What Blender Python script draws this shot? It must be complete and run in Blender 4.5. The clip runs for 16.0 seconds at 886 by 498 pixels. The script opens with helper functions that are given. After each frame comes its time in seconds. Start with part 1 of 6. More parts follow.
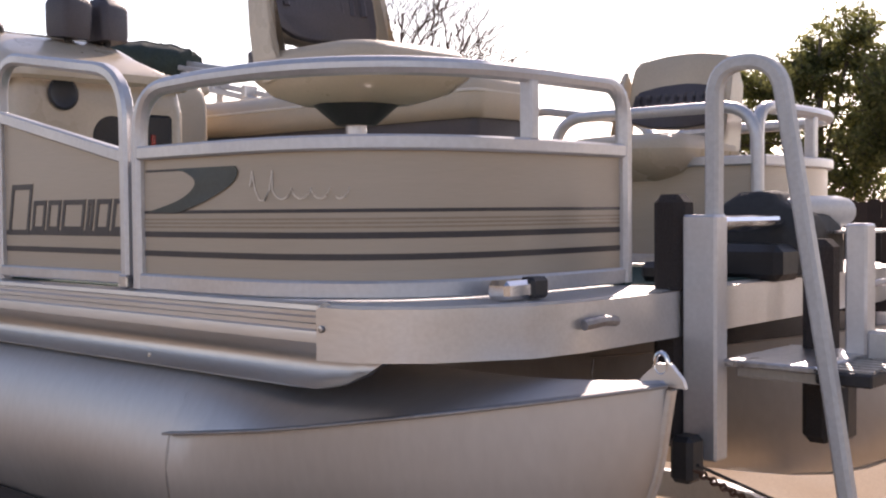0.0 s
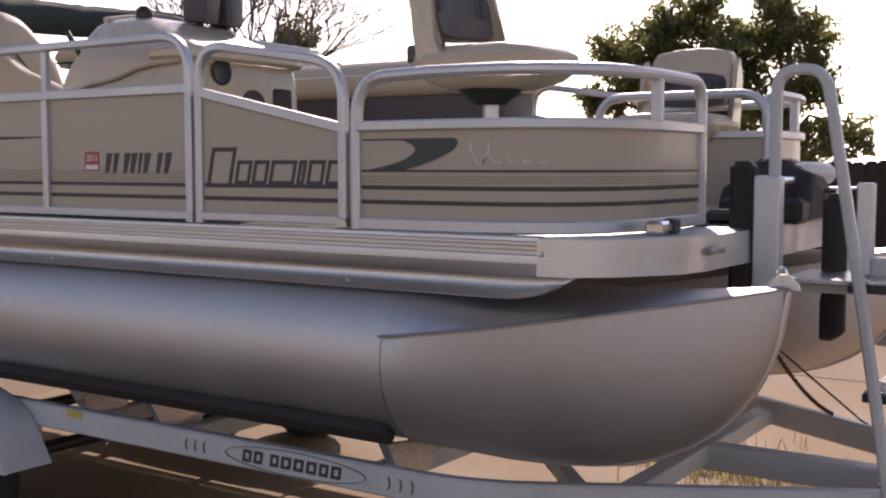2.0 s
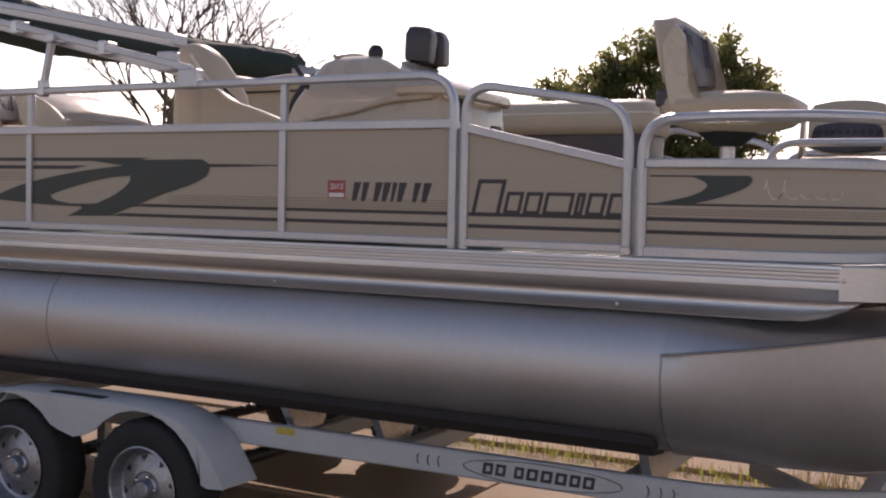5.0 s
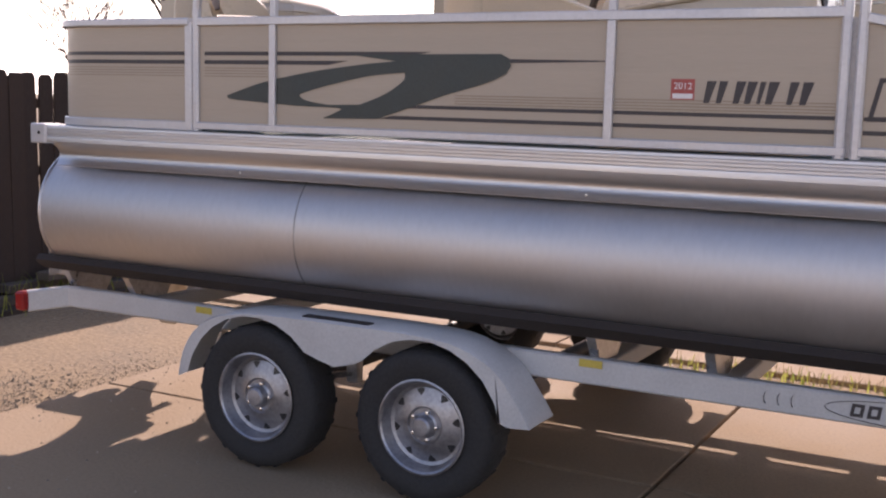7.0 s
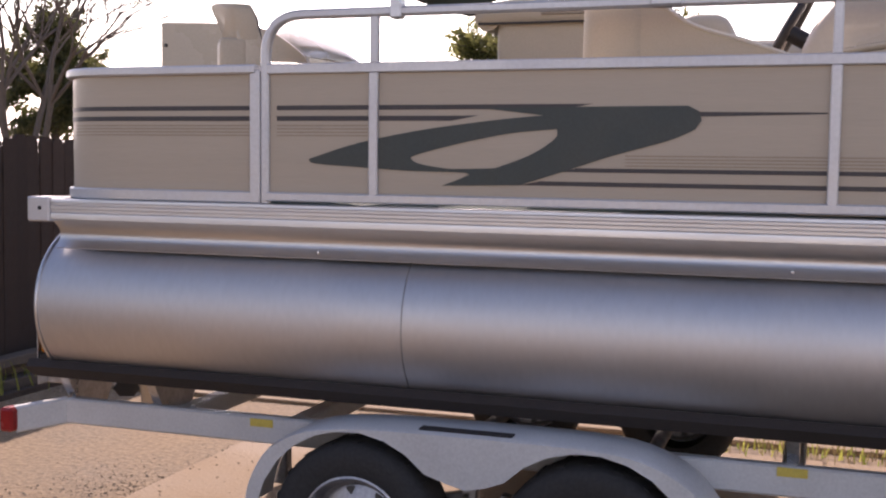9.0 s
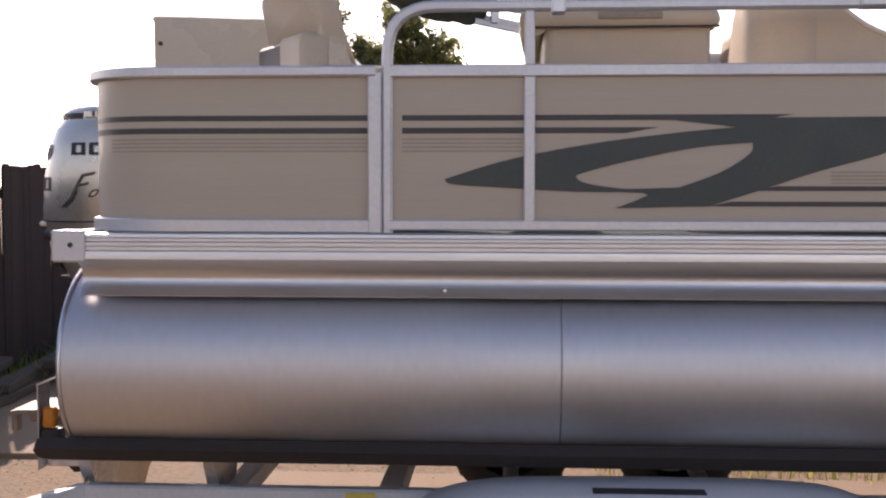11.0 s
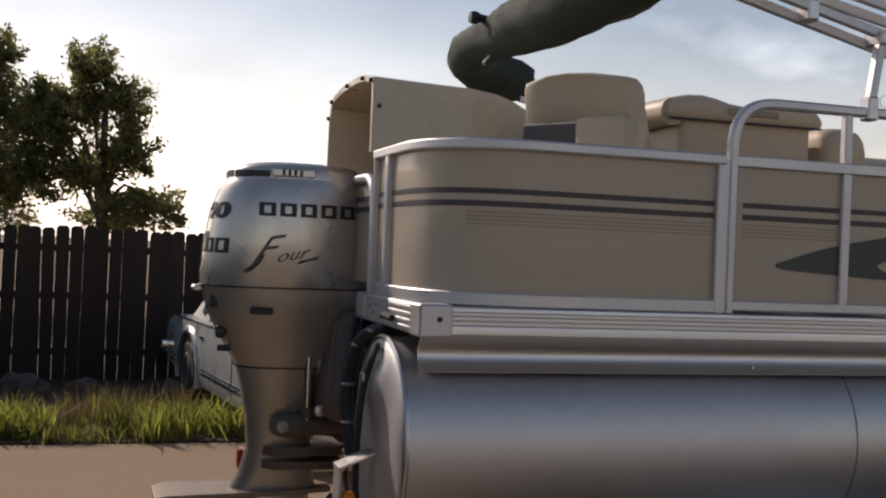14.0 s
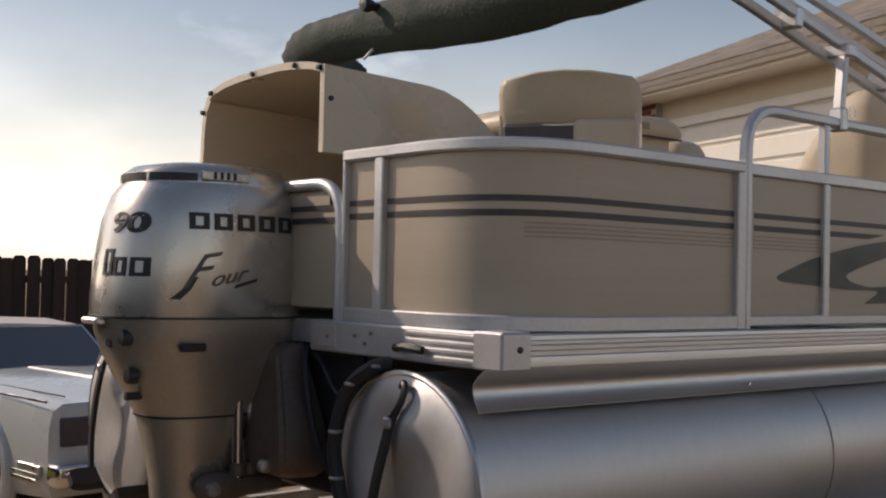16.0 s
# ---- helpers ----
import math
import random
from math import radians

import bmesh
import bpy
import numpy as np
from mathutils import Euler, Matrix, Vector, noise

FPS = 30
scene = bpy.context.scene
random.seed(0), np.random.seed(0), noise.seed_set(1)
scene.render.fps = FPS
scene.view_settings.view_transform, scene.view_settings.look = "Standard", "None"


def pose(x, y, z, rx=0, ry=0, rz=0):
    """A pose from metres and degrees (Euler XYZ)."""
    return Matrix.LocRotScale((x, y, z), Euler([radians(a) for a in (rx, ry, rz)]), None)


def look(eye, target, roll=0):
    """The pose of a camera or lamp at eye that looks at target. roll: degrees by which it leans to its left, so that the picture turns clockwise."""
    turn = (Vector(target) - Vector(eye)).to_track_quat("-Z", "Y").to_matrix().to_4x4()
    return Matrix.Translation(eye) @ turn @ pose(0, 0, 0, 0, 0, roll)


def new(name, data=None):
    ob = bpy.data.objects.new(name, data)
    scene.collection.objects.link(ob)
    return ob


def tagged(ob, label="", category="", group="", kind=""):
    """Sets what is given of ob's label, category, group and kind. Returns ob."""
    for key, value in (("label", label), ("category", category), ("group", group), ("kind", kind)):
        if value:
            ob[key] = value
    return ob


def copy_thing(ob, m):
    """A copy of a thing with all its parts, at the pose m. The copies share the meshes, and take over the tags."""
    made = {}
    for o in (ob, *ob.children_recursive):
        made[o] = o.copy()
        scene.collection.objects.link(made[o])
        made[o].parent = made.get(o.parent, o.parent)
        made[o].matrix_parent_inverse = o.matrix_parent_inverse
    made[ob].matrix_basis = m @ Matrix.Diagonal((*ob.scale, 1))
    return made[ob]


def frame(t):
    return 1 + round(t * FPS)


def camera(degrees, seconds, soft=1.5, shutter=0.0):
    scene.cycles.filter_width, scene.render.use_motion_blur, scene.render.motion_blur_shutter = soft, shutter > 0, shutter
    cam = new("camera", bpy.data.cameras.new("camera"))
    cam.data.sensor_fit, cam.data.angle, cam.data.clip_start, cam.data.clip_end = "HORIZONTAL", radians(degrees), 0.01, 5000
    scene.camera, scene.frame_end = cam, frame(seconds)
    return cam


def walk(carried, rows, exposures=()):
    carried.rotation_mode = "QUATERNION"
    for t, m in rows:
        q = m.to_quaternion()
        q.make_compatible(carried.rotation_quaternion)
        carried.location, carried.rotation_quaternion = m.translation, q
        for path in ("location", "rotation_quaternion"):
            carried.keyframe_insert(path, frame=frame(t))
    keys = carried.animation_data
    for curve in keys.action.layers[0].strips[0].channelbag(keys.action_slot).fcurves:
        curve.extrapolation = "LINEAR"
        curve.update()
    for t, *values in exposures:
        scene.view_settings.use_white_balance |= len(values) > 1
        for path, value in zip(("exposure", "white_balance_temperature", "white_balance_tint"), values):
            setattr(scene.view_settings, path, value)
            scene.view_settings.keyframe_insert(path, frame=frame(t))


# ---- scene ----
cam = camera(43.45, 16.0, soft=2.2)
PATH = [
    (0, (6.752, -1.551, 1.700), (5.407, -0.073, 1.631), -0.50),
    (0.5, (6.717, -1.983, 1.740), (5.495, -0.404, 1.615), 0.12),
    (1, (6.767, -2.311, 1.755), (5.542, -0.738, 1.595), -0.16),
    (1.5, (6.670, -2.689, 1.694), (5.560, -1.028, 1.612), 0.13),
    (2, (6.599, -2.910, 1.720), (5.493, -1.250, 1.570), 0.01),
    (2.5, (6.629, -3.073, 1.703), (5.526, -1.407, 1.610), 0.85),
    (3, (6.601, -3.225, 1.710), (5.481, -1.572, 1.608), 0.75),
    (5.5, (5.242, -3.944, 1.682), (4.314, -2.174, 1.595), 1.26),
    (6, (4.878, -3.943, 1.690), (3.887, -2.211, 1.554), 0.31),
    (6.5, (4.524, -3.949, 1.621), (3.524, -2.224, 1.464), 2.37),
    (7, (4.157, -3.973, 1.668), (3.219, -2.226, 1.407), 1.45),
    (7.5, (3.799, -3.850, 1.681), (2.891, -2.082, 1.456), 1.00),
    (8, (3.393, -3.856, 1.657), (2.611, -2.020, 1.517), 2.31),
    (8.5, (3.046, -3.778, 1.665), (2.311, -1.923, 1.519), 1.34),
    (11, (1.106, -3.391, 1.658), (0.985, -1.399, 1.543), 0.05),
    (11.5, (0.752, -3.237, 1.657), (0.647, -1.240, 1.618), -0.15),
    (12, (0.396, -3.123, 1.653), (0.319, -1.125, 1.689), 1.71),
    (12.5, (-0.061, -3.189, 1.679), (0.105, -1.196, 1.698), 1.53),
    (13, (-0.468, -3.166, 1.661), (-0.157, -1.195, 1.795), 0.97),
    (13.5, (-0.887, -3.203, 1.637), (-0.367, -1.274, 1.730), 2.37),
    (14, (-1.225, -3.149, 1.674), (-0.626, -1.241, 1.677), 2.40),
    (14.5, (-1.537, -2.944, 1.663), (-0.703, -1.126, 1.663), 2.79),
    (15, (-1.851, -2.709, 1.674), (-0.728, -1.056, 1.599), 1.49),
    (15.5, (-2.009, -2.402, 1.678), (-0.868, -0.760, 1.683), 0.31),
    (16, (-2.157, -2.053, 1.650), (-0.888, -0.508, 1.700), 1.28),
]
walk(cam, [(t, look(eye, target, roll)) for t, eye, target, roll in PATH],
     exposures=[(0.0, 0.16, 7100, 29), (1.0, -0.24, 7100, 30), (2.0, -0.15, 7100, 30), (3.0, -0.16, 7100, 30), (5.5, -0.35, 7100, 30), (6.0, 0.03, 7100, 31), (7.0, 0.39, 7050, 32), (8.5, 0.3, 7050, 33), (11.0, 0.18, 7080, 31), (11.5, -0.39, 7100, 27), (12.0, -0.92, 6930, 22), (12.5, -0.92, 7100, 25), (13.0, -1.25, 6900, 23), (13.5, -1.76, 6700, 18), (14.0, -0.86, 7250, 22), (14.5, -1.15, 7250, 21), (15.0, -0.66, 7550, 24), (15.5, -0.58, 7500, 22), (16.0, -0.79, 7450, 21)])

# ---- light ----
SUN = Vector((-0.66, 1.35, 1.0)).normalized()
sun = new("sun", bpy.data.lights.new("sun", "SUN"))
sun.data.energy, sun.data.angle, sun.data.color = 5.0, radians(0.6), (1.0, 0.93, 0.82)
sun.matrix_basis = look(SUN * 30, (0, 0, 0))
world = bpy.data.worlds.new("sky")
scene.world = world
world.use_nodes = True
wn, wl = world.node_tree.nodes, world.node_tree.links
wn.clear()
sky = wn.new("ShaderNodeTexSky")
sky.sky_type, sky.sun_disc = "NISHITA", False
sky.sun_elevation, sky.sun_rotation = math.asin(SUN.z), math.atan2(SUN.x, SUN.y)
sky.air_density, sky.dust_density, sky.ozone_density = 1.2, 0.8, 1.5
bg_sky, bg_cloud, mixer, out = (wn.new(k) for k in ("ShaderNodeBackground", "ShaderNodeBackground", "ShaderNodeMixShader", "ShaderNodeOutputWorld"))
bg_sky.inputs[1].default_value = 0.15
bg_cloud.inputs[1].default_value = 0.44
co, mp, n1, rmp = (wn.new(k) for k in ("ShaderNodeTexCoord", "ShaderNodeMapping", "ShaderNodeTexNoise", "ShaderNodeValToRGB"))
mp.inputs["Scale"].default_value = (1.0, 1.0, 2.2)
mp.inputs["Location"].default_value = (0.35, 0.1, 0.2)
n1.inputs["Scale"].default_value, n1.inputs["Detail"].default_value, n1.inputs["Roughness"].default_value = 2.3, 8, 0.52
rmp.color_ramp.elements[0].position, rmp.color_ramp.elements[1].position = 0.57, 0.68
wl.new(co.outputs["Generated"], mp.inputs[0])
wl.new(mp.outputs[0], n1.inputs["Vector"])
wl.new(n1.outputs[0], rmp.inputs[0])
wl.new(sky.outputs[0], bg_sky.inputs[0])
grey, tone = wn.new("ShaderNodeRGBToBW"), wn.new("ShaderNodeMix")
tone.data_type = "RGBA"
wl.new(sky.outputs[0], grey.inputs[0])
wl.new(sky.outputs[0], tone.inputs[6])
wl.new(grey.outputs[0], tone.inputs[7])
wl.new(tone.outputs[2], bg_cloud.inputs[0])
# clouds scatter sunlight forwards: brighter towards the sun
dot, glow = wn.new("ShaderNodeVectorMath"), wn.new("ShaderNodeMapRange")
dot.operation = "DOT_PRODUCT"
dot.inputs[1].default_value = SUN
glow.inputs["From Min"].default_value, glow.inputs["From Max"].default_value = -0.3, 0.95
glow.inputs["To Min"].default_value, glow.inputs["To Max"].default_value = 0.27, 0.40
wl.new(co.outputs["Generated"], dot.inputs[0])
wl.new(dot.outputs["Value"], glow.inputs["Value"])
n2, lumps, times = wn.new("ShaderNodeTexNoise"), wn.new("ShaderNodeMapRange"), wn.new("ShaderNodeMath")
n2.inputs["Scale"].default_value, n2.inputs["Detail"].default_value = 3.3, 6
lumps.inputs["From Min"].default_value, lumps.inputs["From Max"].default_value = 0.35, 0.65
lumps.inputs["To Min"].default_value, lumps.inputs["To Max"].default_value = 0.75, 1.25
times.operation = "MULTIPLY"
wl.new(mp.outputs[0], n2.inputs["Vector"])
wl.new(n2.outputs[0], lumps.inputs["Value"])
wl.new(glow.outputs[0], times.inputs[0])
wl.new(lumps.outputs[0], times.inputs[1])
wl.new(times.outputs[0], bg_cloud.inputs[1])
# thin white cloud lies over the whole horizon
apart, low, most = wn.new("ShaderNodeSeparateXYZ"), wn.new("ShaderNodeMapRange"), wn.new("ShaderNodeMath")
low.inputs["From Min"].default_value, low.inputs["From Max"].default_value = 0.01, 0.27
low.inputs["To Min"].default_value, low.inputs["To Max"].default_value = 0.72, 0.0
most.operation = "MAXIMUM"
wl.new(co.outputs["Generated"], apart.inputs[0])
wl.new(apart.outputs["Z"], low.inputs["Value"])
wl.new(low.outputs[0], most.inputs[0])
pale = wn.new("ShaderNodeMapRange")
pale.inputs["From Min"].default_value, pale.inputs["From Max"].default_value = 0.02, 0.24
pale.inputs["To Min"].default_value, pale.inputs["To Max"].default_value = 0.92, 0.15
wl.new(apart.outputs["Z"], pale.inputs["Value"])
wl.new(pale.outputs[0], tone.inputs[0])
wl.new(rmp.outputs[0], most.inputs[1])
wl.new(most.outputs[0], mixer.inputs[0])
wl.new(bg_sky.outputs[0], mixer.inputs[1])
wl.new(bg_cloud.outputs[0], mixer.inputs[2])
wl.new(mixer.outputs[0], out.inputs[0])


# ---- materials ----
def mat(name, color, rough=0.5, metal=0.0, vary=0.12, scale=6.0, bump=0.0, fine=90.0, stretch=(1, 1, 1), piece=0.0, coat=0.0, rvary=0.1):
    """A surface with soft stains at one scale and grain at a finer one."""
    m = bpy.data.materials.new(name)
    m.use_nodes = True
    nt = m.node_tree
    n, l = nt.nodes, nt.links
    b = n["Principled BSDF"]
    b.inputs["Roughness"].default_value, b.inputs["Metallic"].default_value = rough, metal
    b.inputs["Coat Weight"].default_value = coat
    tc, mpn = n.new("ShaderNodeTexCoord"), n.new("ShaderNodeMapping")
    mpn.inputs["Scale"].default_value = stretch
    l.new(tc.outputs["Object"], mpn.inputs[0])
    big, small = n.new("ShaderNodeTexNoise"), n.new("ShaderNodeTexNoise")
    big.inputs["Scale"].default_value, big.inputs["Detail"].default_value = scale, 5
    small.inputs["Scale"].default_value, small.inputs["Detail"].default_value = fine, 3
    for t in (big, small):
        l.new(mpn.outputs[0], t.inputs["Vector"])
    add = n.new("ShaderNodeMath")
    add.operation = "ADD"
    l.new(big.outputs[0], add.inputs[0])
    l.new(small.outputs[0], add.inputs[1])
    last = add.outputs[0]
    if piece:
        info, ad2, mul = n.new("ShaderNodeObjectInfo"), n.new("ShaderNodeMath"), n.new("ShaderNodeMath")
        mul.operation, ad2.operation = "MULTIPLY_ADD", "ADD"
        mul.inputs[1].default_value, mul.inputs[2].default_value = piece, -piece / 2
        l.new(info.outputs["Random"], mul.inputs[0])
        l.new(last, ad2.inputs[0])
        l.new(mul.outputs[0], ad2.inputs[1])
        last = ad2.outputs[0]
    rng = n.new("ShaderNodeMapRange")
    rng.inputs["From Min"].default_value, rng.inputs["From Max"].default_value = 0.65, 1.35
    l.new(last, rng.inputs["Value"])
    mix = n.new("ShaderNodeMix")
    mix.data_type = "RGBA"
    lo = [max(0, c * (1 - vary)) for c in color]
    hi = [min(1, c * (1 + vary)) for c in color]
    mix.inputs[6].default_value, mix.inputs[7].default_value = (*lo, 1), (*hi, 1)
    l.new(rng.outputs[0], mix.inputs[0])
    l.new(mix.outputs[2], b.inputs["Base Color"])
    rr = n.new("ShaderNodeMapRange")
    rr.inputs["From Min"].default_value, rr.inputs["From Max"].default_value = 0.3, 0.7
    rr.inputs["To Min"].default_value, rr.inputs["To Max"].default_value = max(0.02, rough - rvary), min(1, rough + rvary)
    l.new(big.outputs[0], rr.inputs["Value"])
    l.new(rr.outputs[0], b.inputs["Roughness"])
    if bump:
        bp = n.new("ShaderNodeBump")
        bp.inputs["Strength"].default_value, bp.inputs["Distance"].default_value = bump, 0.01
        l.new(small.outputs[0], bp.inputs["Height"])
        l.new(bp.outputs[0], b.inputs["Normal"])
    return m


ALU = mat("brushed aluminium", (0.60, 0.60, 0.61), 0.38, 1.0, 0.08, 3.0, 0.008, 40, (0.25, 3, 3))
TUBE = mat("rolled aluminium", (0.58, 0.57, 0.57), 0.50, 1.0, 0.05, 1.6, 0.015, 30, (1.5, 0.7, 0.7), rvary=0.04)
SKIRT = mat("bright rolled aluminium", (0.60, 0.60, 0.61), 0.37, 1.0, 0.05, 2.0, 0.015, 40, (0.6, 2, 2), rvary=0.04)
CAPALU = mat("dull sheet aluminium", (0.60, 0.59, 0.58), 0.58, 1.0, 0.06, 3.0, 0.03, 40, rvary=0.05)
SWIVEL = mat("dark bronze cast housing", (0.13, 0.098, 0.078), 0.5, 0.2, 0.2, 6.0, 0.1, 50)
RAIL = mat("satin aluminium rail", (0.58, 0.58, 0.59), 0.42, 0.6, 0.08, 5.0, 0.02, 80)
# also the shaded copy of the aluminium, on the motor pod and chine lip
DARKALU = mat("weathered and shaded aluminium", (0.36, 0.35, 0.35), 0.5, 1.0, 0.2, 6.0, 0.1, 60)
PANEL = mat("beige painted aluminium", (0.44, 0.37, 0.285), 0.42, 0.0, 0.07, 3.0, 0.06, 120, (0.15, 0.15, 6), coat=0.15)
STRIPE = mat("charcoal decal film", (0.045, 0.04, 0.042), 0.45, 0.0, 0.2, 8)
FAINT = mat("taupe decal film", (0.30, 0.235, 0.17), 0.45, 0.0, 0.15, 8)
GREEN_DECAL = mat("dark green decal film", (0.035, 0.048, 0.045), 0.42, 0.0, 0.2, 8)
VINYL = mat("beige marine vinyl", (0.52, 0.43, 0.315), 0.48, 0.0, 0.09, 7, 0.12, 160)
PIPING = mat("pale piping", (0.72, 0.66, 0.56), 0.5, 0.0, 0.08, 10)
VINYL_DARK = mat("dark slate vinyl", (0.070, 0.060, 0.066), 0.48, 0.0, 0.2, 8, 0.15, 150)
MOULD = mat("beige gelcoat", (0.54, 0.45, 0.335), 0.3, 0.0, 0.06, 4, 0.02, 80, coat=0.4)
BLACK = mat("black plastic", (0.022, 0.022, 0.024), 0.45, 0.0, 0.25, 12, 0.05, 120)
RUBBER = mat("black tyre rubber", (0.028, 0.027, 0.027), 0.85, 0.0, 0.3, 9, 0.3, 70)
CANVAS = mat("dark green canvas", (0.030, 0.046, 0.040), 0.85, 0.0, 0.25, 9, 0.5, 60)
TRAILER = mat("white painted steel", (0.52, 0.52, 0.51), 0.42, 0.0, 0.12, 5, 0.05, 90)
GALV = mat("galvanised steel", (0.52, 0.52, 0.53), 0.34, 0.95, 0.25, 14, 0.1, 60)
CARPET = mat("black bunk carpet", (0.036, 0.029, 0.027), 0.95, 0.0, 0.3, 20, 0.6, 200)
GREENCARPET = mat("green deck carpet", (0.035, 0.07, 0.058), 0.95, 0.0, 0.25, 20, 0.6, 200)
MOTOR = mat("silver pearl cowling", (0.55, 0.53, 0.49), 0.28, 0.75, 0.06, 3, 0.02, 100, coat=0.5)
MOTOR_LOW = mat("silver bronze housing", (0.46, 0.42, 0.36), 0.36, 0.7, 0.10, 4, 0.04, 90, coat=0.3)
REDLENS = mat("red lens", (0.30, 0.018, 0.016), 0.2, 0.0, 0.15, 15)
AMBER = mat("amber reflector", (0.65, 0.22, 0.02), 0.3, 0.0, 0.15, 15)
YELLOW = mat("faded yellow label", (0.55, 0.42, 0.08), 0.6, 0.0, 0.15, 15)
WHITE = mat("white label", (0.78, 0.76, 0.74), 0.5, 0.0, 0.05, 15)
CHROME = mat("chrome", (0.75, 0.75, 0.76), 0.12, 1.0, 0.04, 5)
FENCEWOOD = mat("dark stained fence board", (0.040, 0.025, 0.018), 0.85, 0.0, 0.4, 3.5, 0.5, 50, (4, 4, 0.35), piece=0.45)
RAWWOOD = mat("weathered lumber", (0.105, 0.085, 0.068), 0.85, 0.0, 0.3, 4, 0.5, 40, (0.4, 4, 4), piece=0.3)
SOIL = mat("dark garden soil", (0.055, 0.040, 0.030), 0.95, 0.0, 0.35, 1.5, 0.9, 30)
SLAB = mat("tan concrete", (0.295, 0.21, 0.13), 0.88, 0.0, 0.16, 1.4, 0.4, 55, piece=0.2)
BARK = mat("grey bark", (0.13, 0.105, 0.085), 0.9, 0.0, 0.3, 5, 0.7, 30, (3, 3, 0.6))
CARPAINT = mat("pale blue grey car paint", (0.52, 0.57, 0.57), 0.30, 0.0, 0.05, 2, 0, 60, coat=0.6)
VINYLROOF = mat("pale vinyl car roof", (0.58, 0.55, 0.49), 0.5, 0.0, 0.08, 6, 0.2, 120)
SIDING = mat("cream lap siding", (0.62, 0.55, 0.43), 0.6, 0.0, 0.06, 3, 0.1, 60)
TRIMWHITE = mat("white house trim", (0.74, 0.71, 0.65), 0.5, 0.0, 0.06, 5)
BRICK = mat("red brick", (0.21, 0.064, 0.045), 0.85, 0.0, 0.25, 14, 0.4, 60, piece=0.35)
MORTAR = mat("grey mortar", (0.42, 0.39, 0.35), 0.9, 0.0, 0.12, 20, 0.3, 80)
SHINGLE = mat("grey brown shingles", (0.20, 0.175, 0.15), 0.9, 0.0, 0.25, 9, 0.5, 70)
STICKER = mat("faded red sticker", (0.42, 0.085, 0.07), 0.5, 0.0, 0.12, 20)
RIM = mat("dull galvanised wheel steel", (0.36, 0.36, 0.38), 0.42, 0.9, 0.25, 14, 0.1, 60)
SCRIPT = mat("grey decal film", (0.085, 0.078, 0.072), 0.4, 0.0, 0.2, 10)
PLATE = mat("worn bronze plate", (0.27, 0.215, 0.16), 0.5, 0.3, 0.25, 9, 0.1, 60)
STRAP = mat("black webbing", (0.03, 0.03, 0.03), 0.8, 0.0, 0.2, 30)
RUST = mat("rusty steel chain", (0.12, 0.07, 0.05), 0.7, 0.7, 0.3, 30)


def leafmat(name, a, b, through_light=0.35):
    m = bpy.data.materials.new(name)
    m.use_nodes = True
    n, l = m.node_tree.nodes, m.node_tree.links
    n.clear()
    geo, ramp, dif, tra, mx, o = (n.new(k) for k in ("ShaderNodeNewGeometry", "ShaderNodeValToRGB", "ShaderNodeBsdfPrincipled", "ShaderNodeBsdfTranslucent", "ShaderNodeMixShader", "ShaderNodeOutputMaterial"))
    ramp.color_ramp.elements[0].color, ramp.color_ramp.elements[1].color = (*a, 1), (*b, 1)
    l.new(geo.outputs["Random Per Island"], ramp.inputs[0])
    l.new(ramp.outputs[0], dif.inputs["Base Color"])
    lift = n.new("ShaderNodeMix")
    lift.data_type, lift.blend_type = "RGBA", "MULTIPLY"
    lift.inputs[0].default_value, lift.inputs[7].default_value = 1.0, (2.4, 2.3, 1.6, 1)
    l.new(ramp.outputs[0], lift.inputs[6])
    l.new(lift.outputs[2], tra.inputs[0])
    dif.inputs["Roughness"].default_value = 0.6
    mx.inputs[0].default_value = through_light
    l.new(dif.outputs[0], mx.inputs[1])
    l.new(tra.outputs[0], mx.inputs[2])
    l.new(mx.outputs[0], o.inputs[0])
    return m


LEAF = leafmat("elm leaves", (0.080, 0.090, 0.046), (0.165, 0.170, 0.090), 0.72)
LEAF_DARK = leafmat("juniper sprays", (0.05, 0.06, 0.032), (0.12, 0.125, 0.065), 0.5)
GRASS = leafmat("weeds and grass", (0.075, 0.105, 0.026), (0.21, 0.22, 0.070), 0.6)
DRYGRASS = leafmat("dry weeds", (0.10, 0.08, 0.045), (0.23, 0.18, 0.11), 0.25)
GLASS = bpy.data.materials.new("car glass")
GLASS.use_nodes = True
gb = GLASS.node_tree.nodes["Principled BSDF"]
gb.inputs["Base Color"].default_value, gb.inputs["Roughness"].default_value = (0.17, 0.20, 0.23, 1), 0.05
gb.inputs["Specular IOR Level"].default_value = 0.45
gb.inputs["Transmission Weight"].default_value = 0.35

# ground: packed dirt and gravel, with a second tone in large drifts
GROUND = mat("packed dirt and gravel", (0.25, 0.178, 0.106), 0.95, 0.0, 0.42, 1.1, 1.0, 30)

# ---- building helpers ----
ORIGIN = {}


def thing(name, at, label, category, group="", kind=""):
    ob = new(name)
    ob.location = at
    ORIGIN[ob] = Vector(at)
    return tagged(ob, label, category, group, kind)


def solid(name, bm, material, angle=35, at=None):
    """One mesh object out of a bmesh."""
    if at is not None:
        bmesh.ops.translate(bm, verts=bm.verts, vec=-Vector(at))
    bmesh.ops.recalc_face_normals(bm, faces=bm.faces)
    me = bpy.data.meshes.new(name)
    bm.to_mesh(me)
    bm.free()
    me.materials.append(material)
    if angle:
        me.shade_smooth()
        me.set_sharp_from_angle(angle=radians(angle))
    return new(name, me)


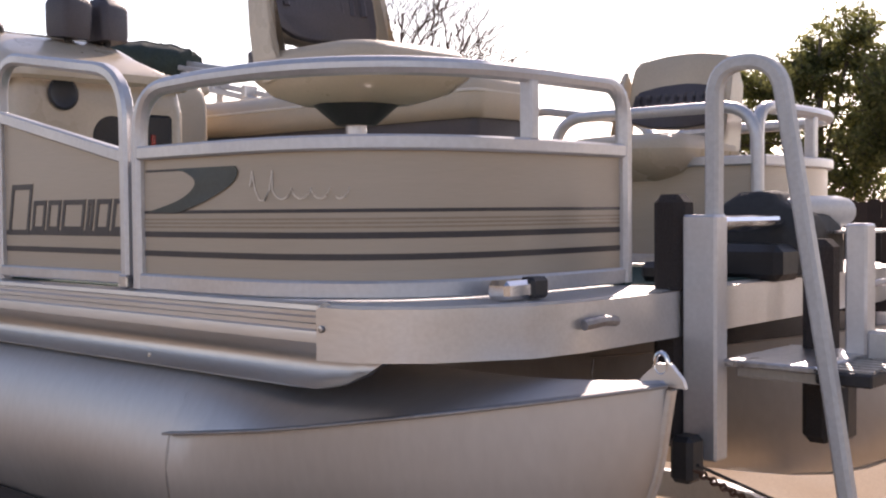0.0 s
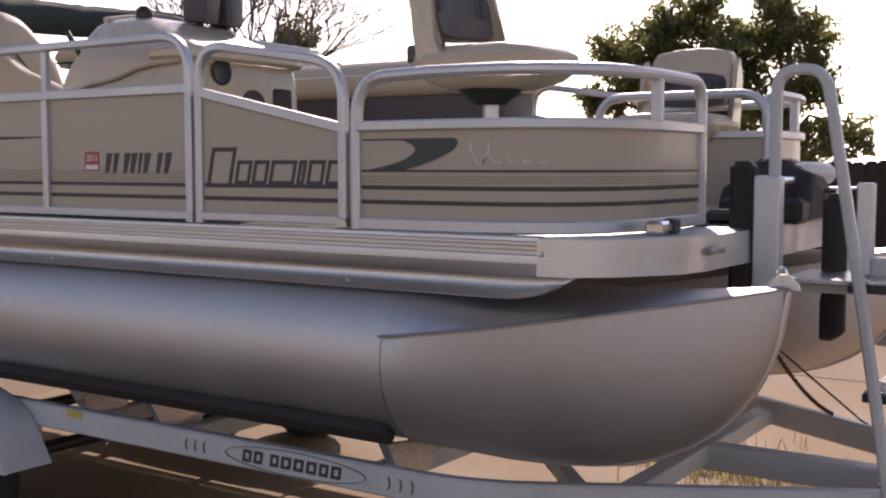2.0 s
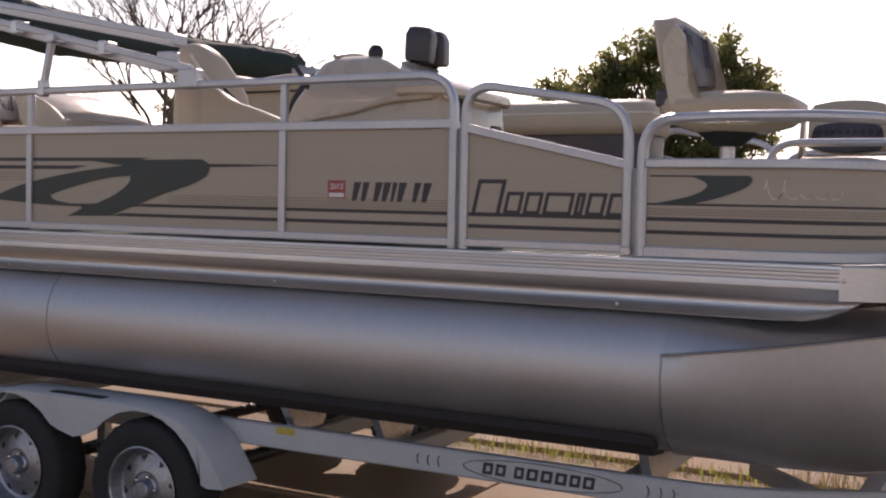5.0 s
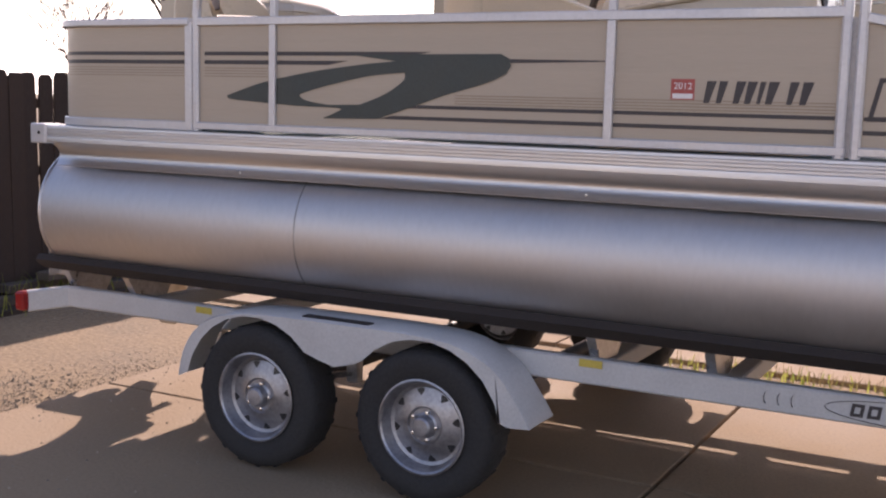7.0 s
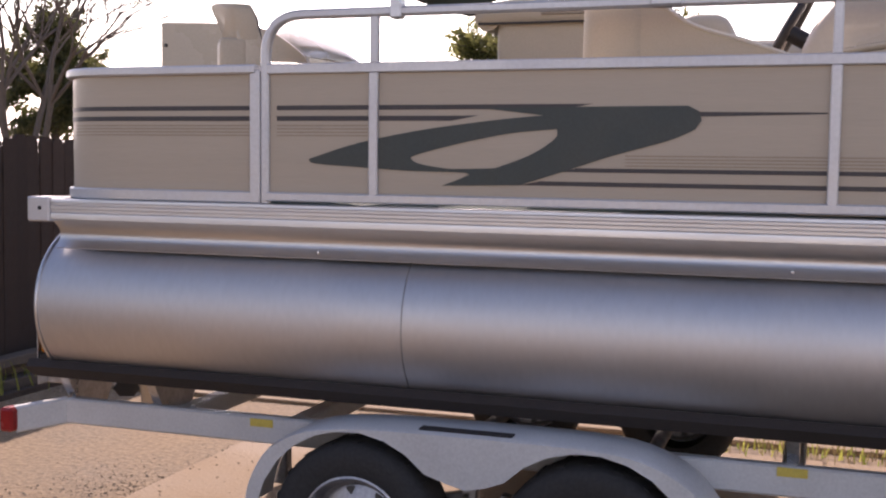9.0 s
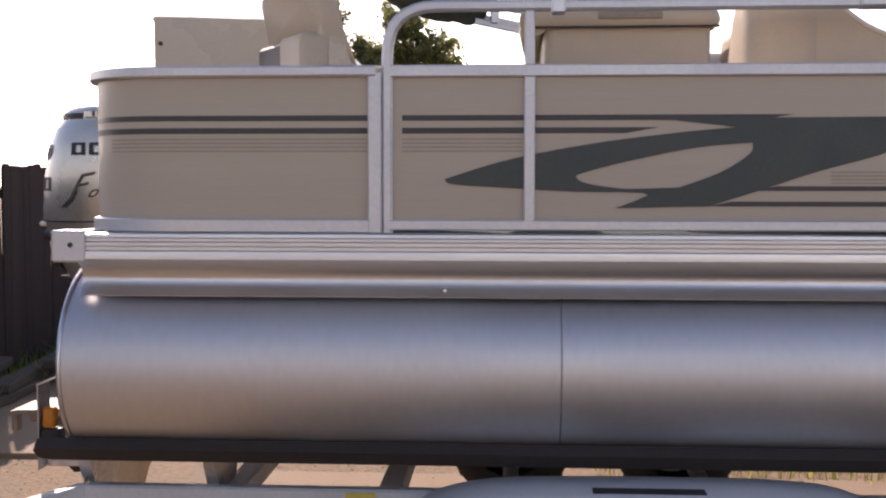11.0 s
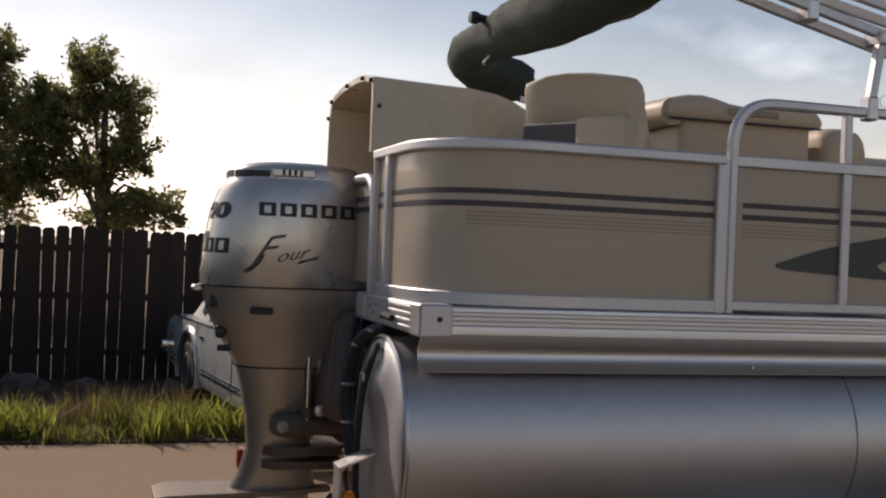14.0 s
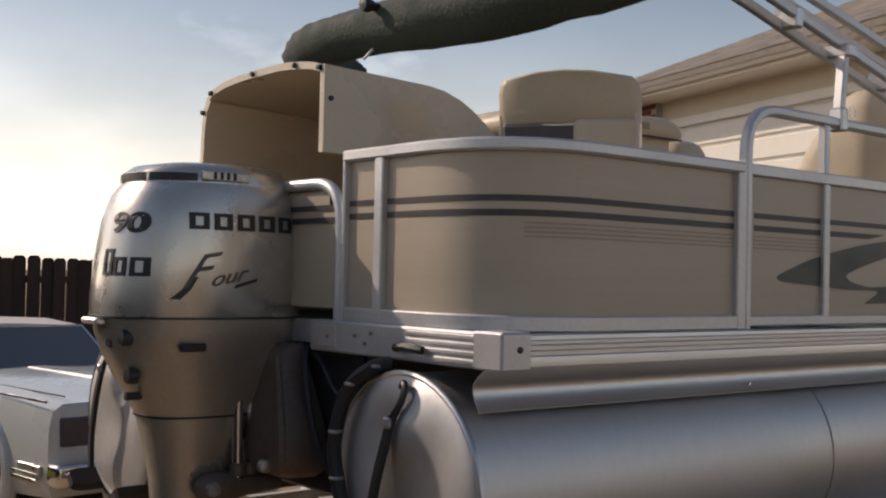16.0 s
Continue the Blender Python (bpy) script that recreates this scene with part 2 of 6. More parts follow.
def part(name, bm, material, parent, label="", angle=35):
    ob = solid(name, bm, material, angle, ORIGIN[parent])
    ob.parent = parent
    ORIGIN[ob] = ORIGIN[parent]
    if label:
        ob["label"] = label
    return ob


def thing_mesh(name, bm, material, at, label, category, group="", kind="", angle=35):
    ob = solid(name, bm, material, angle, at)
    ob.location = at
    ORIGIN[ob] = Vector(at)
    return tagged(ob, label, category, group, kind)


def box(x0, x1, y0, y1, z0, z1, bevel=0.0, seg=1, bm=None):
    own = bmesh.new()
    bmesh.ops.create_cube(own, size=1)
    for v in own.verts:
        v.co = Vector(((x0 + x1) / 2 + v.co.x * (x1 - x0), (y0 + y1) / 2 + v.co.y * (y1 - y0), (z0 + z1) / 2 + v.co.z * (z1 - z0)))
    if bevel:
        bmesh.ops.bevel(own, geom=own.edges[:], offset=bevel, segments=seg, profile=0.5, affect="EDGES")
    return join(bm, own)


def join(bm, own):
    if bm is None:
        return own
    me = bpy.data.meshes.new("tmp")
    own.to_mesh(me)
    own.free()
    bm.from_mesh(me)
    bpy.data.meshes.remove(me)
    return bm


def turned(bm, m):
    bmesh.ops.transform(bm, matrix=m, verts=bm.verts)
    return bm


def loft(rings, closed=True, caps=True, bm=None):
    """A skin over rings of points, each of the same count."""
    bm = bm or bmesh.new()
    rows = [[bm.verts.new(p) for p in r] for r in rings]
    n = len(rows[0])
    for a, b in zip(rows, rows[1:]):
        for i in range(n if closed else n - 1):
            j = (i + 1) % n
            bm.faces.new((a[i], a[j], b[j], b[i]))
    if caps and closed:
        bm.faces.new(rows[0][::-1])
        bm.faces.new(rows[-1])
    return bm


def circle(r, n=12):
    return [(r * math.cos(2 * math.pi * i / n), r * math.sin(2 * math.pi * i / n)) for i in range(n)]


def rect(w, h, r=0.004):
    """A rounded rectangle: w along the reference direction, h across it."""
    w, h = w / 2, h / 2
    return [(w - r, h), (w, h - r), (w, -h + r), (w - r, -h), (-w + r, -h), (-w, -h + r), (-w, h - r), (-w + r, h)]


def sweep(pts, prof, ref=(0, 0, 1), bm=None, caps=True, loop=False):
    """A profile carried along a line, its first axis held towards ref."""
    pts, ref, rings = [Vector(p) for p in pts], Vector(ref), []
    n = len(pts)
    for i, p in enumerate(pts):
        a = pts[(i - 1) % n] if (i or loop) else p
        b = pts[(i + 1) % n] if (i < n - 1 or loop) else p
        t = (b - a).normalized()
        u = ref - t * ref.dot(t)
        u = u.normalized() if u.length > 1e-4 else t.orthogonal().normalized()
        v = t.cross(u)
        rings.append([p + u * x + v * y for x, y in prof])
    if loop:
        rings.append(rings[0])
    return loft(rings, True, caps and not loop, bm)


def fillet(pts, r, n=5):
    """A line with its inner corners rounded."""
    pts = [Vector(p) for p in pts]
    res = [pts[0]]
    for a, b, c in zip(pts, pts[1:], pts[2:]):
        d1, d2 = (a - b), (c - b)
        k = min(r, d1.length * 0.49, d2.length * 0.49)
        p, q = b + d1.normalized() * k, b + d2.normalized() * k
        res += [(1 - s) ** 2 * p + 2 * s * (1 - s) * b + s * s * q for s in (i / n for i in range(n + 1))]
    return res + [pts[-1]]


def lathe(prof, axis="z", at=(0, 0, 0), n=24, bm=None, caps=True):
    """A turned body: rows of (radius, height) about an axis."""
    rings = []
    for r, h in prof:
        ring = []
        for i in range(n):
            a = 2 * math.pi * i / n
            c, s = r * math.cos(a), r * math.sin(a)
            ring.append(Vector(at) + Vector({"z": (c, s, h), "y": (c, h, s), "x": (h, c, s)}[axis]))
        rings.append(ring)
    return loft(rings, True, caps, bm)


def slab_of(poly, place, thick, bm=None):
    """A flat plate: a 2D outline set into space by place(a, b, depth)."""
    own = bmesh.new()
    front = [own.verts.new(place(a, b, 0)) for a, b in poly]
    back = [own.verts.new(place(a, b, thick)) for a, b in poly]
    own.faces.new(front)
    own.faces.new(back[::-1])
    for i in range(len(poly)):
        j = (i + 1) % len(poly)
        own.faces.new((front[i], back[i], back[j], front[j]))
    bmesh.ops.triangulate(own, faces=[f for f in own.faces if len(f.verts) > 4])
    return join(bm, own)


def smooth_line(pts, n=6):
    """A soft curve through the given points."""
    pts = [Vector(p) for p in pts]
    res = []
    for i in range(len(pts) - 1):
        p0, p1, p2, p3 = pts[max(i - 1, 0)], pts[i], pts[i + 1], pts[min(i + 2, len(pts) - 1)]
        for k in range(n):
            t = k / n
            res.append(0.5 * ((2 * p1) + (p2 - p0) * t + (2 * p0 - 5 * p1 + 4 * p2 - p3) * t * t + (3 * p1 - p0 - 3 * p2 + p3) * t ** 3))
    return res + [pts[-1]]


def lettering(text, size, m, material, parent, extrude=0.001, shear=0.0, name="lettering"):
    cu = bpy.data.curves.new(name, "FONT")
    cu.body, cu.size, cu.extrude, cu.shear, cu.align_x, cu.align_y = text, size, extrude, shear, "CENTER", "CENTER"
    tmp = bpy.data.objects.new(name, cu)
    me = bpy.data.meshes.new_from_object(tmp)
    bpy.data.objects.remove(tmp)
    bm = bmesh.new()
    bm.from_mesh(me)
    bpy.data.meshes.remove(me)
    turned(bm, m)
    return part(name, bm, material, parent, angle=0)


def filled(outer, hole, place, thick):
    """A flat plate with a hole in it, from two closed outlines."""
    cu = bpy.data.curves.new("plate", "CURVE")
    cu.dimensions, cu.fill_mode, cu.extrude = "2D", "BOTH", thick / 2
    for line in (outer, hole) if hole else (outer,):
        sp = cu.splines.new("POLY")
        sp.points.add(len(line) - 1)
        for q, (a, b) in zip(sp.points, line):
            q.co = (a, b, 0, 1)
        sp.use_cyclic_u = True
    tmp = bpy.data.objects.new("plate", cu)
    me = bpy.data.meshes.new_from_object(tmp)
    bpy.data.objects.remove(tmp)
    bm = bmesh.new()
    bm.from_mesh(me)
    bpy.data.meshes.remove(me)
    for v in bm.verts:
        v.co = Vector(place(v.co.x, v.co.y, v.co.z))
    return bm

# ---- setting: ground ----
gm = bmesh.new()
bmesh.ops.create_grid(gm, x_segments=80, y_segments=80, size=1.0)
for v in gm.verts:
    x, y = v.co.x, v.co.y
    v.co = Vector((math.copysign(abs(x) ** 3 * 900, x) + x * 14, math.copysign(abs(y) ** 3 * 900, y) + y * 14, 0))
    v.co.z = -0.035 + 0.02 * noise.noise(v.co * 0.5)
thing_mesh("ground", gm, GROUND, (0, 0, 0), "packed tan dirt and gravel yard reaching the horizon", "ground", kind="structure")

drive = thing("driveway", (2.5, 1.0, 0), "tan concrete driveway slabs with open joints under the trailer", "driveway", kind="structure")

# ---- pontoon boat ----
YC = 1.25
DECK = 1.505
boat = thing("pontoon_boat", (2.5, YC, 0.745), "beige and aluminium pontoon boat standing on its trailer", "boat")


def flipped(bm):
    """The same piece on the far side of the boat."""
    for v in bm.verts:
        v.co.y = 2 * YC - v.co.y
    bmesh.ops.reverse_faces(bm, faces=bm.faces)
    return bm


def strip(plan, z0, z1, off, thick, bm=None, tops=None):
    """A thin upright sheet along a plan line; off: how far outside the line its outer face stands."""
    pts = [Vector((p[0], p[1])) for p in plan]
    rings = []
    for i, p in enumerate(pts):
        t = (pts[min(i + 1, len(pts) - 1)] - pts[max(i - 1, 0)]).normalized()
        nrm = Vector((t.y, -t.x))
        a, b = p + nrm * off, p + nrm * (off - thick)
        top = tops(p.x) if tops else z1
        rings.append([(a.x, a.y, z0), (a.x, a.y, top), (b.x, b.y, top), (b.x, b.y, z0)])
    return loft(rings, True, True, bm)


def flat(plan, z):
    return [(p[0], p[1], z) for p in plan]


def cut(plan, x0, x1):
    """The stretch of a straight plan line along the side, between two places."""
    return [(x0, 0.0), ((x0 + x1) / 2, 0.0), (x1, 0.0)]


STERN = fillet([(0.695, 0, 0), (-0.265, 0, 0), (-0.265, 0.70, 0)], 0.36, 12)[::-1]
BOW = [(4.335, 0, 0)] + [Vector(p) for p in smooth_line([(4.6, 0.0, 0), (4.85, 0.022, 0), (5.03, 0.115, 0), (5.13, 0.27, 0), (5.165, 0.45, 0), (5.17, 0.66, 0), (5.17, 0.86, 0)], 5)]
ROUND = circle(0.019, 12)


def boat_side(mirror):
    put = flipped if mirror else (lambda b: b)

    def sub(name, bm, m, parent, label="", angle=35):
        return part(name, put(bm), m, parent, label, angle)

    # pontoon
    R, ty, tz = 0.322, 0.333, 1.066
    n = 44
    ring = lambda x, r=R: [(x, ty + r * math.sin(2 * math.pi * i / n), tz + r * math.cos(2 * math.pi * i / n)) for i in range(n)]
    bm = loft([ring(x) for x in (-0.315, 0.3, 1.265, 2.0, 3.2, 4.405)], True, False)
    tube = sub("pontoon", bm, TUBE, boat, "brushed aluminium pontoon tube")
    sub("weld_bead", sweep([Vector(p) for p in ring(1.265, R + 0.0005)], circle(0.003, 6), (1, 0, 0), loop=True), DARKALU, tube)
    # stern cap, a dished and dented plate inside a rim
    rings = []
    for k, (rr, dx) in enumerate(((1.0, 0.0), (0.985, -0.006), (0.95, -0.012), (0.88, -0.017), (0.8, -0.020), (0.7, -0.023), (0.6, -0.025), (0.5, -0.026), (0.4, -0.027), (0.3, -0.028), (0.2, -0.028), (0.1, -0.029), (0.02, -0.029))):
        row = []
        for x, y, z in ring(-0.315, R * rr):
            # a crease that runs down from the hook, and a shallow dent beside it
            across = (y - 0.30) - 0.45 * (1.33 - z)
            fade = (1 - rr ** 5)
            d = noise.noise(Vector((y * 3.4, z * 3.4, 1.7))) * 0.022 * fade
            d -= 0.030 * fade * math.exp(-((z - 1.22) / 0.11) ** 2) * math.tanh(across / 0.028) * math.exp(-(across / 0.11) ** 2)
            row.append((x + dx - d, y, z))
        rings.append(row)
    sub("end_cap", loft(rings, True, True), CAPALU, tube, "dented aluminium end cap", 60)
    sub("rim", sweep([Vector(p) for p in ring(-0.318, R)], circle(0.009, 8), (1, 0, 0), loop=True), ALU, tube)
    # nose cone
    rows, m2 = [], 28
    for s in (0, 0.05, 0.11, 0.2, 0.3, 0.4, 0.5, 0.6, 0.7, 0.78, 0.84, 0.89, 0.93, 0.96, 0.98, 0.992, 0.999):
        x = 4.405 + 1.255 * s
        half = 0.318 * (1 - s ** 2.5) ** 0.75
        chine = 1.148 + 0.219 * s ** 1.06
        keel = 1.36 - 0.616 * (1 - max(0, (x - 4.70) / 0.962) ** 3) ** 0.5
        keel = min(keel, chine - 0.012)
        crown = (1.388 - chine) * (1 - s) ** 0.8 + 0.012
        cy = ty - 0.06 * s
        row = []
        for i in range(m2):
            a = 2 * math.pi * i / m2
            yy, u = math.sin(a), (i if i <= m2 // 2 else m2 - i) / (m2 / 4)
            if math.cos(a) >= -1e-6:
                p = Vector((x, cy + half * yy, chine + crown * (1 - abs(yy) ** 1.6)))
            else:
                p = Vector((x, cy + half * math.copysign(abs(yy) ** (0.6 + 0.25 * s), yy), chine + (chine - keel) * math.cos(a)))
            phi = radians(74.5 * u if u <= 1 else 74.5 + 105.5 * (u - 1))
            rq = R if u < 0.999 else R + 0.008
            q = Vector((x, ty + math.copysign(rq * math.sin(phi), yy), tz + rq * math.cos(phi)))
            q.z += (chine - 1.148) * max(0, 1 - abs(u - 1))
            row.append(q.lerp(p, min(1, s / 0.3)))
        rows.append(row)
    nose = sub("nose_cone", loft(rows, True, True), TUBE, boat, "aluminium nose cone with a raised chine", 24)
    for k in (m2 // 4, 3 * m2 // 4):
        line = [Vector(r[k]) + Vector((0, (0.006 if k > m2 // 2 else -0.006) * -1, 0.002)) for r in rows]
        # dark metal paints in the line of shade along the chine
        sub("chine_lip", sweep(line, rect(0.007, 0.034, 0.002), (0, 0, 1)), DARKALU, nose)
    for side in (1, -1):
        edge_line = [Vector((4.404, ty - side * (R + 0.004) * math.sin(radians(a)), tz + (R + 0.004) * math.cos(radians(a)))) for a in range(75, 181, 7)]
        sub("plate_edge", sweep(edge_line, circle(0.005, 6), (1, 0, 0)), DARKALU, nose)
    low = [Vector(r[m2 // 2]) + Vector((0, 0, -0.002)) for r in rows[3:]] + [Vector((5.67, ty - 0.06, 1.36))]
    sub("keel_strip", sweep(low, rect(0.02, 0.014, 0.003), (0, 1, 0)), ALU, nose)
    eye = slab_of([(5.595, 1.366), (5.70, 1.364), (5.695, 1.380), (5.668, 1.408), (5.64, 1.408), (5.61, 1.382)], lambda a, b, d: (a, ty - 0.064 + d, b), 0.012)
    sub("tow_plate", eye, ALU, nose)
    sub("tow_eye", sweep([Vector((5.648 + 0.014 * math.cos(a), ty - 0.06, 1.408 + 0.020 * math.sin(a))) for a in (2 * math.pi * i / 16 for i in range(16))], circle(0.0045, 8), (0, 1, 0), loop=True), CHROME, nose)
    # curved spray skirt under the deck edge
    sk = [(0.040, 1.43), (0.062, 1.415), (0.090, 1.395), (0.106, 1.374), (0.108, 1.352), (0.100, 1.332), (0.090, 1.316), (0.082, 1.306), (0.085, 1.301)]
    rings = []
    for x in [-0.27, 1.0, 2.5, 4.0, 4.78, 4.88, 4.96, 5.02, 5.07, 5.10, 5.115]:
        cutz = 1.302 if x < 4.83 else 1.302 + 0.11 * ((x - 4.83) / 0.285) ** 2.4
        yin = 0.0 if x < 4.83 else 0.03 * ((x - 4.83) / 0.285) ** 2
        outer = [(x, y + yin, max(z, cutz)) for y, z in sk]
        rings.append(outer + [(x, y + 0.004 + yin, max(z, cutz) + 0.002) for y, z in sk[::-1]])
    skirt = sub("spray_skirt", loft(rings, True, True), SKIRT, boat, "curved aluminium spray skirt", 60)
    for x in (0.9, 2.6, 4.2):
        sub("rivet", lathe([(0.0075, 0), (0.006, -0.004), (0.001, -0.005)], "y", (x, 0.096, 1.325), 8), ALU, skirt)
    # ribbed deck edge
    zz = [1.510, 1.506, 1.496, 1.492, 1.484, 1.480, 1.470, 1.466, 1.456, 1.452, 1.444, 1.428, 1.425]
    yy = [-0.020, -0.030, -0.031, -0.026, -0.026, -0.031, -0.031, -0.026, -0.026, -0.031, -0.032, -0.032, -0.02]
    fas = loft([[(x, y, z) for y, z in zip(yy, zz)] + [(x, 0.0, 1.425), (x, 0.0, 1.51)] for x in (-0.212, 1.5, 3.2, 5.02)], True, True)
    edge = sub("deck_edge", fas, ALU, boat, "ribbed aluminium deck edge")
    cap = sub("corner_cap", box(-0.312, -0.208, -0.042, 0.07, 1.418, 1.516, 0.006), RAIL, edge, "cast aluminium corner cap")
    sub("screw", lathe([(0.009, 0.0), (0.008, -0.004), (0.002, -0.005)], "y", (-0.250, -0.042, 1.472), 10), BLACK, edge)
    plan = [(5.015, -0.034, 0), (5.12, -0.012, 0), (5.235, 0.085, 0), (5.35, 0.27, 0), (5.375, 0.42, 0), (5.38, 0.8, 0), (5.38, YC, 0)]
    cap = strip(plan, 1.392, 1.502, 0.0, 0.02)
    bow_edge = sub("bow_edge", cap, ALU, boat, "smooth aluminium bow deck edge")
    sub("screw", lathe([(0.008, 0.0), (0.007, -0.004), (0.002, -0.005)], "y", (5.03, -0.033, 1.458), 10), GALV, bow_edge)
    # cleats
    for cx, cy, tx in ((5.382, 0.46, "bow"), (-0.312, 0.33, "stern")):
        c = sweep([(cx, cy - 0.06, 1.453), (cx + (0.014 if tx == "bow" else -0.014), cy, 1.46), (cx, cy + 0.06, 1.453)], circle(0.012, 8), (0, 0, 1))
        sub("cleat", c, BLACK if tx == "stern" else DARKALU, edge)
    # stern fence
    st = sub("fence_panel", strip(STERN, 1.548, 1.99, 0.0, 0.004), PANEL, boat, "beige stern fence panel with dark stripes")
    sub("top_rail", sweep(flat(STERN, 2.003), rect(0.034, 0.05, 0.006), (0, 0, 1)), RAIL, st)
    sub("bottom_rail", sweep(flat(STERN, 1.532), rect(0.042, 0.036, 0.004), (0, 0, 1)), RAIL, st)
    for px, py, hw in ((0.692, 0.0, 0.02), (-0.265, 0.525, 0.02), (-0.265, 0.70, 0.007)):
        sub("post", box(px - 0.021, px + 0.021, py - hw, py + hw, 1.51, 2.0, 0.004), RAIL, st)
    for z0, z1 in ((1.853, 1.870), (1.814, 1.832)):
        sub("stripe", strip(STERN, z0, z1, 0.0016, 0.0013), STRIPE, st)
    for z in (1.795, 1.783, 1.771, 1.759):
        sub("pinstripe", strip(STERN[8:], z, z + 0.004, 0.0016, 0.0013), FAINT, st)
    # middle fence
    mid = sub("fence_panel", strip(cut(None, 0.735, 3.545), 1.548, 1.988, 0.0, 0.004), PANEL, boat, "beige side fence panel with a swoosh decal")
    sub("middle_rail", box(0.738, 3.545, -0.017, 0.017, 1.984, 2.021, 0.004), RAIL, mid)
    sub("bottom_rail", box(0.718, 3.56, -0.019, 0.019, 1.520, 1.552, 0.004), RAIL, mid)
    hoop = fillet([(0.730, 0, 1.512), (0.730, 0, 2.197), (3.54, 0, 2.197), (3.54, 0, 1.512)], 0.15, 8)
    sub("hand_rail", sweep(hoop, rect(0.036, 0.034, 0.008), (0, 1, 0)), RAIL, mid)
    for px in (1.162, 2.712):
        sub("post", box(px - 0.017, px + 0.017, -0.018, 0.018, 1.545, 1.986, 0.004), RAIL, mid)
        sub("post", box(px - 0.015, px + 0.015, -0.015, 0.015, 2.019, 2.182, 0.004), RAIL, mid)
    for z0, z1, x1 in ((1.853, 1.870, 1.95), (1.814, 1.832, 1.55)):
        sub("stripe", slab_of([(0.775, z0), (x1 - 0.1, z0), (x1, z1), (0.775, z1)], lambda a, b, d: (a, -0.0003 - d, b), 0.0013), STRIPE, mid)
    for z in (1.795, 1.783, 1.771, 1.759):
        sub("pinstripe", strip(cut(None, 0.775, 1.14), z, z + 0.004, 0.0016, 0.0013), FAINT, mid)
    for z0, z1, x0 in ((1.641, 1.655, 1.83), (1.594, 1.609, 1.70)):
        sub("stripe", slab_of([(x0, z0), (3.52, z0), (3.52, z1), (x0 + 0.07, z1)], lambda a, b, d: (a, -0.0003 - d, b), 0.0013), STRIPE, mid)
    for z in (1.662, 1.673, 1.684, 1.695):
        sub("pinstripe", strip(cut(None, 2.06, 3.52), z, z + 0.004, 0.0016, 0.0013), FAINT, mid)
    sub("pinstripe", slab_of([(2.28, 1.826), (2.69, 1.833), (2.69, 1.838), (2.28, 1.842)], lambda a, b, d: (a, -0.0003 - d, b), 0.0013), STRIPE, mid)
    # the swoosh: a closed loop of dark film
    up = smooth_line([(0.905, 1.676, 0), (1.10, 1.735, 0), (1.35, 1.783, 0), (1.60, 1.815, 0), (1.78, 1.832, 0)], 5)
    top = [(1.55, 1.858), (2.26, 1.862), (2.295, 1.845), (2.305, 1.815), (2.285, 1.785)]
    right = smooth_line([(2.285, 1.785, 0), (2.20, 1.748, 0), (2.02, 1.698, 0), (1.86, 1.645, 0), (1.70, 1.594, 0)], 5)
    inner = smooth_line([(1.42, 1.588, 0), (1.58, 1.640, 0), (1.73, 1.695, 0), (1.82, 1.752, 0), (1.828, 1.785, 0)], 5)
    hole = smooth_line([(1.828, 1.785, 0), (1.66, 1.770, 0), (1.46, 1.730, 0), (1.325, 1.695, 0), (1.305, 1.680, 0), (1.35, 1.660, 0), (1.505, 1.640, 0)], 5)
    low = smooth_line([(1.505, 1.636, 0), (1.30, 1.638, 0), (1.08, 1.650, 0), (0.93, 1.660, 0), (0.905, 1.676, 0)], 5)
    two = lambda line: [(p[0], p[1]) for p in line]
    outline = two(up) + top[:4] + two(right) + [(1.42, 1.588), (1.47, 1.606), (1.52, 1.628), (1.505, 1.634)] + two(low)[2:-1]
    gap = two(inner)[6:] + two(hole)[1:-2] + [(1.52, 1.648)]
    sub("swoosh_decal", filled(outline, gap, lambda a, b, d: (a, -0.0032 + d, b), 0.0014), GREEN_DECAL, mid, "dark green swoosh decal", 0)
    for gx, top in ((0.7315, 1.985), (3.566, 1.985), (4.290, 1.83)):
        sub("gap_strip", box(gx - 0.010, gx + 0.010, 0.004, 0.014, 1.515, top), DARKALU, mid)
    # gate
    slope = lambda x: 1.972 - (x - 3.6) * 0.2135
    gate = sub("side_gate", strip([(3.605, 0), (3.9, 0), (4.25, 0)], 1.548, 1.8, 0.0, 0.004, tops=lambda x: slope(x)), PANEL, boat, "beige side gate with a slanted rail")
    hoop = fillet([(3.592, 0, 1.512), (3.592, 0, 2.16), (4.262, 0, 2.058), (4.262, 0, 1.512)], 0.13, 8)
    sub("hand_rail", sweep(hoop, rect(0.036, 0.034, 0.008), (0, 1, 0)), RAIL, gate)
    sub("slant_rail", sweep([(3.605, 0, slope(3.605) + 0.012), (4.255, 0, slope(4.255) + 0.012)], rect(0.032, 0.034, 0.004), (0, 1, 0)), RAIL, gate)
    sub("bottom_rail", box(3.60, 4.255, -0.018, 0.018, 1.521, 1.552, 0.004), RAIL, gate)
    for z0, z1 in ((1.641, 1.655), (1.594, 1.609)):
        sub("stripe", strip([(3.612, 0), (3.9, 0), (4.243, 0)], z0, z1, 0.0016, 0.0013), STRIPE, gate)
    sub("hinge_block", box(4.245, 4.285, -0.024, 0.0, 1.512, 1.545, 0.004), GALV, gate)
    # bow fence
    bow = sub("fence_panel", strip(BOW, 1.548, 1.835, 0.0, 0.004), PANEL, boat, "beige bow fence panel wrapping the corner")
    sub("middle_rail", sweep(flat(BOW, 1.848), rect(0.034, 0.04, 0.005), (0, 0, 1)), RAIL, bow)
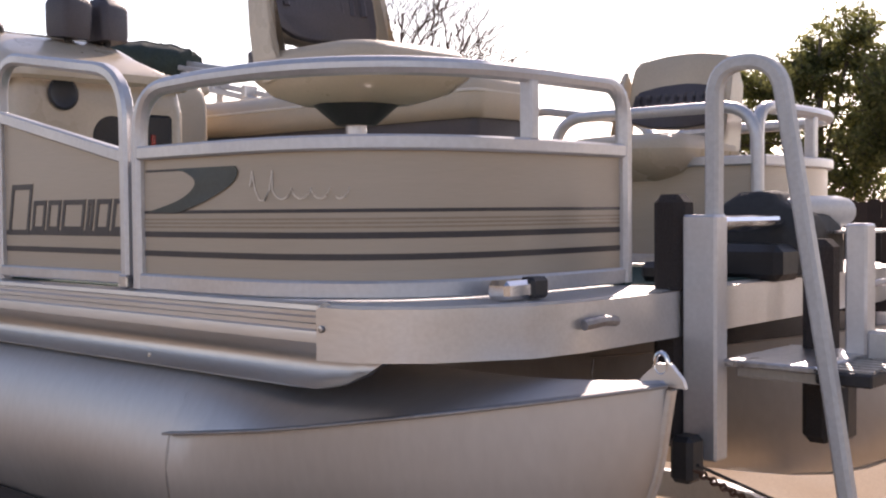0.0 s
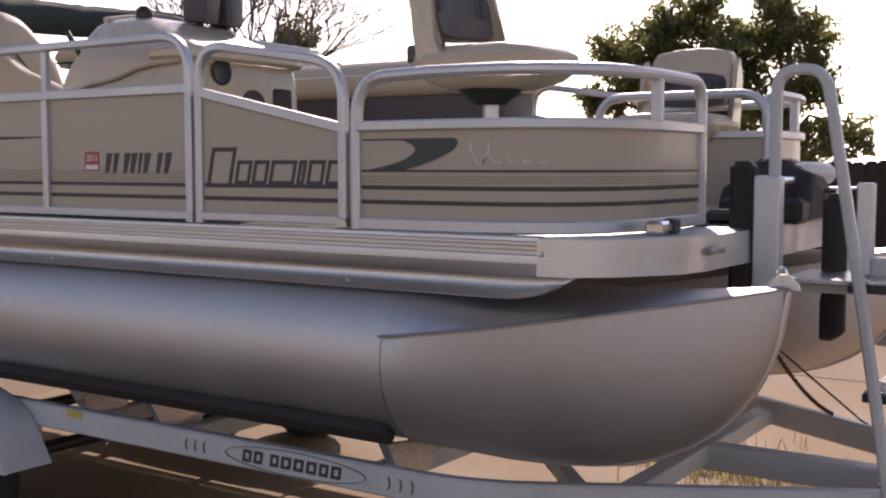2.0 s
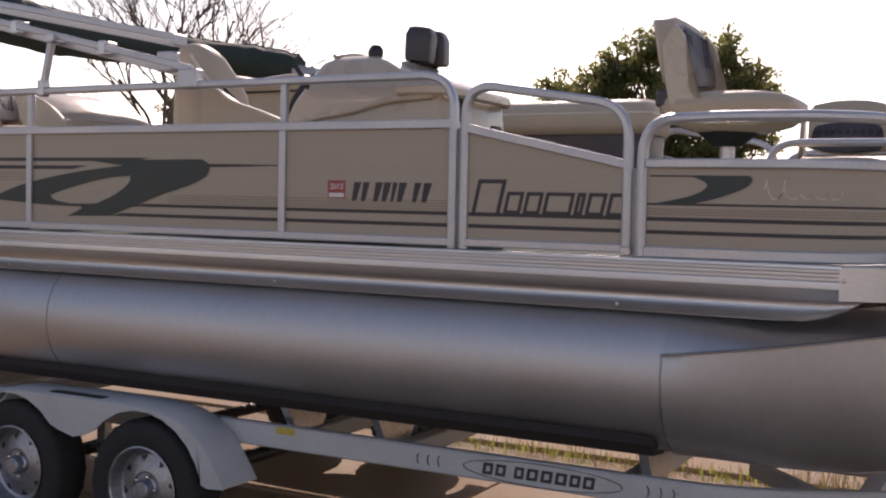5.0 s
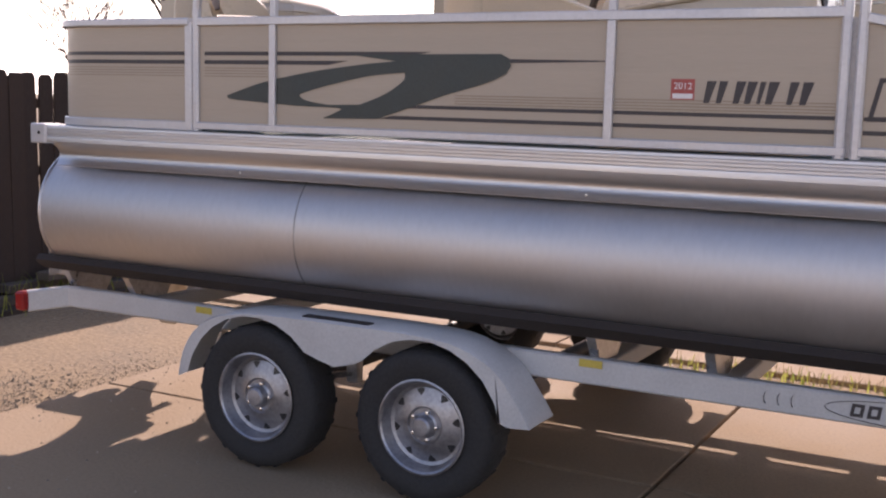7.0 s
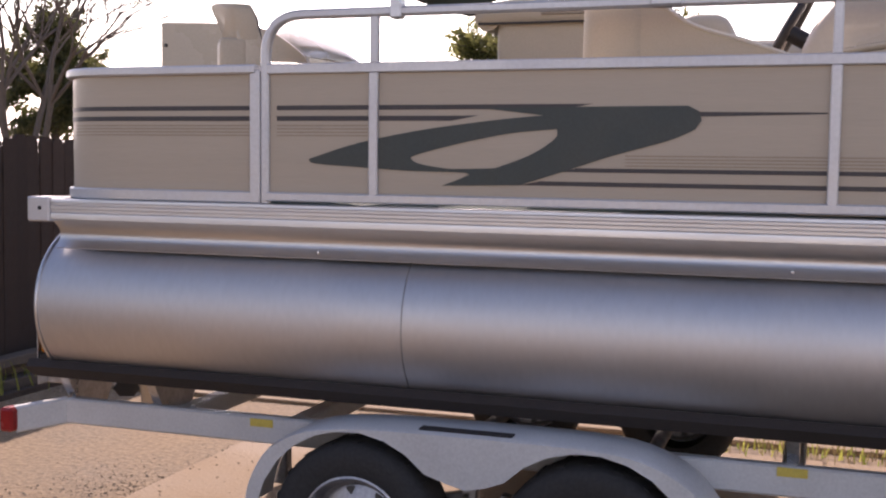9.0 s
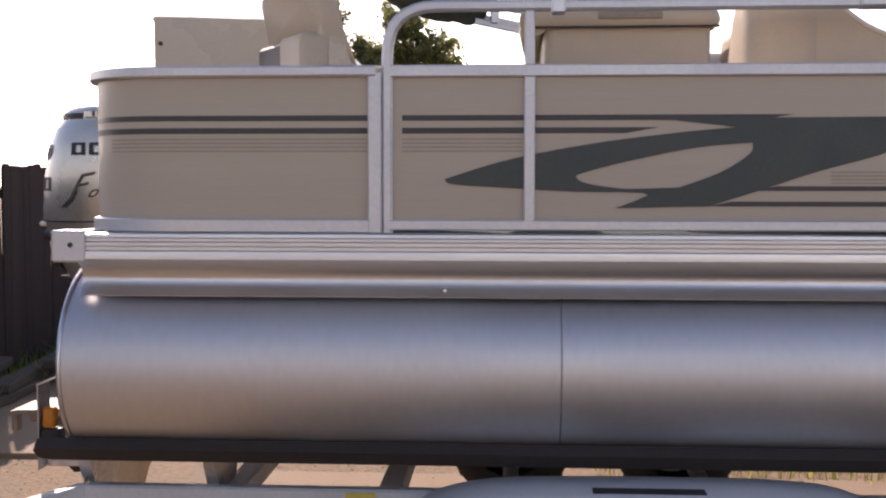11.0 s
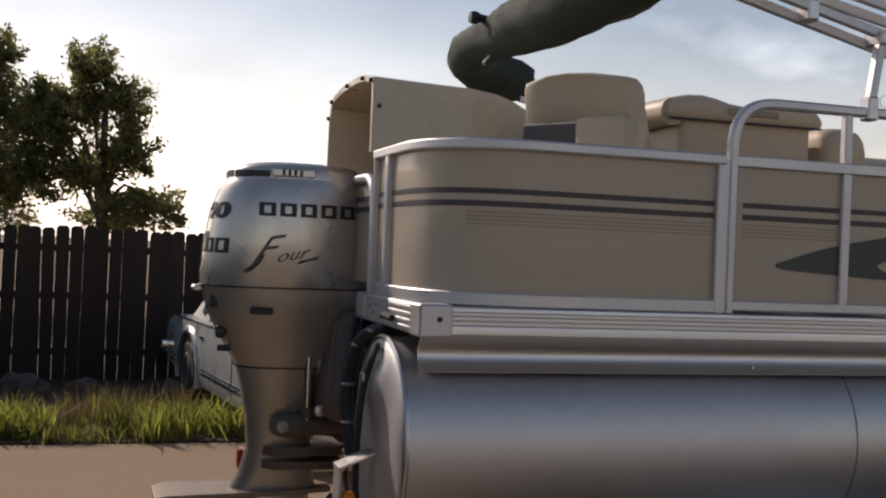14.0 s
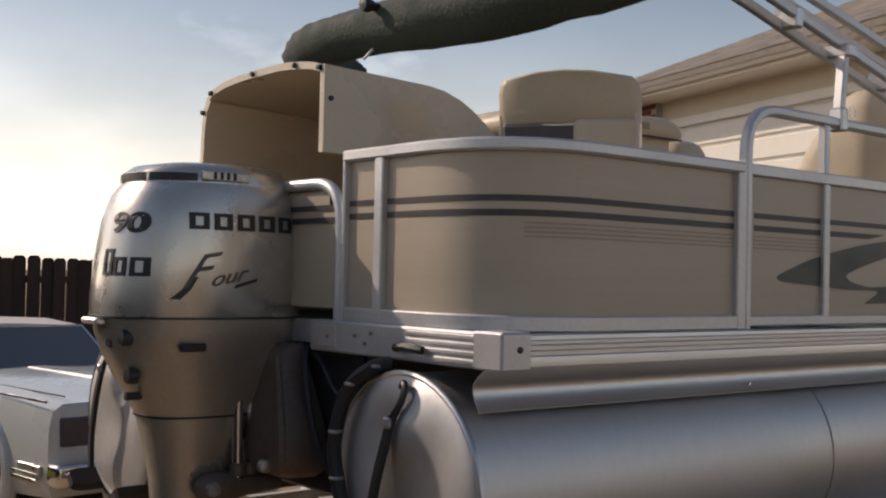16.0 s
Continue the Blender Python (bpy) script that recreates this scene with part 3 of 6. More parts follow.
    sub("bottom_rail", sweep(flat(BOW, 1.530), rect(0.04, 0.034, 0.005), (0, 0, 1)), RAIL, bow)
    top_line = [(4.318, 0, 1.512)] + [tuple(v) for v in fillet([(4.318, 0, 1.75), (4.318, 0, 2.005), (4.6, 0, 2.013)], 0.15, 8)] + [(p[0], p[1], 2.013) for p in BOW[2:-4]]
    end = BOW[-1]
    top_line += [tuple(v) for v in fillet([(end[0], end[1] - 0.16, 2.013), (end[0], end[1] + 0.02, 2.013), (end[0], end[1] + 0.02, 1.512)], 0.14, 8)]
    sub("hand_rail", sweep(top_line, circle(0.021, 10), (0.3, -0.6, 0.2)), RAIL, bow)
    px, py = BOW[22][0], BOW[22][1]
    sub("post", box(px - 0.018, px + 0.018, py - 0.016, py + 0.016, 1.862, 2.0, 0.004), RAIL, bow)
    for z0, z1 in ((1.641, 1.655), (1.594, 1.608), (1.698, 1.706)):
        sub("stripe", strip(BOW, z0, z1, 0.0016, 0.0013), STRIPE, bow)
    for z in (1.664, 1.673, 1.682):
        sub("pinstripe", strip(BOW, z, z + 0.004, 0.0016, 0.0013), FAINT, bow)
    letters = [p for p in BOW if 4.74 < p[0] < 5.02]
    flow = []
    for k in range(41):
        u = k / 40
        q = u * (len(letters) - 1)
        a, b = letters[int(q)], letters[min(int(q) + 1, len(letters) - 1)]
        p = Vector(a).lerp(Vector(b), q - int(q))
        lift = 0.035 * math.sin(u * 34) * (1.0 if u < 0.25 else 0.35) + (0.006 if u < 0.25 else -0.012)
        flow.append((p.x + 0.010 * math.cos(u * 34), p.y - 0.003, 1.752 + lift))
    sub("script_bar", sweep(flow, rect(0.0045, 0.0015, 0.0003), (0.5, 0, 0.8)), PIPING, bow)
    sub("pinstripe", strip(cut(None, 4.345, 4.55), 1.800, 1.806, 0.0016, 0.0013), STRIPE, bow)
    hook = two(smooth_line([(4.36, 1.703, 0), (4.48, 1.728, 0), (4.54, 1.752, 0), (4.555, 1.775, 0), (4.52, 1.795, 0), (4.47, 1.806, 0)], 5)) + two(smooth_line([(4.70, 1.806, 0), (4.712, 1.792, 0), (4.69, 1.765, 0), (4.62, 1.735, 0), (4.54, 1.712, 0), (4.48, 1.700, 0)], 5))
    sub("swoosh_decal", filled(hook, None, lambda a, b, d: (a, (0.006 if a > 4.6 else 0.0) * ((a - 4.6) / 0.11) - 0.0042 + d, b), 0.0013), GREEN_DECAL, bow, "dark green hook decal")
    return dict(mid=mid, gate=gate, bow=bow, stern=st, tube=tube)


near = boat_side(False)
boat_side(True)
corner = [(5.0, -0.012), (5.11, 0.008), (5.22, 0.10), (5.33, 0.28), (5.355, 0.42)]
deck_plan = [(-0.245, -0.012)] + corner + [(x, 2 * YC - y) for x, y in corner[::-1]] + [(-0.245, 2 * YC + 0.012)]
deck = part("deck", slab_of(deck_plan, lambda a, b, d: (a, b, DECK - d), 0.07), RAIL, boat, "aluminium deck with green carpet inside the fence")
inner = [(4.75, 0.05), (4.92, 0.10), (5.04, 0.20), (5.10, 0.34), (5.13, 0.52), (5.13, 0.85), (5.33, 0.90)]
part("carpet", slab_of([(-0.22, 0.05)] + inner + [(x, 2 * YC - y) for x, y in inner[::-1]] + [(-0.22, 2 * YC - 0.05)], lambda a, b, d: (a, b, DECK + 0.004 - d), 0.003), GREENCARPET, deck, "green deck carpet")
for y0, y1 in ((0.07, 0.845), (2 * YC - 0.845, 2 * YC - 0.07)):
    part("transom_beam", box(-0.298, -0.25, y0, y1, 1.418, 1.512, 0.006), RAIL, boat, "aluminium stern beam")
    part("beam_plate", box(-0.303, -0.297, y0 + 0.63 if y0 < 1 else y0 + 0.02, y1 - 0.02 if y0 < 1 else y1 - 0.63, 1.432, 1.498, 0.002), RAIL, boat)
for m in (lambda y: y, lambda y: 2 * YC - y):
    for z in (1.434, 1.455, 1.476, 1.497):
        y0, y1 = sorted((m(0.072), m(0.36)))
        part("beam_rib", box(-0.3025, -0.297, y0, y1, z - 0.006, z + 0.006, 0.002), RAIL, boat)
    for y, z in ((0.60, 1.475), (0.55, 1.455), (0.52, 1.485), (0.74, 1.465)):
        part("bolt", lathe([(0.0065, -0.303), (0.006, -0.307), (0.001, -0.308)], "x", (0, m(y), z), 8), DARKALU, boat)
# the board's black stands for the shade between motor and pontoon
part("transom", box(-0.235, -0.205, 0.66, 2 * YC - 0.66, 0.97, 1.43, 0.01), BLACK, boat, "transom board between the pontoons, black for the shade there")
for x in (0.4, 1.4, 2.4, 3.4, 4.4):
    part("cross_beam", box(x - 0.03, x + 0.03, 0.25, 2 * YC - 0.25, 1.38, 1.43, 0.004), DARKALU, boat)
# pod in the darker metal, so the shade under the deck is coloured in
part("motor_pod", box(-0.26, 0.9, 0.98, 1.40, 1.0, 1.42, 0.03), DARKALU, boat, "aluminium motor pod, its shade put into darker metal")
# stern gate panel behind the motor
SG = [(-0.27, 1.78), (-0.27, 1.25), (-0.27, 0.745)]
sg = part("stern_gate", strip(SG, 1.548, 1.85, 0.0, 0.004), PANEL, boat, "beige stern gate behind the motor")
part("hand_rail", sweep(fillet([(-0.27, 1.80, 1.512), (-0.27, 1.80, 1.93), (-0.27, 0.728, 1.93), (-0.27, 0.728, 1.512)], 0.14, 8), ROUND, (1, 0, 0)), RAIL, sg)
part("top_panel", box(-0.268, -0.264, 0.80, 1.74, 1.85, 1.905), PANEL, sg)
for z0, z1 in ((1.845, 1.862), (1.806, 1.824)):
    part("stripe", box(-0.2745, -0.2725, 0.76, 1.78, z0, z1), STRIPE, sg)

# bow gate, swung open and standing along the deck
BG = [(4.435, 1.60), (4.8, 1.60), (5.165, 1.60)]
bg = part("bow_gate", strip(BG, 1.548, 1.835, 0.0, 0.004), PANEL, boat, "beige bow gate swung open")
part("hand_rail", sweep(fillet([(4.42, 1.60, 1.53), (4.42, 1.60, 2.015), (5.18, 1.60, 2.015), (5.18, 1.60, 1.53)], 0.13, 8), ROUND, (0, 1, 0)), RAIL, bg)
part("middle_rail", box(4.43, 5.17, 1.585, 1.615, 1.832, 1.862, 0.004), RAIL, bg)
part("bottom_rail", box(4.43, 5.17, 1.585, 1.615, 1.522, 1.552, 0.004), RAIL, bg)

# registration bars, year sticker and lettering-shaped bars on the near side
mid, gate = near["mid"], near["gate"]
for x0, w in ((3.065, 0.034), (3.11, 0.03), (3.17, 0.034), (3.21, 0.034), (3.253, 0.02), (3.283, 0.036), (3.355, 0.03), (3.398, 0.036)):
    part("registration_bar", slab_of([(x0, 1.690), (x0 + w * 0.6, 1.690), (x0 + w + 0.012, 1.768), (x0 + 0.012, 1.768)], lambda a, b, d: (a, -0.0003 - d, b), 0.0014), STRIPE, mid)
part("year_sticker", box(2.945, 3.032, -0.0018, -0.0004, 1.700, 1.774), STICKER, mid, "red year sticker")
part("sticker_strip", box(2.952, 3.026, -0.0026, -0.0019, 1.704, 1.722), WHITE, mid)
lettering("2012", 0.034, pose(2.989, -0.0024, 1.748, 90, 0, 0), WHITE, mid, 0.0003)
# maker's mark on the gate as plain slanted shapes
mk = lambda poly: part("mark_shape", slab_of(poly, lambda a, b, d: (a, -0.0003 - d, b), 0.0014), STRIPE, gate)
sl = 0.22


def slant(x0, x1, z0, z1):
    return [(x0 + (z0 - 1.62) * sl, z0), (x1 + (z0 - 1.62) * sl, z0), (x1 + (z1 - 1.62) * sl, z1), (x0 + (z1 - 1.62) * sl, z1)]


def hollow(x0, x1, z0, z1, w):
    for q in (slant(x0, x0 + w, z0, z1), slant(x1 - w, x1, z0, z1), slant(x0 + w, x1 - w, z0, z0 + w), slant(x0 + w, x1 - w, z1 - w, z1)):
        mk(q)


hollow(3.618, 3.740, 1.640, 1.785, 0.016)
x = 3.754
for w in (0.072, 0.070, 0.116, 0.034, 0.072, 0.072):
    hollow(x, x + w, 1.652, 1.738, 0.014)
    x += w + 0.011

# ---- trailer ----
trailer = thing("boat_trailer", (2.0, YC, 0), "white tandem axle boat trailer with carpeted bunks", "trailer")


def trailer_side(mirror):
    put = flipped if mirror else (lambda b: b)

    def sub(name, bm, m, parent, label="", angle=35):
        return part(name, put(bm), m, parent, label, angle)

    rail = sub("side_rail", sweep(fillet([(-0.30, 0.20, 0.607), (4.65, 0.20, 0.607), (6.45, YC - 0.04, 0.607)], 0.2, 6), rect(0.108, 0.055, 0.008), (0, 0, 1)), TRAILER, trailer, "white painted steel rail")
    tail = sub("tail_arm", sweep([(-0.31, 0.2, 0.607), (-0.46, 0.045, 0.585)], rect(0.11, 0.05, 0.008), (0, 0, 1)), TRAILER, trailer)
    sub("tail_lamp", box(-0.50, -0.437, -0.005, 0.07, 0.54, 0.64, 0.01), REDLENS, tail, "red tail lamp")
    for x, z in ((0.62, 0.64), (2.62, 0.645)):
        sub("reflector", box(x - 0.05, x + 0.05, 0.168, 0.1715, z - 0.02, z + 0.012, 0.001), YELLOW, rail, "faded yellow label")
    # bunk board on brackets
    for tilt in (38, -38):
        c, s = math.cos(radians(tilt)), math.sin(radians(tilt))
        off = 0.344
        cy, cz = 0.333 - off * s, 1.066 - off * c
        plank = [(-0.44, -0.025), (-0.43, -0.038), (-0.40, -0.045), (4.34, -0.045), (4.36, -0.03), (4.36, 0.03), (4.34, 0.045), (-0.40, 0.045), (-0.43, 0.038), (-0.44, 0.025)]
        own = slab_of(plank, lambda a, b, d: (a, cy - b * c + (d - 0.019) * s, cz + b * s + (d - 0.019) * c), 0.038)
        bunk = sub("bunk_board", own, CARPET, trailer, "black carpeted bunk board")
    for x in (-0.3, 0.12, 2.62, 3.1, 4.30):
        saddle = [(0.15, 0.762), (0.20, 0.742), (0.333, 0.722), (0.47, 0.742), (0.52, 0.762), (0.42, 0.60), (0.25, 0.60)]
        sub("bracket", slab_of(saddle, lambda a, b, d: (x - 0.02 + d, a, b), 0.04), GALV, bunk)
    # wheels
    for hx in (1.112, 1.972):
        tyre = [(0.200, 0.085), (0.235, 0.100), (0.275, 0.104), (0.308, 0.097), (0.325, 0.074), (0.328, 0.0), (0.325, -0.074), (0.308, -0.097), (0.275, -0.104), (0.235, -0.100), (0.200, -0.085)]
        wheel = sub("wheel", lathe([(r, h) for r, h in tyre], "y", (hx, 0.035, 0.328), 40, None, False), RUBBER, trailer, "black trailer tyre", 50)
        for k in range(40):
            a = 2 * math.pi * k / 40
            own = box(-0.012, 0.012, -0.080, 0.080, 0.3245, 0.3284)
            turned(own, pose(hx, 0.035, 0.328, 0, math.degrees(a), 0))
            if k % 2 == 0:
                sub("tread_block", own, RUBBER, wheel)
        rim = lathe([(0.202, -0.090), (0.206, -0.098), (0.198, -0.101), (0.190, -0.094), (0.180, -0.062), (0.174, -0.046), (0.160, -0.040), (0.150, -0.044), (0.118, -0.052), (0.098, -0.060), (0.082, -0.062), (0.074, -0.054), (0.055, -0.054), (0.046, -0.060), (0.043, -0.096), (0.036, -0.103), (0.001, -0.105)], "y", (hx, 0.035, 0.328), 40, None, False)
        rim = sub("rim", rim, RIM, wheel, "galvanised steel rim with triangular vents", 25)
        for k in range(8):
            a0 = 2 * math.pi * k / 8 + 0.2
            P = lambda r, da: (r * math.cos(a0 + da), r * math.sin(a0 + da))
            depth = lambda a, b: -0.0425 - 0.010 * max(0, (0.150 - math.hypot(a, b)) / 0.032)
            vent = slab_of([P(0.156, -0.12), P(0.158, 0.0), P(0.156, 0.12), P(0.147, 0.11), P(0.128, 0.015), P(0.128, -0.02), P(0.147, -0.11)], lambda a, b, d: (hx + a, 0.033 + depth(a, b) + d, 0.328 + b), 0.006)
            sub("vent", vent, BLACK, rim)
        for k in range(5):
            a = 2 * math.pi * k / 5
            sub("lug_nut", lathe([(0.010, -0.06), (0.009, -0.078), (0.001, -0.08)], "y", (hx + 0.06 * math.cos(a), 0.035, 0.328 + 0.06 * math.sin(a)), 6), CHROME, rim)
    # tandem fender
    out = smooth_line([(0.675, 0.39, 0), (0.70, 0.50, 0), (0.765, 0.61, 0), (0.88, 0.685, 0), (1.05, 0.722, 0), (1.3, 0.733, 0), (1.65, 0.735, 0), (1.95, 0.732, 0), (2.15, 0.708, 0), (2.31, 0.63, 0), (2.41, 0.51, 0), (2.47, 0.42, 0)], 3)
    arch = lambda hx, a0, a1: [(hx + 0.384 * math.cos(radians(a)), 0.316 + 0.384 * math.sin(radians(a))) for a in np.linspace(a0, a1, 10)]
    inner = [(2.375, 0.395)] + [(2.33, 0.41)] + arch(1.968, 14, 138) + [(1.62, 0.548), (1.545, 0.530), (1.47, 0.548)] + arch(1.105, 42, 168) + [(0.705, 0.385)]
    out = [Vector((p[0], p[1] - 0.018, 0)) for p in out]
    side = slab_of([(p[0], p[1]) for p in out] + inner, lambda a, b, d: (a, -0.075 + d, b), 0.005)
    fender = sub("fender", side, TRAILER, trailer, "white steel tandem fender")
    skin = loft([[(p[0], -0.073, p[1]), (p[0], -0.06, p[1] + 0.008), (p[0], 0.16, p[1] + 0.008), (p[0], 0.16, p[1] + 0.003), (p[0], -0.058, p[1] + 0.003)] for p in out], True, True)
    sub("fender_top", skin, TRAILER, fender)
    sub("tread_pad", box(1.36, 1.70, -0.05, 0.0, 0.724, 0.730), CARPET, fender)
    for hx in (1.55,):
        sub("fender_stay", box(hx - 0.02, hx + 0.02, -0.06, 0.17, 0.60, 0.63, 0.004), TRAILER, fender)
    # spring hangers
    for x in (0.70, 1.48, 2.30):
        sub("spring_hanger", box(x - 0.03, x + 0.03, 0.17, 0.22, 0.40, 0.56, 0.005), GALV, trailer)
    for hx in (1.112, 1.972):
        sub("leaf_spring", sweep(smooth_line([(hx - 0.37, 0.195, 0.44), (hx, 0.195, 0.375), (hx + 0.37, 0.195, 0.44)], 5), rect(0.05, 0.024, 0.003), (0, 1, 0)), DARKALU, trailer)
    return rail


rail = trailer_side(False)
trailer_side(True)
for x in (0.16, 0.70, 2.62, 3.15, 4.2):
    part("cross_member", box(x - 0.04, x + 0.04, 0.22, 2 * YC - 0.22, 0.555, 0.63, 0.006), TRAILER, trailer)
for hx in (1.112, 1.972):
    part("axle", sweep([(hx, 0.1, 0.328), (hx, 2 * YC - 0.1, 0.328)], circle(0.035, 12), (0, 0, 1)), BLACK, trailer)
part("centre_beam", box(4.2, 7.3, YC - 0.045, YC + 0.045, 0.535, 0.635, 0.008), TRAILER, trailer)
part("coupler", box(7.28, 7.5, YC - 0.06, YC + 0.06, 0.50, 0.60, 0.02), GALV, trailer)
jack = part("jack_post", lathe([(0.035, 0.12), (0.035, 0.80), (0.02, 0.82)], "z", (6.7, YC - 0.12, 0), 14), GALV, trailer)
part("jack_foot", box(6.62, 6.78, YC - 0.2, YC - 0.04, 0.0, 0.12, 0.01), GALV, jack)
part("strut", sweep([(4.55, 0.92, 0.58), (4.98, 0.42, 0.58)], rect(0.07, 0.05, 0.006), (0, 0, 1)), TRAILER, trailer)
part("cross_member", box(5.02, 5.10, 0.45, 2 * YC - 0.45, 0.56, 0.63, 0.006), TRAILER, trailer)
# maker's oval and marks on the side rail as plain shapes
ov = [Vector((3.872 + 0.345 * math.cos(a), 0.1705, 0.607 + 0.046 * math.sin(a))) for a in (2 * math.pi * i / 32 for i in range(32))]
part("oval_mark", sweep(ov, rect(0.006, 0.002, 0.0004), (0, 1, 0), loop=True), STRIPE, rail)
x = 3.615
for w in (0.052, 0.052, 0.0, 0.048, 0.056, 0.056, 0.056, 0.050, 0.054):
    if w:
        for a0, a1, z0, z1 in ((0.0, 0.24, 0.583, 0.631), (0.62, 0.86, 0.583, 0.631), (0.24, 0.62, 0.583, 0.595), (0.24, 0.62, 0.619, 0.631)):
            lean = lambda k, z: x + w * (k + (z - 0.583) * 2.9)
            part("mark_bar", slab_of([(lean(a0, z0), z0), (lean(a1, z0), z0), (lean(a1, z1), z1), (lean(a0, z1), z1)], lambda a, b, d: (a, 0.1715 - d, b), 0.002), STRIPE, rail)
    x += (w or 0.02) + 0.006
for k, x in enumerate((3.32, 3.37, 3.42, 4.31, 4.36, 4.41)):
    s = 1 if k < 3 else -1
    arc = [Vector((x - s * 0.012 * math.cos(a), 0.1705, 0.607 + 0.024 * math.sin(a))) for a in np.linspace(-1.2, 1.2, 8)]
    part("mark_bar", sweep(arc, rect(0.008, 0.002, 0.0004), (0, 1, 0)), STRIPE, rail)
# winch stand with carpeted bow stops
stand = part("winch_stand", box(5.385, 5.475, 0.80, 0.86, 1.10, 1.685, 0.006), RAIL, trailer, "aluminium winch stand plate")
part("bow_stop", box(5.30, 5.385, 0.795, 0.875, 1.12, 1.735, 0.02), CARPET, stand, "black carpeted bow stop")
stand2 = part("winch_stand", box(5.645, 5.70, 1.13, 1.19, 1.33, 1.66, 0.006), RAIL, trailer)
part("bow_stop", box(5.52, 5.60, 1.15, 1.23, 1.1, 1.62, 0.02), CARPET, stand2)
part("shelf_plate", box(5.47, 5.70, 0.84, 1.21, 1.325, 1.342, 0.004), GALV, stand, "grey steel shelf plate")
part("brace", box(5.45, 5.72, 0.95, 1.0, 1.285, 1.325, 0.004), TRAILER, stand)
winch = part("winch", lathe([(0.066, -0.05), (0.078, -0.045), (0.078, -0.02), (0.045, -0.015), (0.045, 0.05), (0.078, 0.055), (0.078, 0.06), (0.02, 0.065)], "y", (5.864, 1.09, 1.415), 24), TRAILER, trailer, "white winch drum")
for k in range(6):
    a = 2 * math.pi * k / 6
    part("hole", lathe([(0.011, -0.0525), (0.0105, -0.0505)], "y", (5.864 + 0.053 * math.cos(a), 1.09, 1.415 + 0.053 * math.sin(a)), 10), BLACK, winch)
part("winch_arm", box(5.70, 5.87, 1.13, 1.18, 1.28, 1.40, 0.008), TRAILER, winch)
# boarding ladder
lad = part("ladder", sweep(fillet([(5.44, 0.855, 1.33), (5.445, 0.85, 2.04), (5.605, 0.85, 2.04), (5.735, 0.84, 1.30), (5.85, 0.83, 0.60)], 0.09, 8), rect(0.04, 0.036, 0.008), (0, 1, 0)), TRAILER, trailer, "white steel boarding ladder")
part("stringer", sweep([(5.755, 1.27, 1.36), (5.86, 1.27, 0.60)], rect(0.06, 0.045, 0.006), (0, 1, 0)), TRAILER, lad)
for z, x in ((1.33, 5.705), (0.97, 5.76), (0.66, 5.81)):
    step = part("step", box(x - 0.02, x + 0.11, 0.87, 1.26, z - 0.03, z, 0.004), BLACK, lad, "black grated step")
    for k in range(9):
        part("tread_bar", box(x - 0.018, x + 0.105, 0.89 + k * 0.042, 0.905 + k * 0.042, z, z + 0.006), GALV, step)
part("roller_bracket", box(5.40, 5.46, 1.60, 1.68, 1.02, 1.20, 0.01), BLACK, trailer)
part("roller_bracket", box(5.40, 5.46, 0.71, 0.78, 1.06, 1.17, 0.012), BLACK, trailer)
# safety chain and strap from the bow eye
chain = thing("safety_chain", (5.6, 0.5, 1.0), "rusty steel safety chain hanging to the trailer tongue", "chain")
a, b = Vector((5.53, 0.62, 1.12)), Vector((5.40, 1.87, 0.67))
for k in range(44):
    s = k / 44
    p = a.lerp(b, s) + Vector((0, 0, -0.03 * 4 * s * (1 - s)))
    d = (b - a).normalized()
    up = Vector((0, 0, 1)) if k % 2 else d.cross(Vector((0, 0, 1))).normalized()
    ringp = [p + d * 0.019 * math.cos(t) + (up - d * up.dot(d)).normalized() * 0.008 * math.sin(t) for t in (2 * math.pi * i / 12 for i in range(12))]
    part("chain_link", sweep(ringp, circle(0.003, 6), tuple(d.cross(up)), loop=True), RUST, chain)
thing_mesh("winch_strap", sweep([(5.54, 0.60, 1.14), (5.56, 1.70, 0.69), (5.565, 1.76, 0.67)], circle(0.004, 8), (0, 0, 1)), STRAP, (5.6, 0.4, 1.0), "thin black tie strap running to the tongue", "strap")

# ---- outboard motor ----
MY = 1.19
motor = thing("outboard_motor", (-0.5, MY, 0.7), "silver four-stroke outboard motor hung on the stern", "outboard motor")


def egg(x0, x1, half, z, n=32, power=2.6):
    """A rounded plan outline of a housing at one height."""
    cx, rx = (x0 + x1) / 2, (x1 - x0) / 2
    pts = []
    for i in range(n):
        a = 2 * math.pi * i / n
        c, s = math.cos(a), math.sin(a)
        pts.append((cx + rx * math.copysign(abs(c) ** (2 / power), c), MY + half * math.copysign(abs(s) ** (2 / power), s), z))
    return pts


cowl = part("cowling", loft([egg(*r) for r in ((-0.835, -0.175, 0.225, 1.512), (-0.835, -0.175, 0.232, 1.56), (-0.825, -0.178, 0.236, 1.68), (-0.805, -0.185, 0.232, 1.80), (-0.775, -0.20, 0.222, 1.88), (-0.745, -0.22, 0.208, 1.918))], True, True), MOTOR, motor, "silver pearl upper cowling", 45)
part("air_scoop", loft([egg(*r) for r in ((-0.745, -0.225, 0.200, 1.916), (-0.74, -0.23, 0.198, 1.95), (-0.71, -0.25, 0.185, 1.972), (-0.64, -0.31, 0.15, 1.984))], True, True), MOTOR, cowl, "silver top cap", 45)
rear = sorted([p for p in egg(-0.7455, -0.2245, 0.2005, 0.0, 64) if p[0] < -0.60], key=lambda p: -p[1])
part("intake_slot", strip(rear, 1.922, 1.946, 0.001, 0.003), BLACK, cowl)
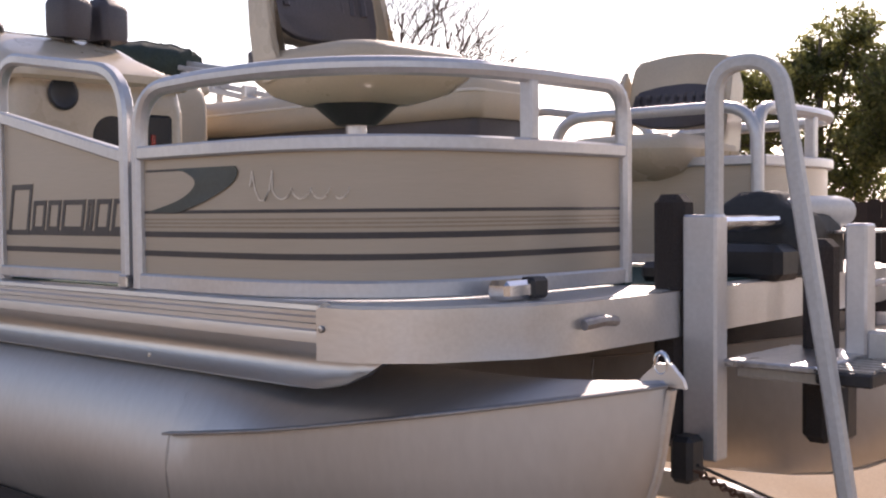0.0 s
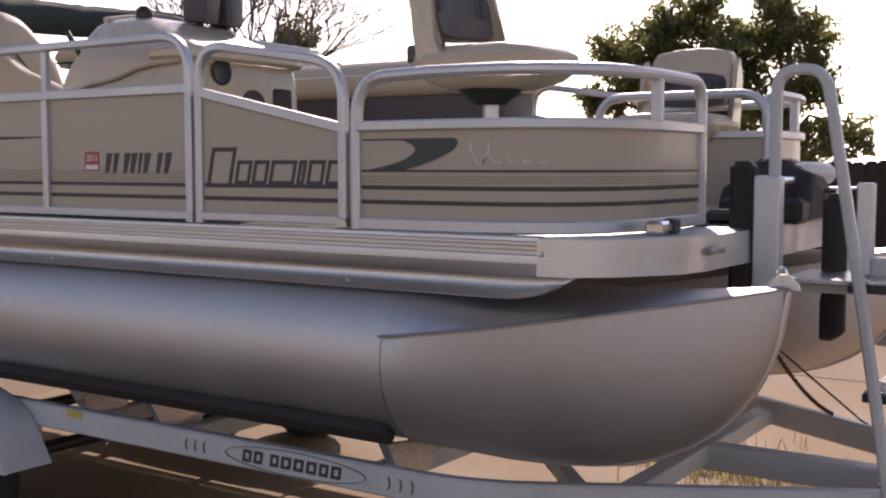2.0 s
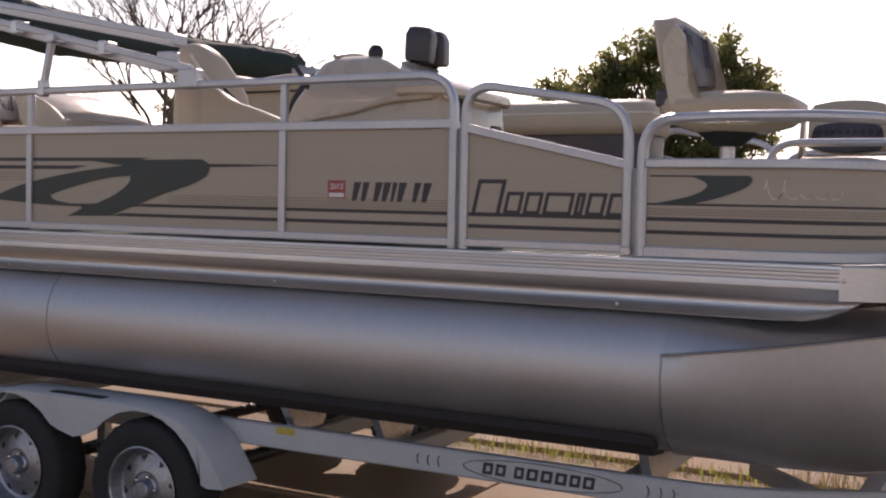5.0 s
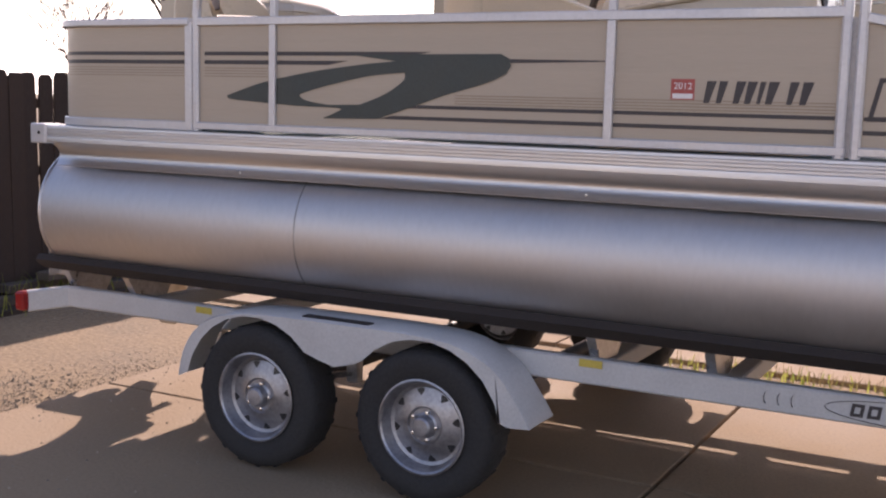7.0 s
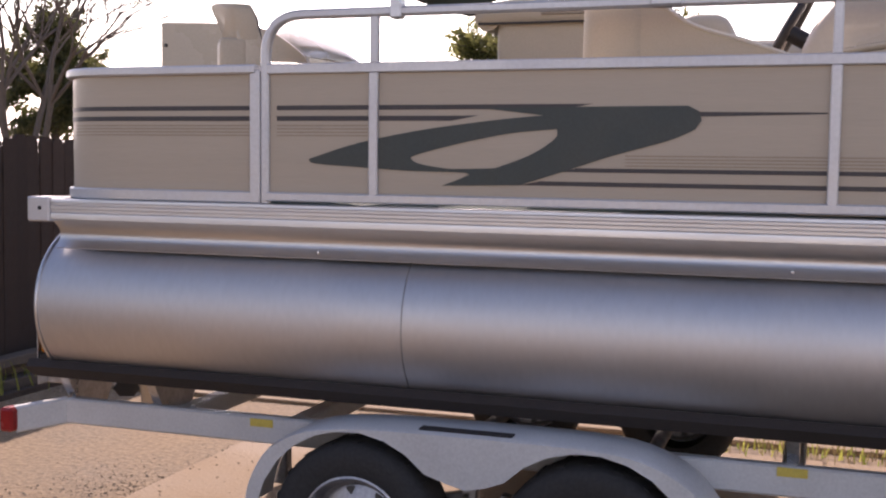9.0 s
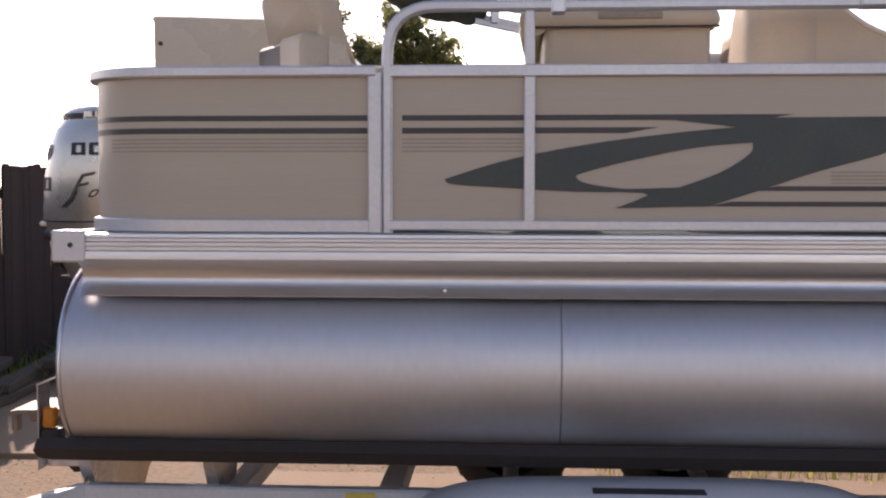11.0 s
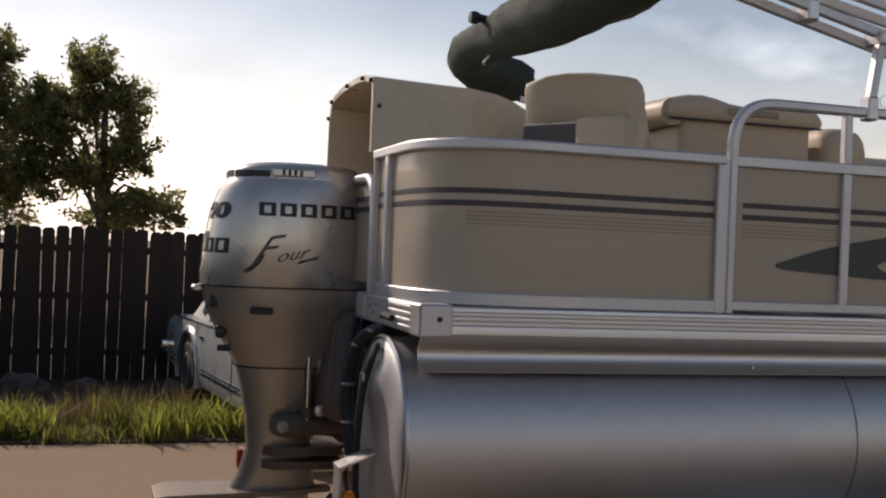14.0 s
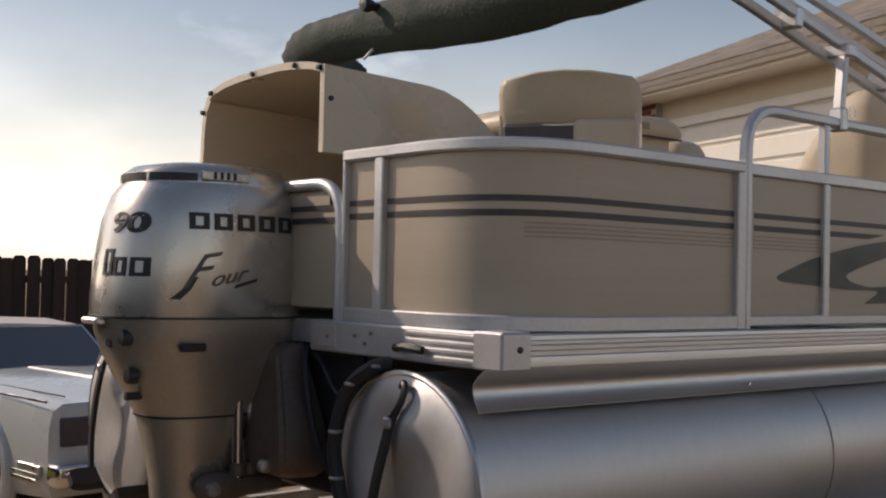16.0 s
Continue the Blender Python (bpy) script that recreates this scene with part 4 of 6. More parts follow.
for k in range(4, len(rear) - 4, 6):
    part("intake_vane", strip([rear[k], tuple(Vector(rear[k]).lerp(Vector(rear[k + 1]), 0.5))], 1.922, 1.946, 0.0025, 0.003), MOTOR, cowl)
part("vent_label", box(-0.60, -0.44, MY - 0.206, MY - 0.19, 1.925, 1.955, 0.004), MOTOR, cowl)
for k in range(4):
    part("vent_bar", box(-0.565 + k * 0.022, -0.555 + k * 0.022, MY - 0.2085, MY - 0.2, 1.93, 1.952), BLACK, cowl)
part("seam", loft([egg(-0.838, -0.172, 0.228, 1.506), egg(-0.838, -0.172, 0.228, 1.512)], True, True), BLACK, motor)
lowc = part("lower_cowling", loft([egg(*r) for r in ((-0.825, -0.18, 0.222, 1.505), (-0.82, -0.18, 0.218, 1.46), (-0.79, -0.19, 0.20, 1.38), (-0.745, -0.235, 0.175, 1.30), (-0.70, -0.295, 0.15, 1.225), (-0.69, -0.31, 0.145, 1.205))], True, True), MOTOR_LOW, motor, "silver bronze lower cowling", 45)
part("seam", loft([egg(-0.692, -0.308, 0.146, 1.199), egg(-0.692, -0.308, 0.146, 1.206)], True, True), BLACK, motor)
leg = part("midsection", loft([egg(*r) for r in ((-0.685, -0.315, 0.140, 1.20), (-0.665, -0.345, 0.125, 1.12), (-0.64, -0.375, 0.105, 1.0), (-0.63, -0.385, 0.088, 0.88), (-0.66, -0.36, 0.078, 0.78), (-0.70, -0.36, 0.07, 0.72))], True, True), MOTOR_LOW, motor, "silver bronze midsection", 45)
part("cavitation_plate", slab_of([(-0.30, -0.05), (-0.48, -0.10), (-0.72, -0.12), (-0.93, -0.13), (-0.975, -0.11), (-0.975, 0.11), (-0.93, 0.13), (-0.72, 0.12), (-0.48, 0.10), (-0.30, 0.05)], lambda a, b, d: (a, MY + b, 0.728 - d - 0.25 * max(0, -0.92 - a)), 0.018), PLATE, leg)
for y in (-0.09, 0.09):
    part("plate_lug", box(-0.97, -0.94, MY + y - 0.02, MY + y + 0.02, 0.63, 0.712, 0.005), PLATE, leg)
part("gearcase", loft([egg(*r) for r in ((-0.64, -0.38, 0.06, 0.715), (-0.63, -0.38, 0.07, 0.67), (-0.64, -0.34, 0.085, 0.605), (-0.63, -0.38, 0.07, 0.53), (-0.62, -0.42, 0.04, 0.47), (-0.62, -0.45, 0.02, 0.36), (-0.6, -0.47, 0.008, 0.27))], True, True), MOTOR_LOW, leg, "", 45)
prop = part("propeller_hub", lathe([(0.03, -0.785), (0.072, -0.80), (0.082, -0.795), (0.088, -0.74), (0.088, -0.63)], "x", (0, MY, 0.605), 24), PLATE, leg, "grey propeller hub")
for k in range(3):
    a = radians(120 * k + 30)
    blade = slab_of([(0.08, -0.04), (0.12, -0.075), (0.165, -0.04), (0.17, 0.03), (0.12, 0.07), (0.08, 0.04)], lambda r, w, d: (-0.71 + w * 0.7 + d, MY + r * math.cos(a) - w * math.sin(a) * 0.7, 0.605 + r * math.sin(a) + w * math.cos(a) * 0.7), 0.006)
    part("propeller_blade", blade, BLACK, prop)
part("latch", box(-0.86, -0.825, MY - 0.05, MY + 0.06, 1.485, 1.505, 0.006), ALU, motor)
part("badge_slot", box(-0.665, -0.58, MY - 0.224, MY - 0.20, 1.41, 1.435, 0.006), BLACK, lowc)
for x, y, z in ((-0.795, -0.11, 1.45), (-0.80, -0.03, 1.44), (-0.765, -0.09, 1.335)):
    own = lathe([(0.001, -0.012), (0.022, -0.010), (0.026, 0.0), (0.026, 0.02)], "x", (x, MY + y, z), 14)
    part("rubber_plug", own, BLACK, lowc)
part("water_outlet", lathe([(0.001, -0.03), (0.013, -0.028), (0.013, 0.02)], "x", (-0.735, MY - 0.06, 1.27), 10), BLACK, lowc)
br = part("clamp_bracket", box(-0.33, -0.26, MY - 0.16, MY + 0.16, 1.0, 1.47, 0.02), DARKALU, motor, "dark aluminium clamp bracket")
own = loft([[(x0, y0 + 0.03, z), (x0 + 0.07, y0, z), (x1, y0 + 0.01, z), (x1, y1, z), (x0, y1, z)] for z, x0, x1, y0, y1 in ((1.025, -0.36, -0.24, 0.85, 1.05), (1.05, -0.39, -0.23, 0.815, 1.07), (1.10, -0.395, -0.23, 0.80, 1.075), (1.19, -0.385, -0.23, 0.825, 1.075), (1.28, -0.37, -0.24, 0.865, 1.07), (1.36, -0.36, -0.25, 0.895, 1.06), (1.405, -0.345, -0.26, 0.915, 1.04), (1.43, -0.32, -0.27, 0.94, 1.01))], True, True)
bmesh.ops.bevel(own, geom=[e for e in own.edges if abs(e.verts[0].co.z - e.verts[1].co.z) > 0.01], offset=0.014, segments=2, affect="EDGES")
part("swivel_cover", own, SWIVEL, br, "dark bronze swivel cover", 60)
part("tilt_ram", sweep([(-0.425, 1.045, 1.0), (-0.425, 1.055, 1.30)], circle(0.018, 12), (1, 0, 0)), CHROME, br)
part("tilt_ram", sweep([(-0.378, 1.05, 1.0), (-0.378, 1.06, 1.30)], circle(0.010, 10), (1, 0, 0)), ALU, br)
for rx, ry in ((-0.425, 1.045), (-0.378, 1.05)):
    part("ram_collar", lathe([(0.018, 1.015), (0.027, 1.02), (0.027, 1.05), (0.018, 1.055)], "z", (rx, ry, 0), 12), SWIVEL, br)
part("bolt", lathe([(0.001, 0.905), (0.02, 0.91), (0.022, 0.93)], "y", (-0.40, 0, 1.06), 12), ALU, br)
part("cable", sweep(smooth_line([(-0.27, 0.90, 1.42), (-0.30, 0.86, 1.36), (-0.31, 0.80, 1.20), (-0.30, 0.74, 1.08), (-0.27, 0.70, 1.04)], 6), circle(0.009, 8), (1, 0, 0)), BLACK, br)
part("cable", sweep(smooth_line([(-0.26, 0.88, 1.40), (-0.28, 0.80, 1.38), (-0.28, 0.72, 1.30), (-0.26, 0.66, 1.28)], 6), circle(0.008, 8), (1, 0, 0)), BLACK, br)
part("tilt_ram", sweep([(-0.36, MY + 0.10, 0.86), (-0.42, MY + 0.10, 1.22)], circle(0.02, 10), (1, 0, 0)), ALU, br)
arm = loft([[(x, MY - 0.135 + r * 0.75 * math.sin(a), 0.985 + r * math.cos(a)) for a in (2 * math.pi * i / 12 for i in range(12))] for x, r in ((-0.565, 0.012), (-0.555, 0.030), (-0.52, 0.045), (-0.44, 0.046), (-0.36, 0.034), (-0.27, 0.03))], True, True)
part("mount_arm", arm, SWIVEL, leg, "dark cast mount arm", 60)
part("mount_bolt", lathe([(0.001, MY - 0.182), (0.022, MY - 0.180), (0.024, MY - 0.15)], "y", (-0.52, 0, 0.985), 12), DARKALU, leg)
for z0, z1, w in ((0.815, 0.845, 0.135), (0.865, 0.90, 0.128)):
    part("mount_rib", loft([[(-0.58, MY - w * 0.6, z), (-0.54, MY - w, z), (-0.30, MY - w, z), (-0.27, MY - w * 0.8, z), (-0.27, MY + w * 0.8, z), (-0.30, MY + w, z), (-0.54, MY + w, z), (-0.58, MY + w * 0.6, z)] for z in (z0, (z0 + z1) / 2, z1)], True, True), SWIVEL, leg, "", 60)
part("transom_support", sweep([(-0.42, MY, 0.80), (-0.36, MY + 0.2, 0.62)], rect(0.05, 0.04), (0, 0, 1)), GALV, leg)
# marks on the cowling: bars for the maker's and dealer's names, numerals, script


def cowl_at(z):
    """Back end, front end and half width of the cowling at a height."""
    zs = (1.512, 1.56, 1.68, 1.80, 1.88, 1.918)
    return (np.interp(z, zs, (-0.835, -0.835, -0.825, -0.805, -0.775, -0.745)), np.interp(z, zs, (-0.175, -0.175, -0.178, -0.185, -0.20, -0.22)), np.interp(z, zs, (0.225, 0.232, 0.236, 0.232, 0.222, 0.208)))


def on_side(x, z, d):
    x0, x1, h = cowl_at(z)
    k = min(0.999, abs((x - (x0 + x1) / 2) / ((x1 - x0) / 2)))
    return Vector((x, MY - h * (1 - k ** 2.6) ** (1 / 2.6) - d, z))


def on_back(y, z, d):
    x0, x1, h = cowl_at(z)
    k = min(0.999, abs((y - MY) / h))
    return Vector(((x0 + x1) / 2 - (x1 - x0) / 2 * (1 - k ** 2.6) ** (1 / 2.6) - d, y, z))


def decal(poly, onto, name, n=3):
    """A thin film laid on the curved cowling."""
    own = bmesh.new()
    f = own.faces.new([own.verts.new((a, b, 0)) for a, b in poly])
    bmesh.ops.subdivide_edges(own, edges=own.edges[:], cuts=n, use_grid_fill=True)
    ext = bmesh.ops.extrude_face_region(own, geom=own.faces[:])
    for v in own.verts:
        v.co = onto(v.co.x, v.co.y, 0.0005)
    for v in ext["geom"]:
        if isinstance(v, bmesh.types.BMVert):
            v.co = v.co + (onto(v.co.x, v.co.z, 0.0025) - onto(v.co.x, v.co.z, 0.0005) if onto is on_side else Vector((-0.002, 0, 0)))
    return part(name, own, BLACK, cowl, angle=0)


for k in range(5):
    x0 = -0.648 + k * 0.0765
    for a, b, z0, z1 in ((0.0, 0.018, 1.776, 1.826), (0.043, 0.061, 1.776, 1.826), (0.018, 0.043, 1.776, 1.787), (0.018, 0.043, 1.815, 1.826)):
        decal([(x0 + a, z0), (x0 + b, z0), (x0 + b, z1), (x0 + a, z1)], on_side, "maker_mark", 1)
for k, (w, top) in enumerate(((0.05, 1.712), (0.045, 1.688), (0.045, 1.688))):
    y0 = 1.165 - k * 0.056
    for a, b, z0, z1 in ((0.0, 0.013, 1.632, top), (w - 0.013, w, 1.632, top), (0.013, w - 0.013, 1.632, 1.643), (0.013, w - 0.013, top - 0.011, top)):
        decal([(y0 - a, z0), (y0 - b, z0), (y0 - b, z1), (y0 - a, z1)], on_back, "dealer_mark", 1)


def text_on(text, size, place, onto, name, material=BLACK, heavy=0.0):
    cu = bpy.data.curves.new(name, "FONT")
    cu.body, cu.size, cu.align_x, cu.align_y, cu.extrude, cu.offset = text, size, "CENTER", "CENTER", 0.001, heavy
    tmp = bpy.data.objects.new(name, cu)
    me_ = bpy.data.meshes.new_from_object(tmp)
    bpy.data.objects.remove(tmp)
    own = bmesh.new()
    own.from_mesh(me_)
    bpy.data.meshes.remove(me_)
    for v in own.verts:
        a, b = place(v.co.x, v.co.y)
        v.co = onto(a, b, 0.002 + v.co.z)
    return part(name, own, material, cowl, angle=0)


text_on("F", 0.150, lambda a, b: (-0.612 + a * 1.05 + b * 0.62, 1.648 + b + a * 0.18), on_side, "script", SCRIPT)
text_on("our", 0.070, lambda a, b: (-0.515 + a * 1.15 + b * 0.50, 1.636 + b + a * 0.22), on_side, "script", SCRIPT)
text_on("90", 0.082, lambda a, b: (1.085 - a * 1.55, 1.788 + b), on_back, "numerals", BLACK, 0.0028)
tail = [(-0.70, 1.567), (-0.672, 1.565), (-0.64, 1.595), (-0.618, 1.635), (-0.635, 1.63), (-0.66, 1.60)]
decal(tail, on_side, "script_tail", 0)
under = [(-0.500, 1.600), (-0.425, 1.622), (-0.422, 1.632), (-0.497, 1.611)]
decal(under, on_side, "script_bar", 0)

# ---- helm console ----
helm = thing("helm_console", (3.1, 0.45, DECK), "beige moulded helm console with speaker and dark steering wheel", "console")


def soft(rows, material, parent, name, label="", sharp=50):
    return part(name, loft(rows, True, True), material, parent, label, sharp)


def rr(x0, x1, y0, y1, z, r=0.05, n=4):
    """A rounded rectangle in plan at one height."""
    pts = []
    for cx, cy, a0 in ((x1 - r, y1 - r, 0), (x0 + r, y1 - r, 90), (x0 + r, y0 + r, 180), (x1 - r, y0 + r, 270)):
        for k in range(n + 1):
            a = radians(a0 + 90 * k / n)
            pts.append((cx + r * math.cos(a), cy + r * math.sin(a), z))
    return pts


body = soft([rr(2.60, 3.405, 0.14, 0.78, DECK), rr(2.60, 3.405, 0.14, 0.78, 2.05), rr(2.63, 3.395, 0.15, 0.77, 2.12), rr(2.68, 3.36, 0.16, 0.76, 2.19, 0.06), rr(2.71, 3.2, 0.18, 0.74, 2.255, 0.07), rr(2.74, 3.12, 0.20, 0.72, 2.30, 0.08), rr(2.78, 3.05, 0.24, 0.68, 2.325, 0.08)], MOULD, helm, "console_body", "beige gelcoat console body")
part("front_lip", sweep(fillet([(3.2, 0.13, 2.16), (3.42, 0.13, 2.155), (3.42, 0.79, 2.155), (3.2, 0.79, 2.16)], 0.08, 5), rect(0.05, 0.035, 0.012), (0, 0, 1)), MOULD, body)
part("side_crease", sweep(smooth_line([(2.64, 0.137, 2.02), (2.80, 0.134, 2.05), (2.98, 0.134, 2.075), (3.14, 0.134, 2.115), (3.36, 0.137, 2.13)], 5), circle(0.012, 8), (0, 1, 0)), MOULD, body)
part("windscreen_rim", sweep(smooth_line([(2.82, 0.22, 2.325), (2.80, 0.45, 2.36), (2.82, 0.68, 2.325)], 6), circle(0.012, 8), (1, 0, 0)), MOULD, body)
sp = part("speaker", lathe([(0.052, 3.402), (0.055, 3.41), (0.046, 3.413), (0.03, 3.405), (0.001, 3.406)], "x", (0, 0.30, 2.09), 20), BLACK, helm, "round black speaker")
part("cup_recess", lathe([(0.075, 3.40), (0.073, 3.409), (0.001, 3.4095)], "x", (0, 0.48, 1.955), 20), BLACK, helm)
part("glove_hatch", box(3.40, 3.414, 0.60, 0.71, 1.90, 2.04, 0.01), BLACK, helm)
part("hatch_light", box(3.414, 3.417, 0.622, 0.64, 1.90, 1.97), REDLENS, helm)
wheel = part("steering_wheel", turned(sweep([Vector((0.17 * math.cos(t), 0.17 * math.sin(t), 0)) for t in (2 * math.pi * i / 28 for i in range(28))], circle(0.016, 8), (0, 0, 1), loop=True), pose(2.55, 0.46, 2.14, 0, -62, 0)), BLACK, helm, "black steering wheel")
for k in range(3):
    a = 2 * math.pi * k / 3
    part("spoke", turned(sweep([(0.02, 0, 0), (0.16, 0, 0)], rect(0.03, 0.01), (0, 1, 0)), pose(2.55, 0.46, 2.14, 0, -62, 0) @ pose(0, 0, 0, 0, 0, math.degrees(a))), GALV, wheel)
part("steering_column", sweep([(2.55, 0.46, 2.14), (2.66, 0.46, 2.08)], circle(0.03, 12), (0, 0, 1)), BLACK, helm)
part("throttle_lever", sweep([(2.72, 0.17, 2.18), (2.66, 0.15, 2.28)], circle(0.012, 8), (0, 1, 0)), BLACK, helm)
part("compass", lathe([(0.03, 0), (0.036, 0.02), (0.032, 0.04), (0.018, 0.055), (0.001, 0.058)], "z", (3.0, 0.27, 2.318), 16), BLACK, helm, "black dome compass")
for y, tilt in ((0.50, 4), (0.66, -3)):
    loc = pose(3.085, y, 2.27, 0, 0, 12) @ pose(0, 0, 0, 0, tilt, 0)
    g = thing("gauge_pod", (3.085, y, 2.27), "black covered instrument pod on the console", "instrument", "console pods")
    own = loft([rr(-0.055, 0.055, -0.058, 0.058, 0.055, 0.02), rr(-0.06, 0.06, -0.062, 0.062, 0.08, 0.025), rr(-0.062, 0.062, -0.066, 0.066, 0.17, 0.025), rr(-0.05, 0.05, -0.055, 0.055, 0.205, 0.025), rr(-0.03, 0.03, -0.035, 0.035, 0.212, 0.02)], True, True)
    part("pod_cover", turned(own, loc), VINYL_DARK, g, "", 60)
    part("pod_stem", turned(lathe([(0.016, -0.01), (0.014, 0.06)], "z", (0, 0, 0), 10), loc), BLACK, g)

# ---- seats ----


def fishing_chair(at, yaw, height=0.495, tall=0.26, half=0.205, square=0.0, label="beige vinyl swivel fishing chair with dark ribbed back", insert=0.87):
    """Swivel chair with a ribbed dark insert, built facing +x."""
    ch = new("swivel_chair")
    ORIGIN[ch] = Vector((0, 0, 0))
    part("pedestal", lathe([(0.11, 0.0), (0.11, 0.012), (0.03, 0.02), (0.03, height - 0.06), (0.05, height - 0.05)], "z", (0, 0, 0), 18), ALU, ch, "aluminium pedestal")
    part("swivel_cone", lathe([(0.055, height - 0.06), (0.12, height - 0.005), (0.12, height)], "z", (0, 0, 0), 18), BLACK, ch)
    shell = lambda s, z, c=0.0: rr(-0.24 * s + c, 0.29 * s + c, -0.23 * s, 0.23 * s, z, 0.10 * s, 5)
    part("seat_pan", loft([shell(0.50, height - 0.005), shell(0.80, height + 0.022), shell(0.97, height + 0.062), shell(1.0, height + 0.095)], True, True), MOULD, ch, "beige moulded seat pan", 50)
    part("cushion", loft([shell(0.98, height + 0.09), shell(0.97, height + 0.115), shell(0.88, height + 0.138, -0.01), shell(0.62, height + 0.15, -0.02), shell(0.3, height + 0.156, -0.03)], True, True), VINYL, ch, "beige vinyl cushion", 60)
    lean = 0.20

    def back(w, x, z0, z1, t, soft_edge=0.02, curl=0.06):
        """Upright rounded panel with softened rims, leaning backwards and curling round at its sides."""
        rows = []
        for dx, k in ((0.0, 0.92), (soft_edge * 0.4, 0.98), (soft_edge, 1.0), (t - soft_edge, 1.0), (t - soft_edge * 0.4, 0.97), (t, 0.88)):
            row = []
            lo = [(-w * 0.9 + i * w * 0.3, z0 - 0.012 * math.cos((i - 3) / 3 * 1.5)) for i in range(6, 0, -1)]
            prof = [(-w * 0.97, z0 + 0.012), (-w, z0 + 0.05), (-w, z1 - 0.10 + 0.05 * square), (-w * (0.95 + 0.03 * square), z1 - 0.05 + 0.025 * square), (-w * (0.82 + 0.1 * square), z1 - 0.015 + 0.01 * square), (-w * 0.4, z1 + 0.010), (0, z1 + 0.014), (w * 0.4, z1 + 0.010), (w * (0.82 + 0.1 * square), z1 - 0.015 + 0.01 * square), (w * (0.95 + 0.03 * square), z1 - 0.05 + 0.025 * square), (w, z1 - 0.10 + 0.05 * square), (w, z0 + 0.05), (w * 0.97, z0 + 0.012)] + lo
            mz = (z0 + z1) / 2
            for y, z in prof:
                yk, zk = y * k, mz + (z - mz) * (1 - (1 - k) * 0.6)
                row.append((x - dx - (zk - height) * lean + abs(yk / 0.22) ** 2.2 * curl, yk, zk))
            rows.append(row)
        return loft(rows, True, True)

    z0, z1 = height + 0.195, height + 0.195 + tall
    part("back_shell", back(half, -0.115, z0, z1, 0.10), VINYL, ch, "beige vinyl back shell", 55)
    part("back_insert", back(half - 0.019, -0.098, z0 + 0.002, z0 + insert * tall, 0.04, 0.01), VINYL_DARK, ch, "dark ribbed vinyl insert", 40)
    for k in range(9):
        y = -0.144 + k * 0.036
        line = [(-0.096 - (z - height) * lean + abs(y / 0.22) ** 2.2 * 0.06, y, z) for z in (z0 + 0.3 * tall, z0 + 0.4 * tall, z0 + (insert - 0.22) * tall, z0 + (insert - 0.1) * tall)]
        part("rib", sweep(line, circle(0.013, 8), (0, 1, 0)), VINYL_DARK, ch)
    part("back_seam", sweep([(-0.212 - (z0 + 0.02 - height) * lean + abs(y / 0.22) ** 2.2 * 0.06 + 0.004, y, z0 + 0.022) for y in np.linspace(-0.21, 0.21, 13)], circle(0.004, 6), (0, 0, 1)), PIPING, ch)
    part("hinge_block", box(-0.24, -0.15, -0.20, 0.20, height + 0.09, height + 0.155, 0.01), VINYL_DARK, ch)
    for s in (-1, 1):
        plate = slab_of([(-0.06, height + 0.06), (-0.16, height + 0.05), (-0.205, height + 0.10), (-0.225, height + 0.20), (-0.235, z1 - 0.12), (-0.19, z1 - 0.04), (-0.15, z1 - 0.09), (-0.13, height + 0.16), (-0.10, height + 0.11)], lambda a, b, d: (a + 0.03, s * 0.222 - s * d, b), 0.022)
        bmesh.ops.bevel(plate, geom=[e for e in plate.edges if len(e.link_faces) == 2 and e.calc_face_angle(0) > 0.5], offset=0.004, segments=1, affect="EDGES")
        part("hinge_arm", plate, MOULD, ch, "beige moulded side arm")
    ch.matrix_basis = pose(*at, 0, 0, yaw)
    return tagged(ch, label, "chair", "swivel fishing chairs")


fishing_chair((4.47, 0.60, DECK), -2)
fishing_chair((4.74, 1.74, DECK), 272, 0.29, 0.245, 0.188, 0.6, "low beige vinyl swivel chair beside the open bow gate", 0.55)
stern_chair = fishing_chair((0.53, 0.52, DECK - 0.085), 33, 0.495, 0.178, 0.225, 1.0)
tagged(stern_chair, "beige vinyl swivel chair by the stern corner, back to the motor")
part("side_support", box(-0.268, -0.16, -0.228, -0.03, 0.47, 0.73, 0.02, 3), VINYL, stern_chair, "beige lower back support")
part("lower_insert", box(-0.255, -0.16, -0.05, 0.20, 0.47, 0.72, 0.012), VINYL_DARK, stern_chair, "dark lower back insert")

# captain's chair at the helm
cap = thing("captain_chair", (2.0, 0.50, DECK), "high-backed beige vinyl captain's chair with pale piping", "chair")
part("pedestal", lathe([(0.14, DECK), (0.14, DECK + 0.015), (0.04, DECK + 0.03), (0.04, DECK + 0.3)], "z", (2.1, 0.5, 0), 18), ALU, cap)
part("seat_cushion", loft([rr(1.86, 2.42, 0.24, 0.76, DECK + 0.28, 0.08), rr(1.84, 2.44, 0.22, 0.78, DECK + 0.34, 0.09), rr(1.85, 2.43, 0.23, 0.77, DECK + 0.44, 0.09), rr(1.9, 2.38, 0.28, 0.72, DECK + 0.46, 0.08)], True, True), VINYL, cap, "", 60)
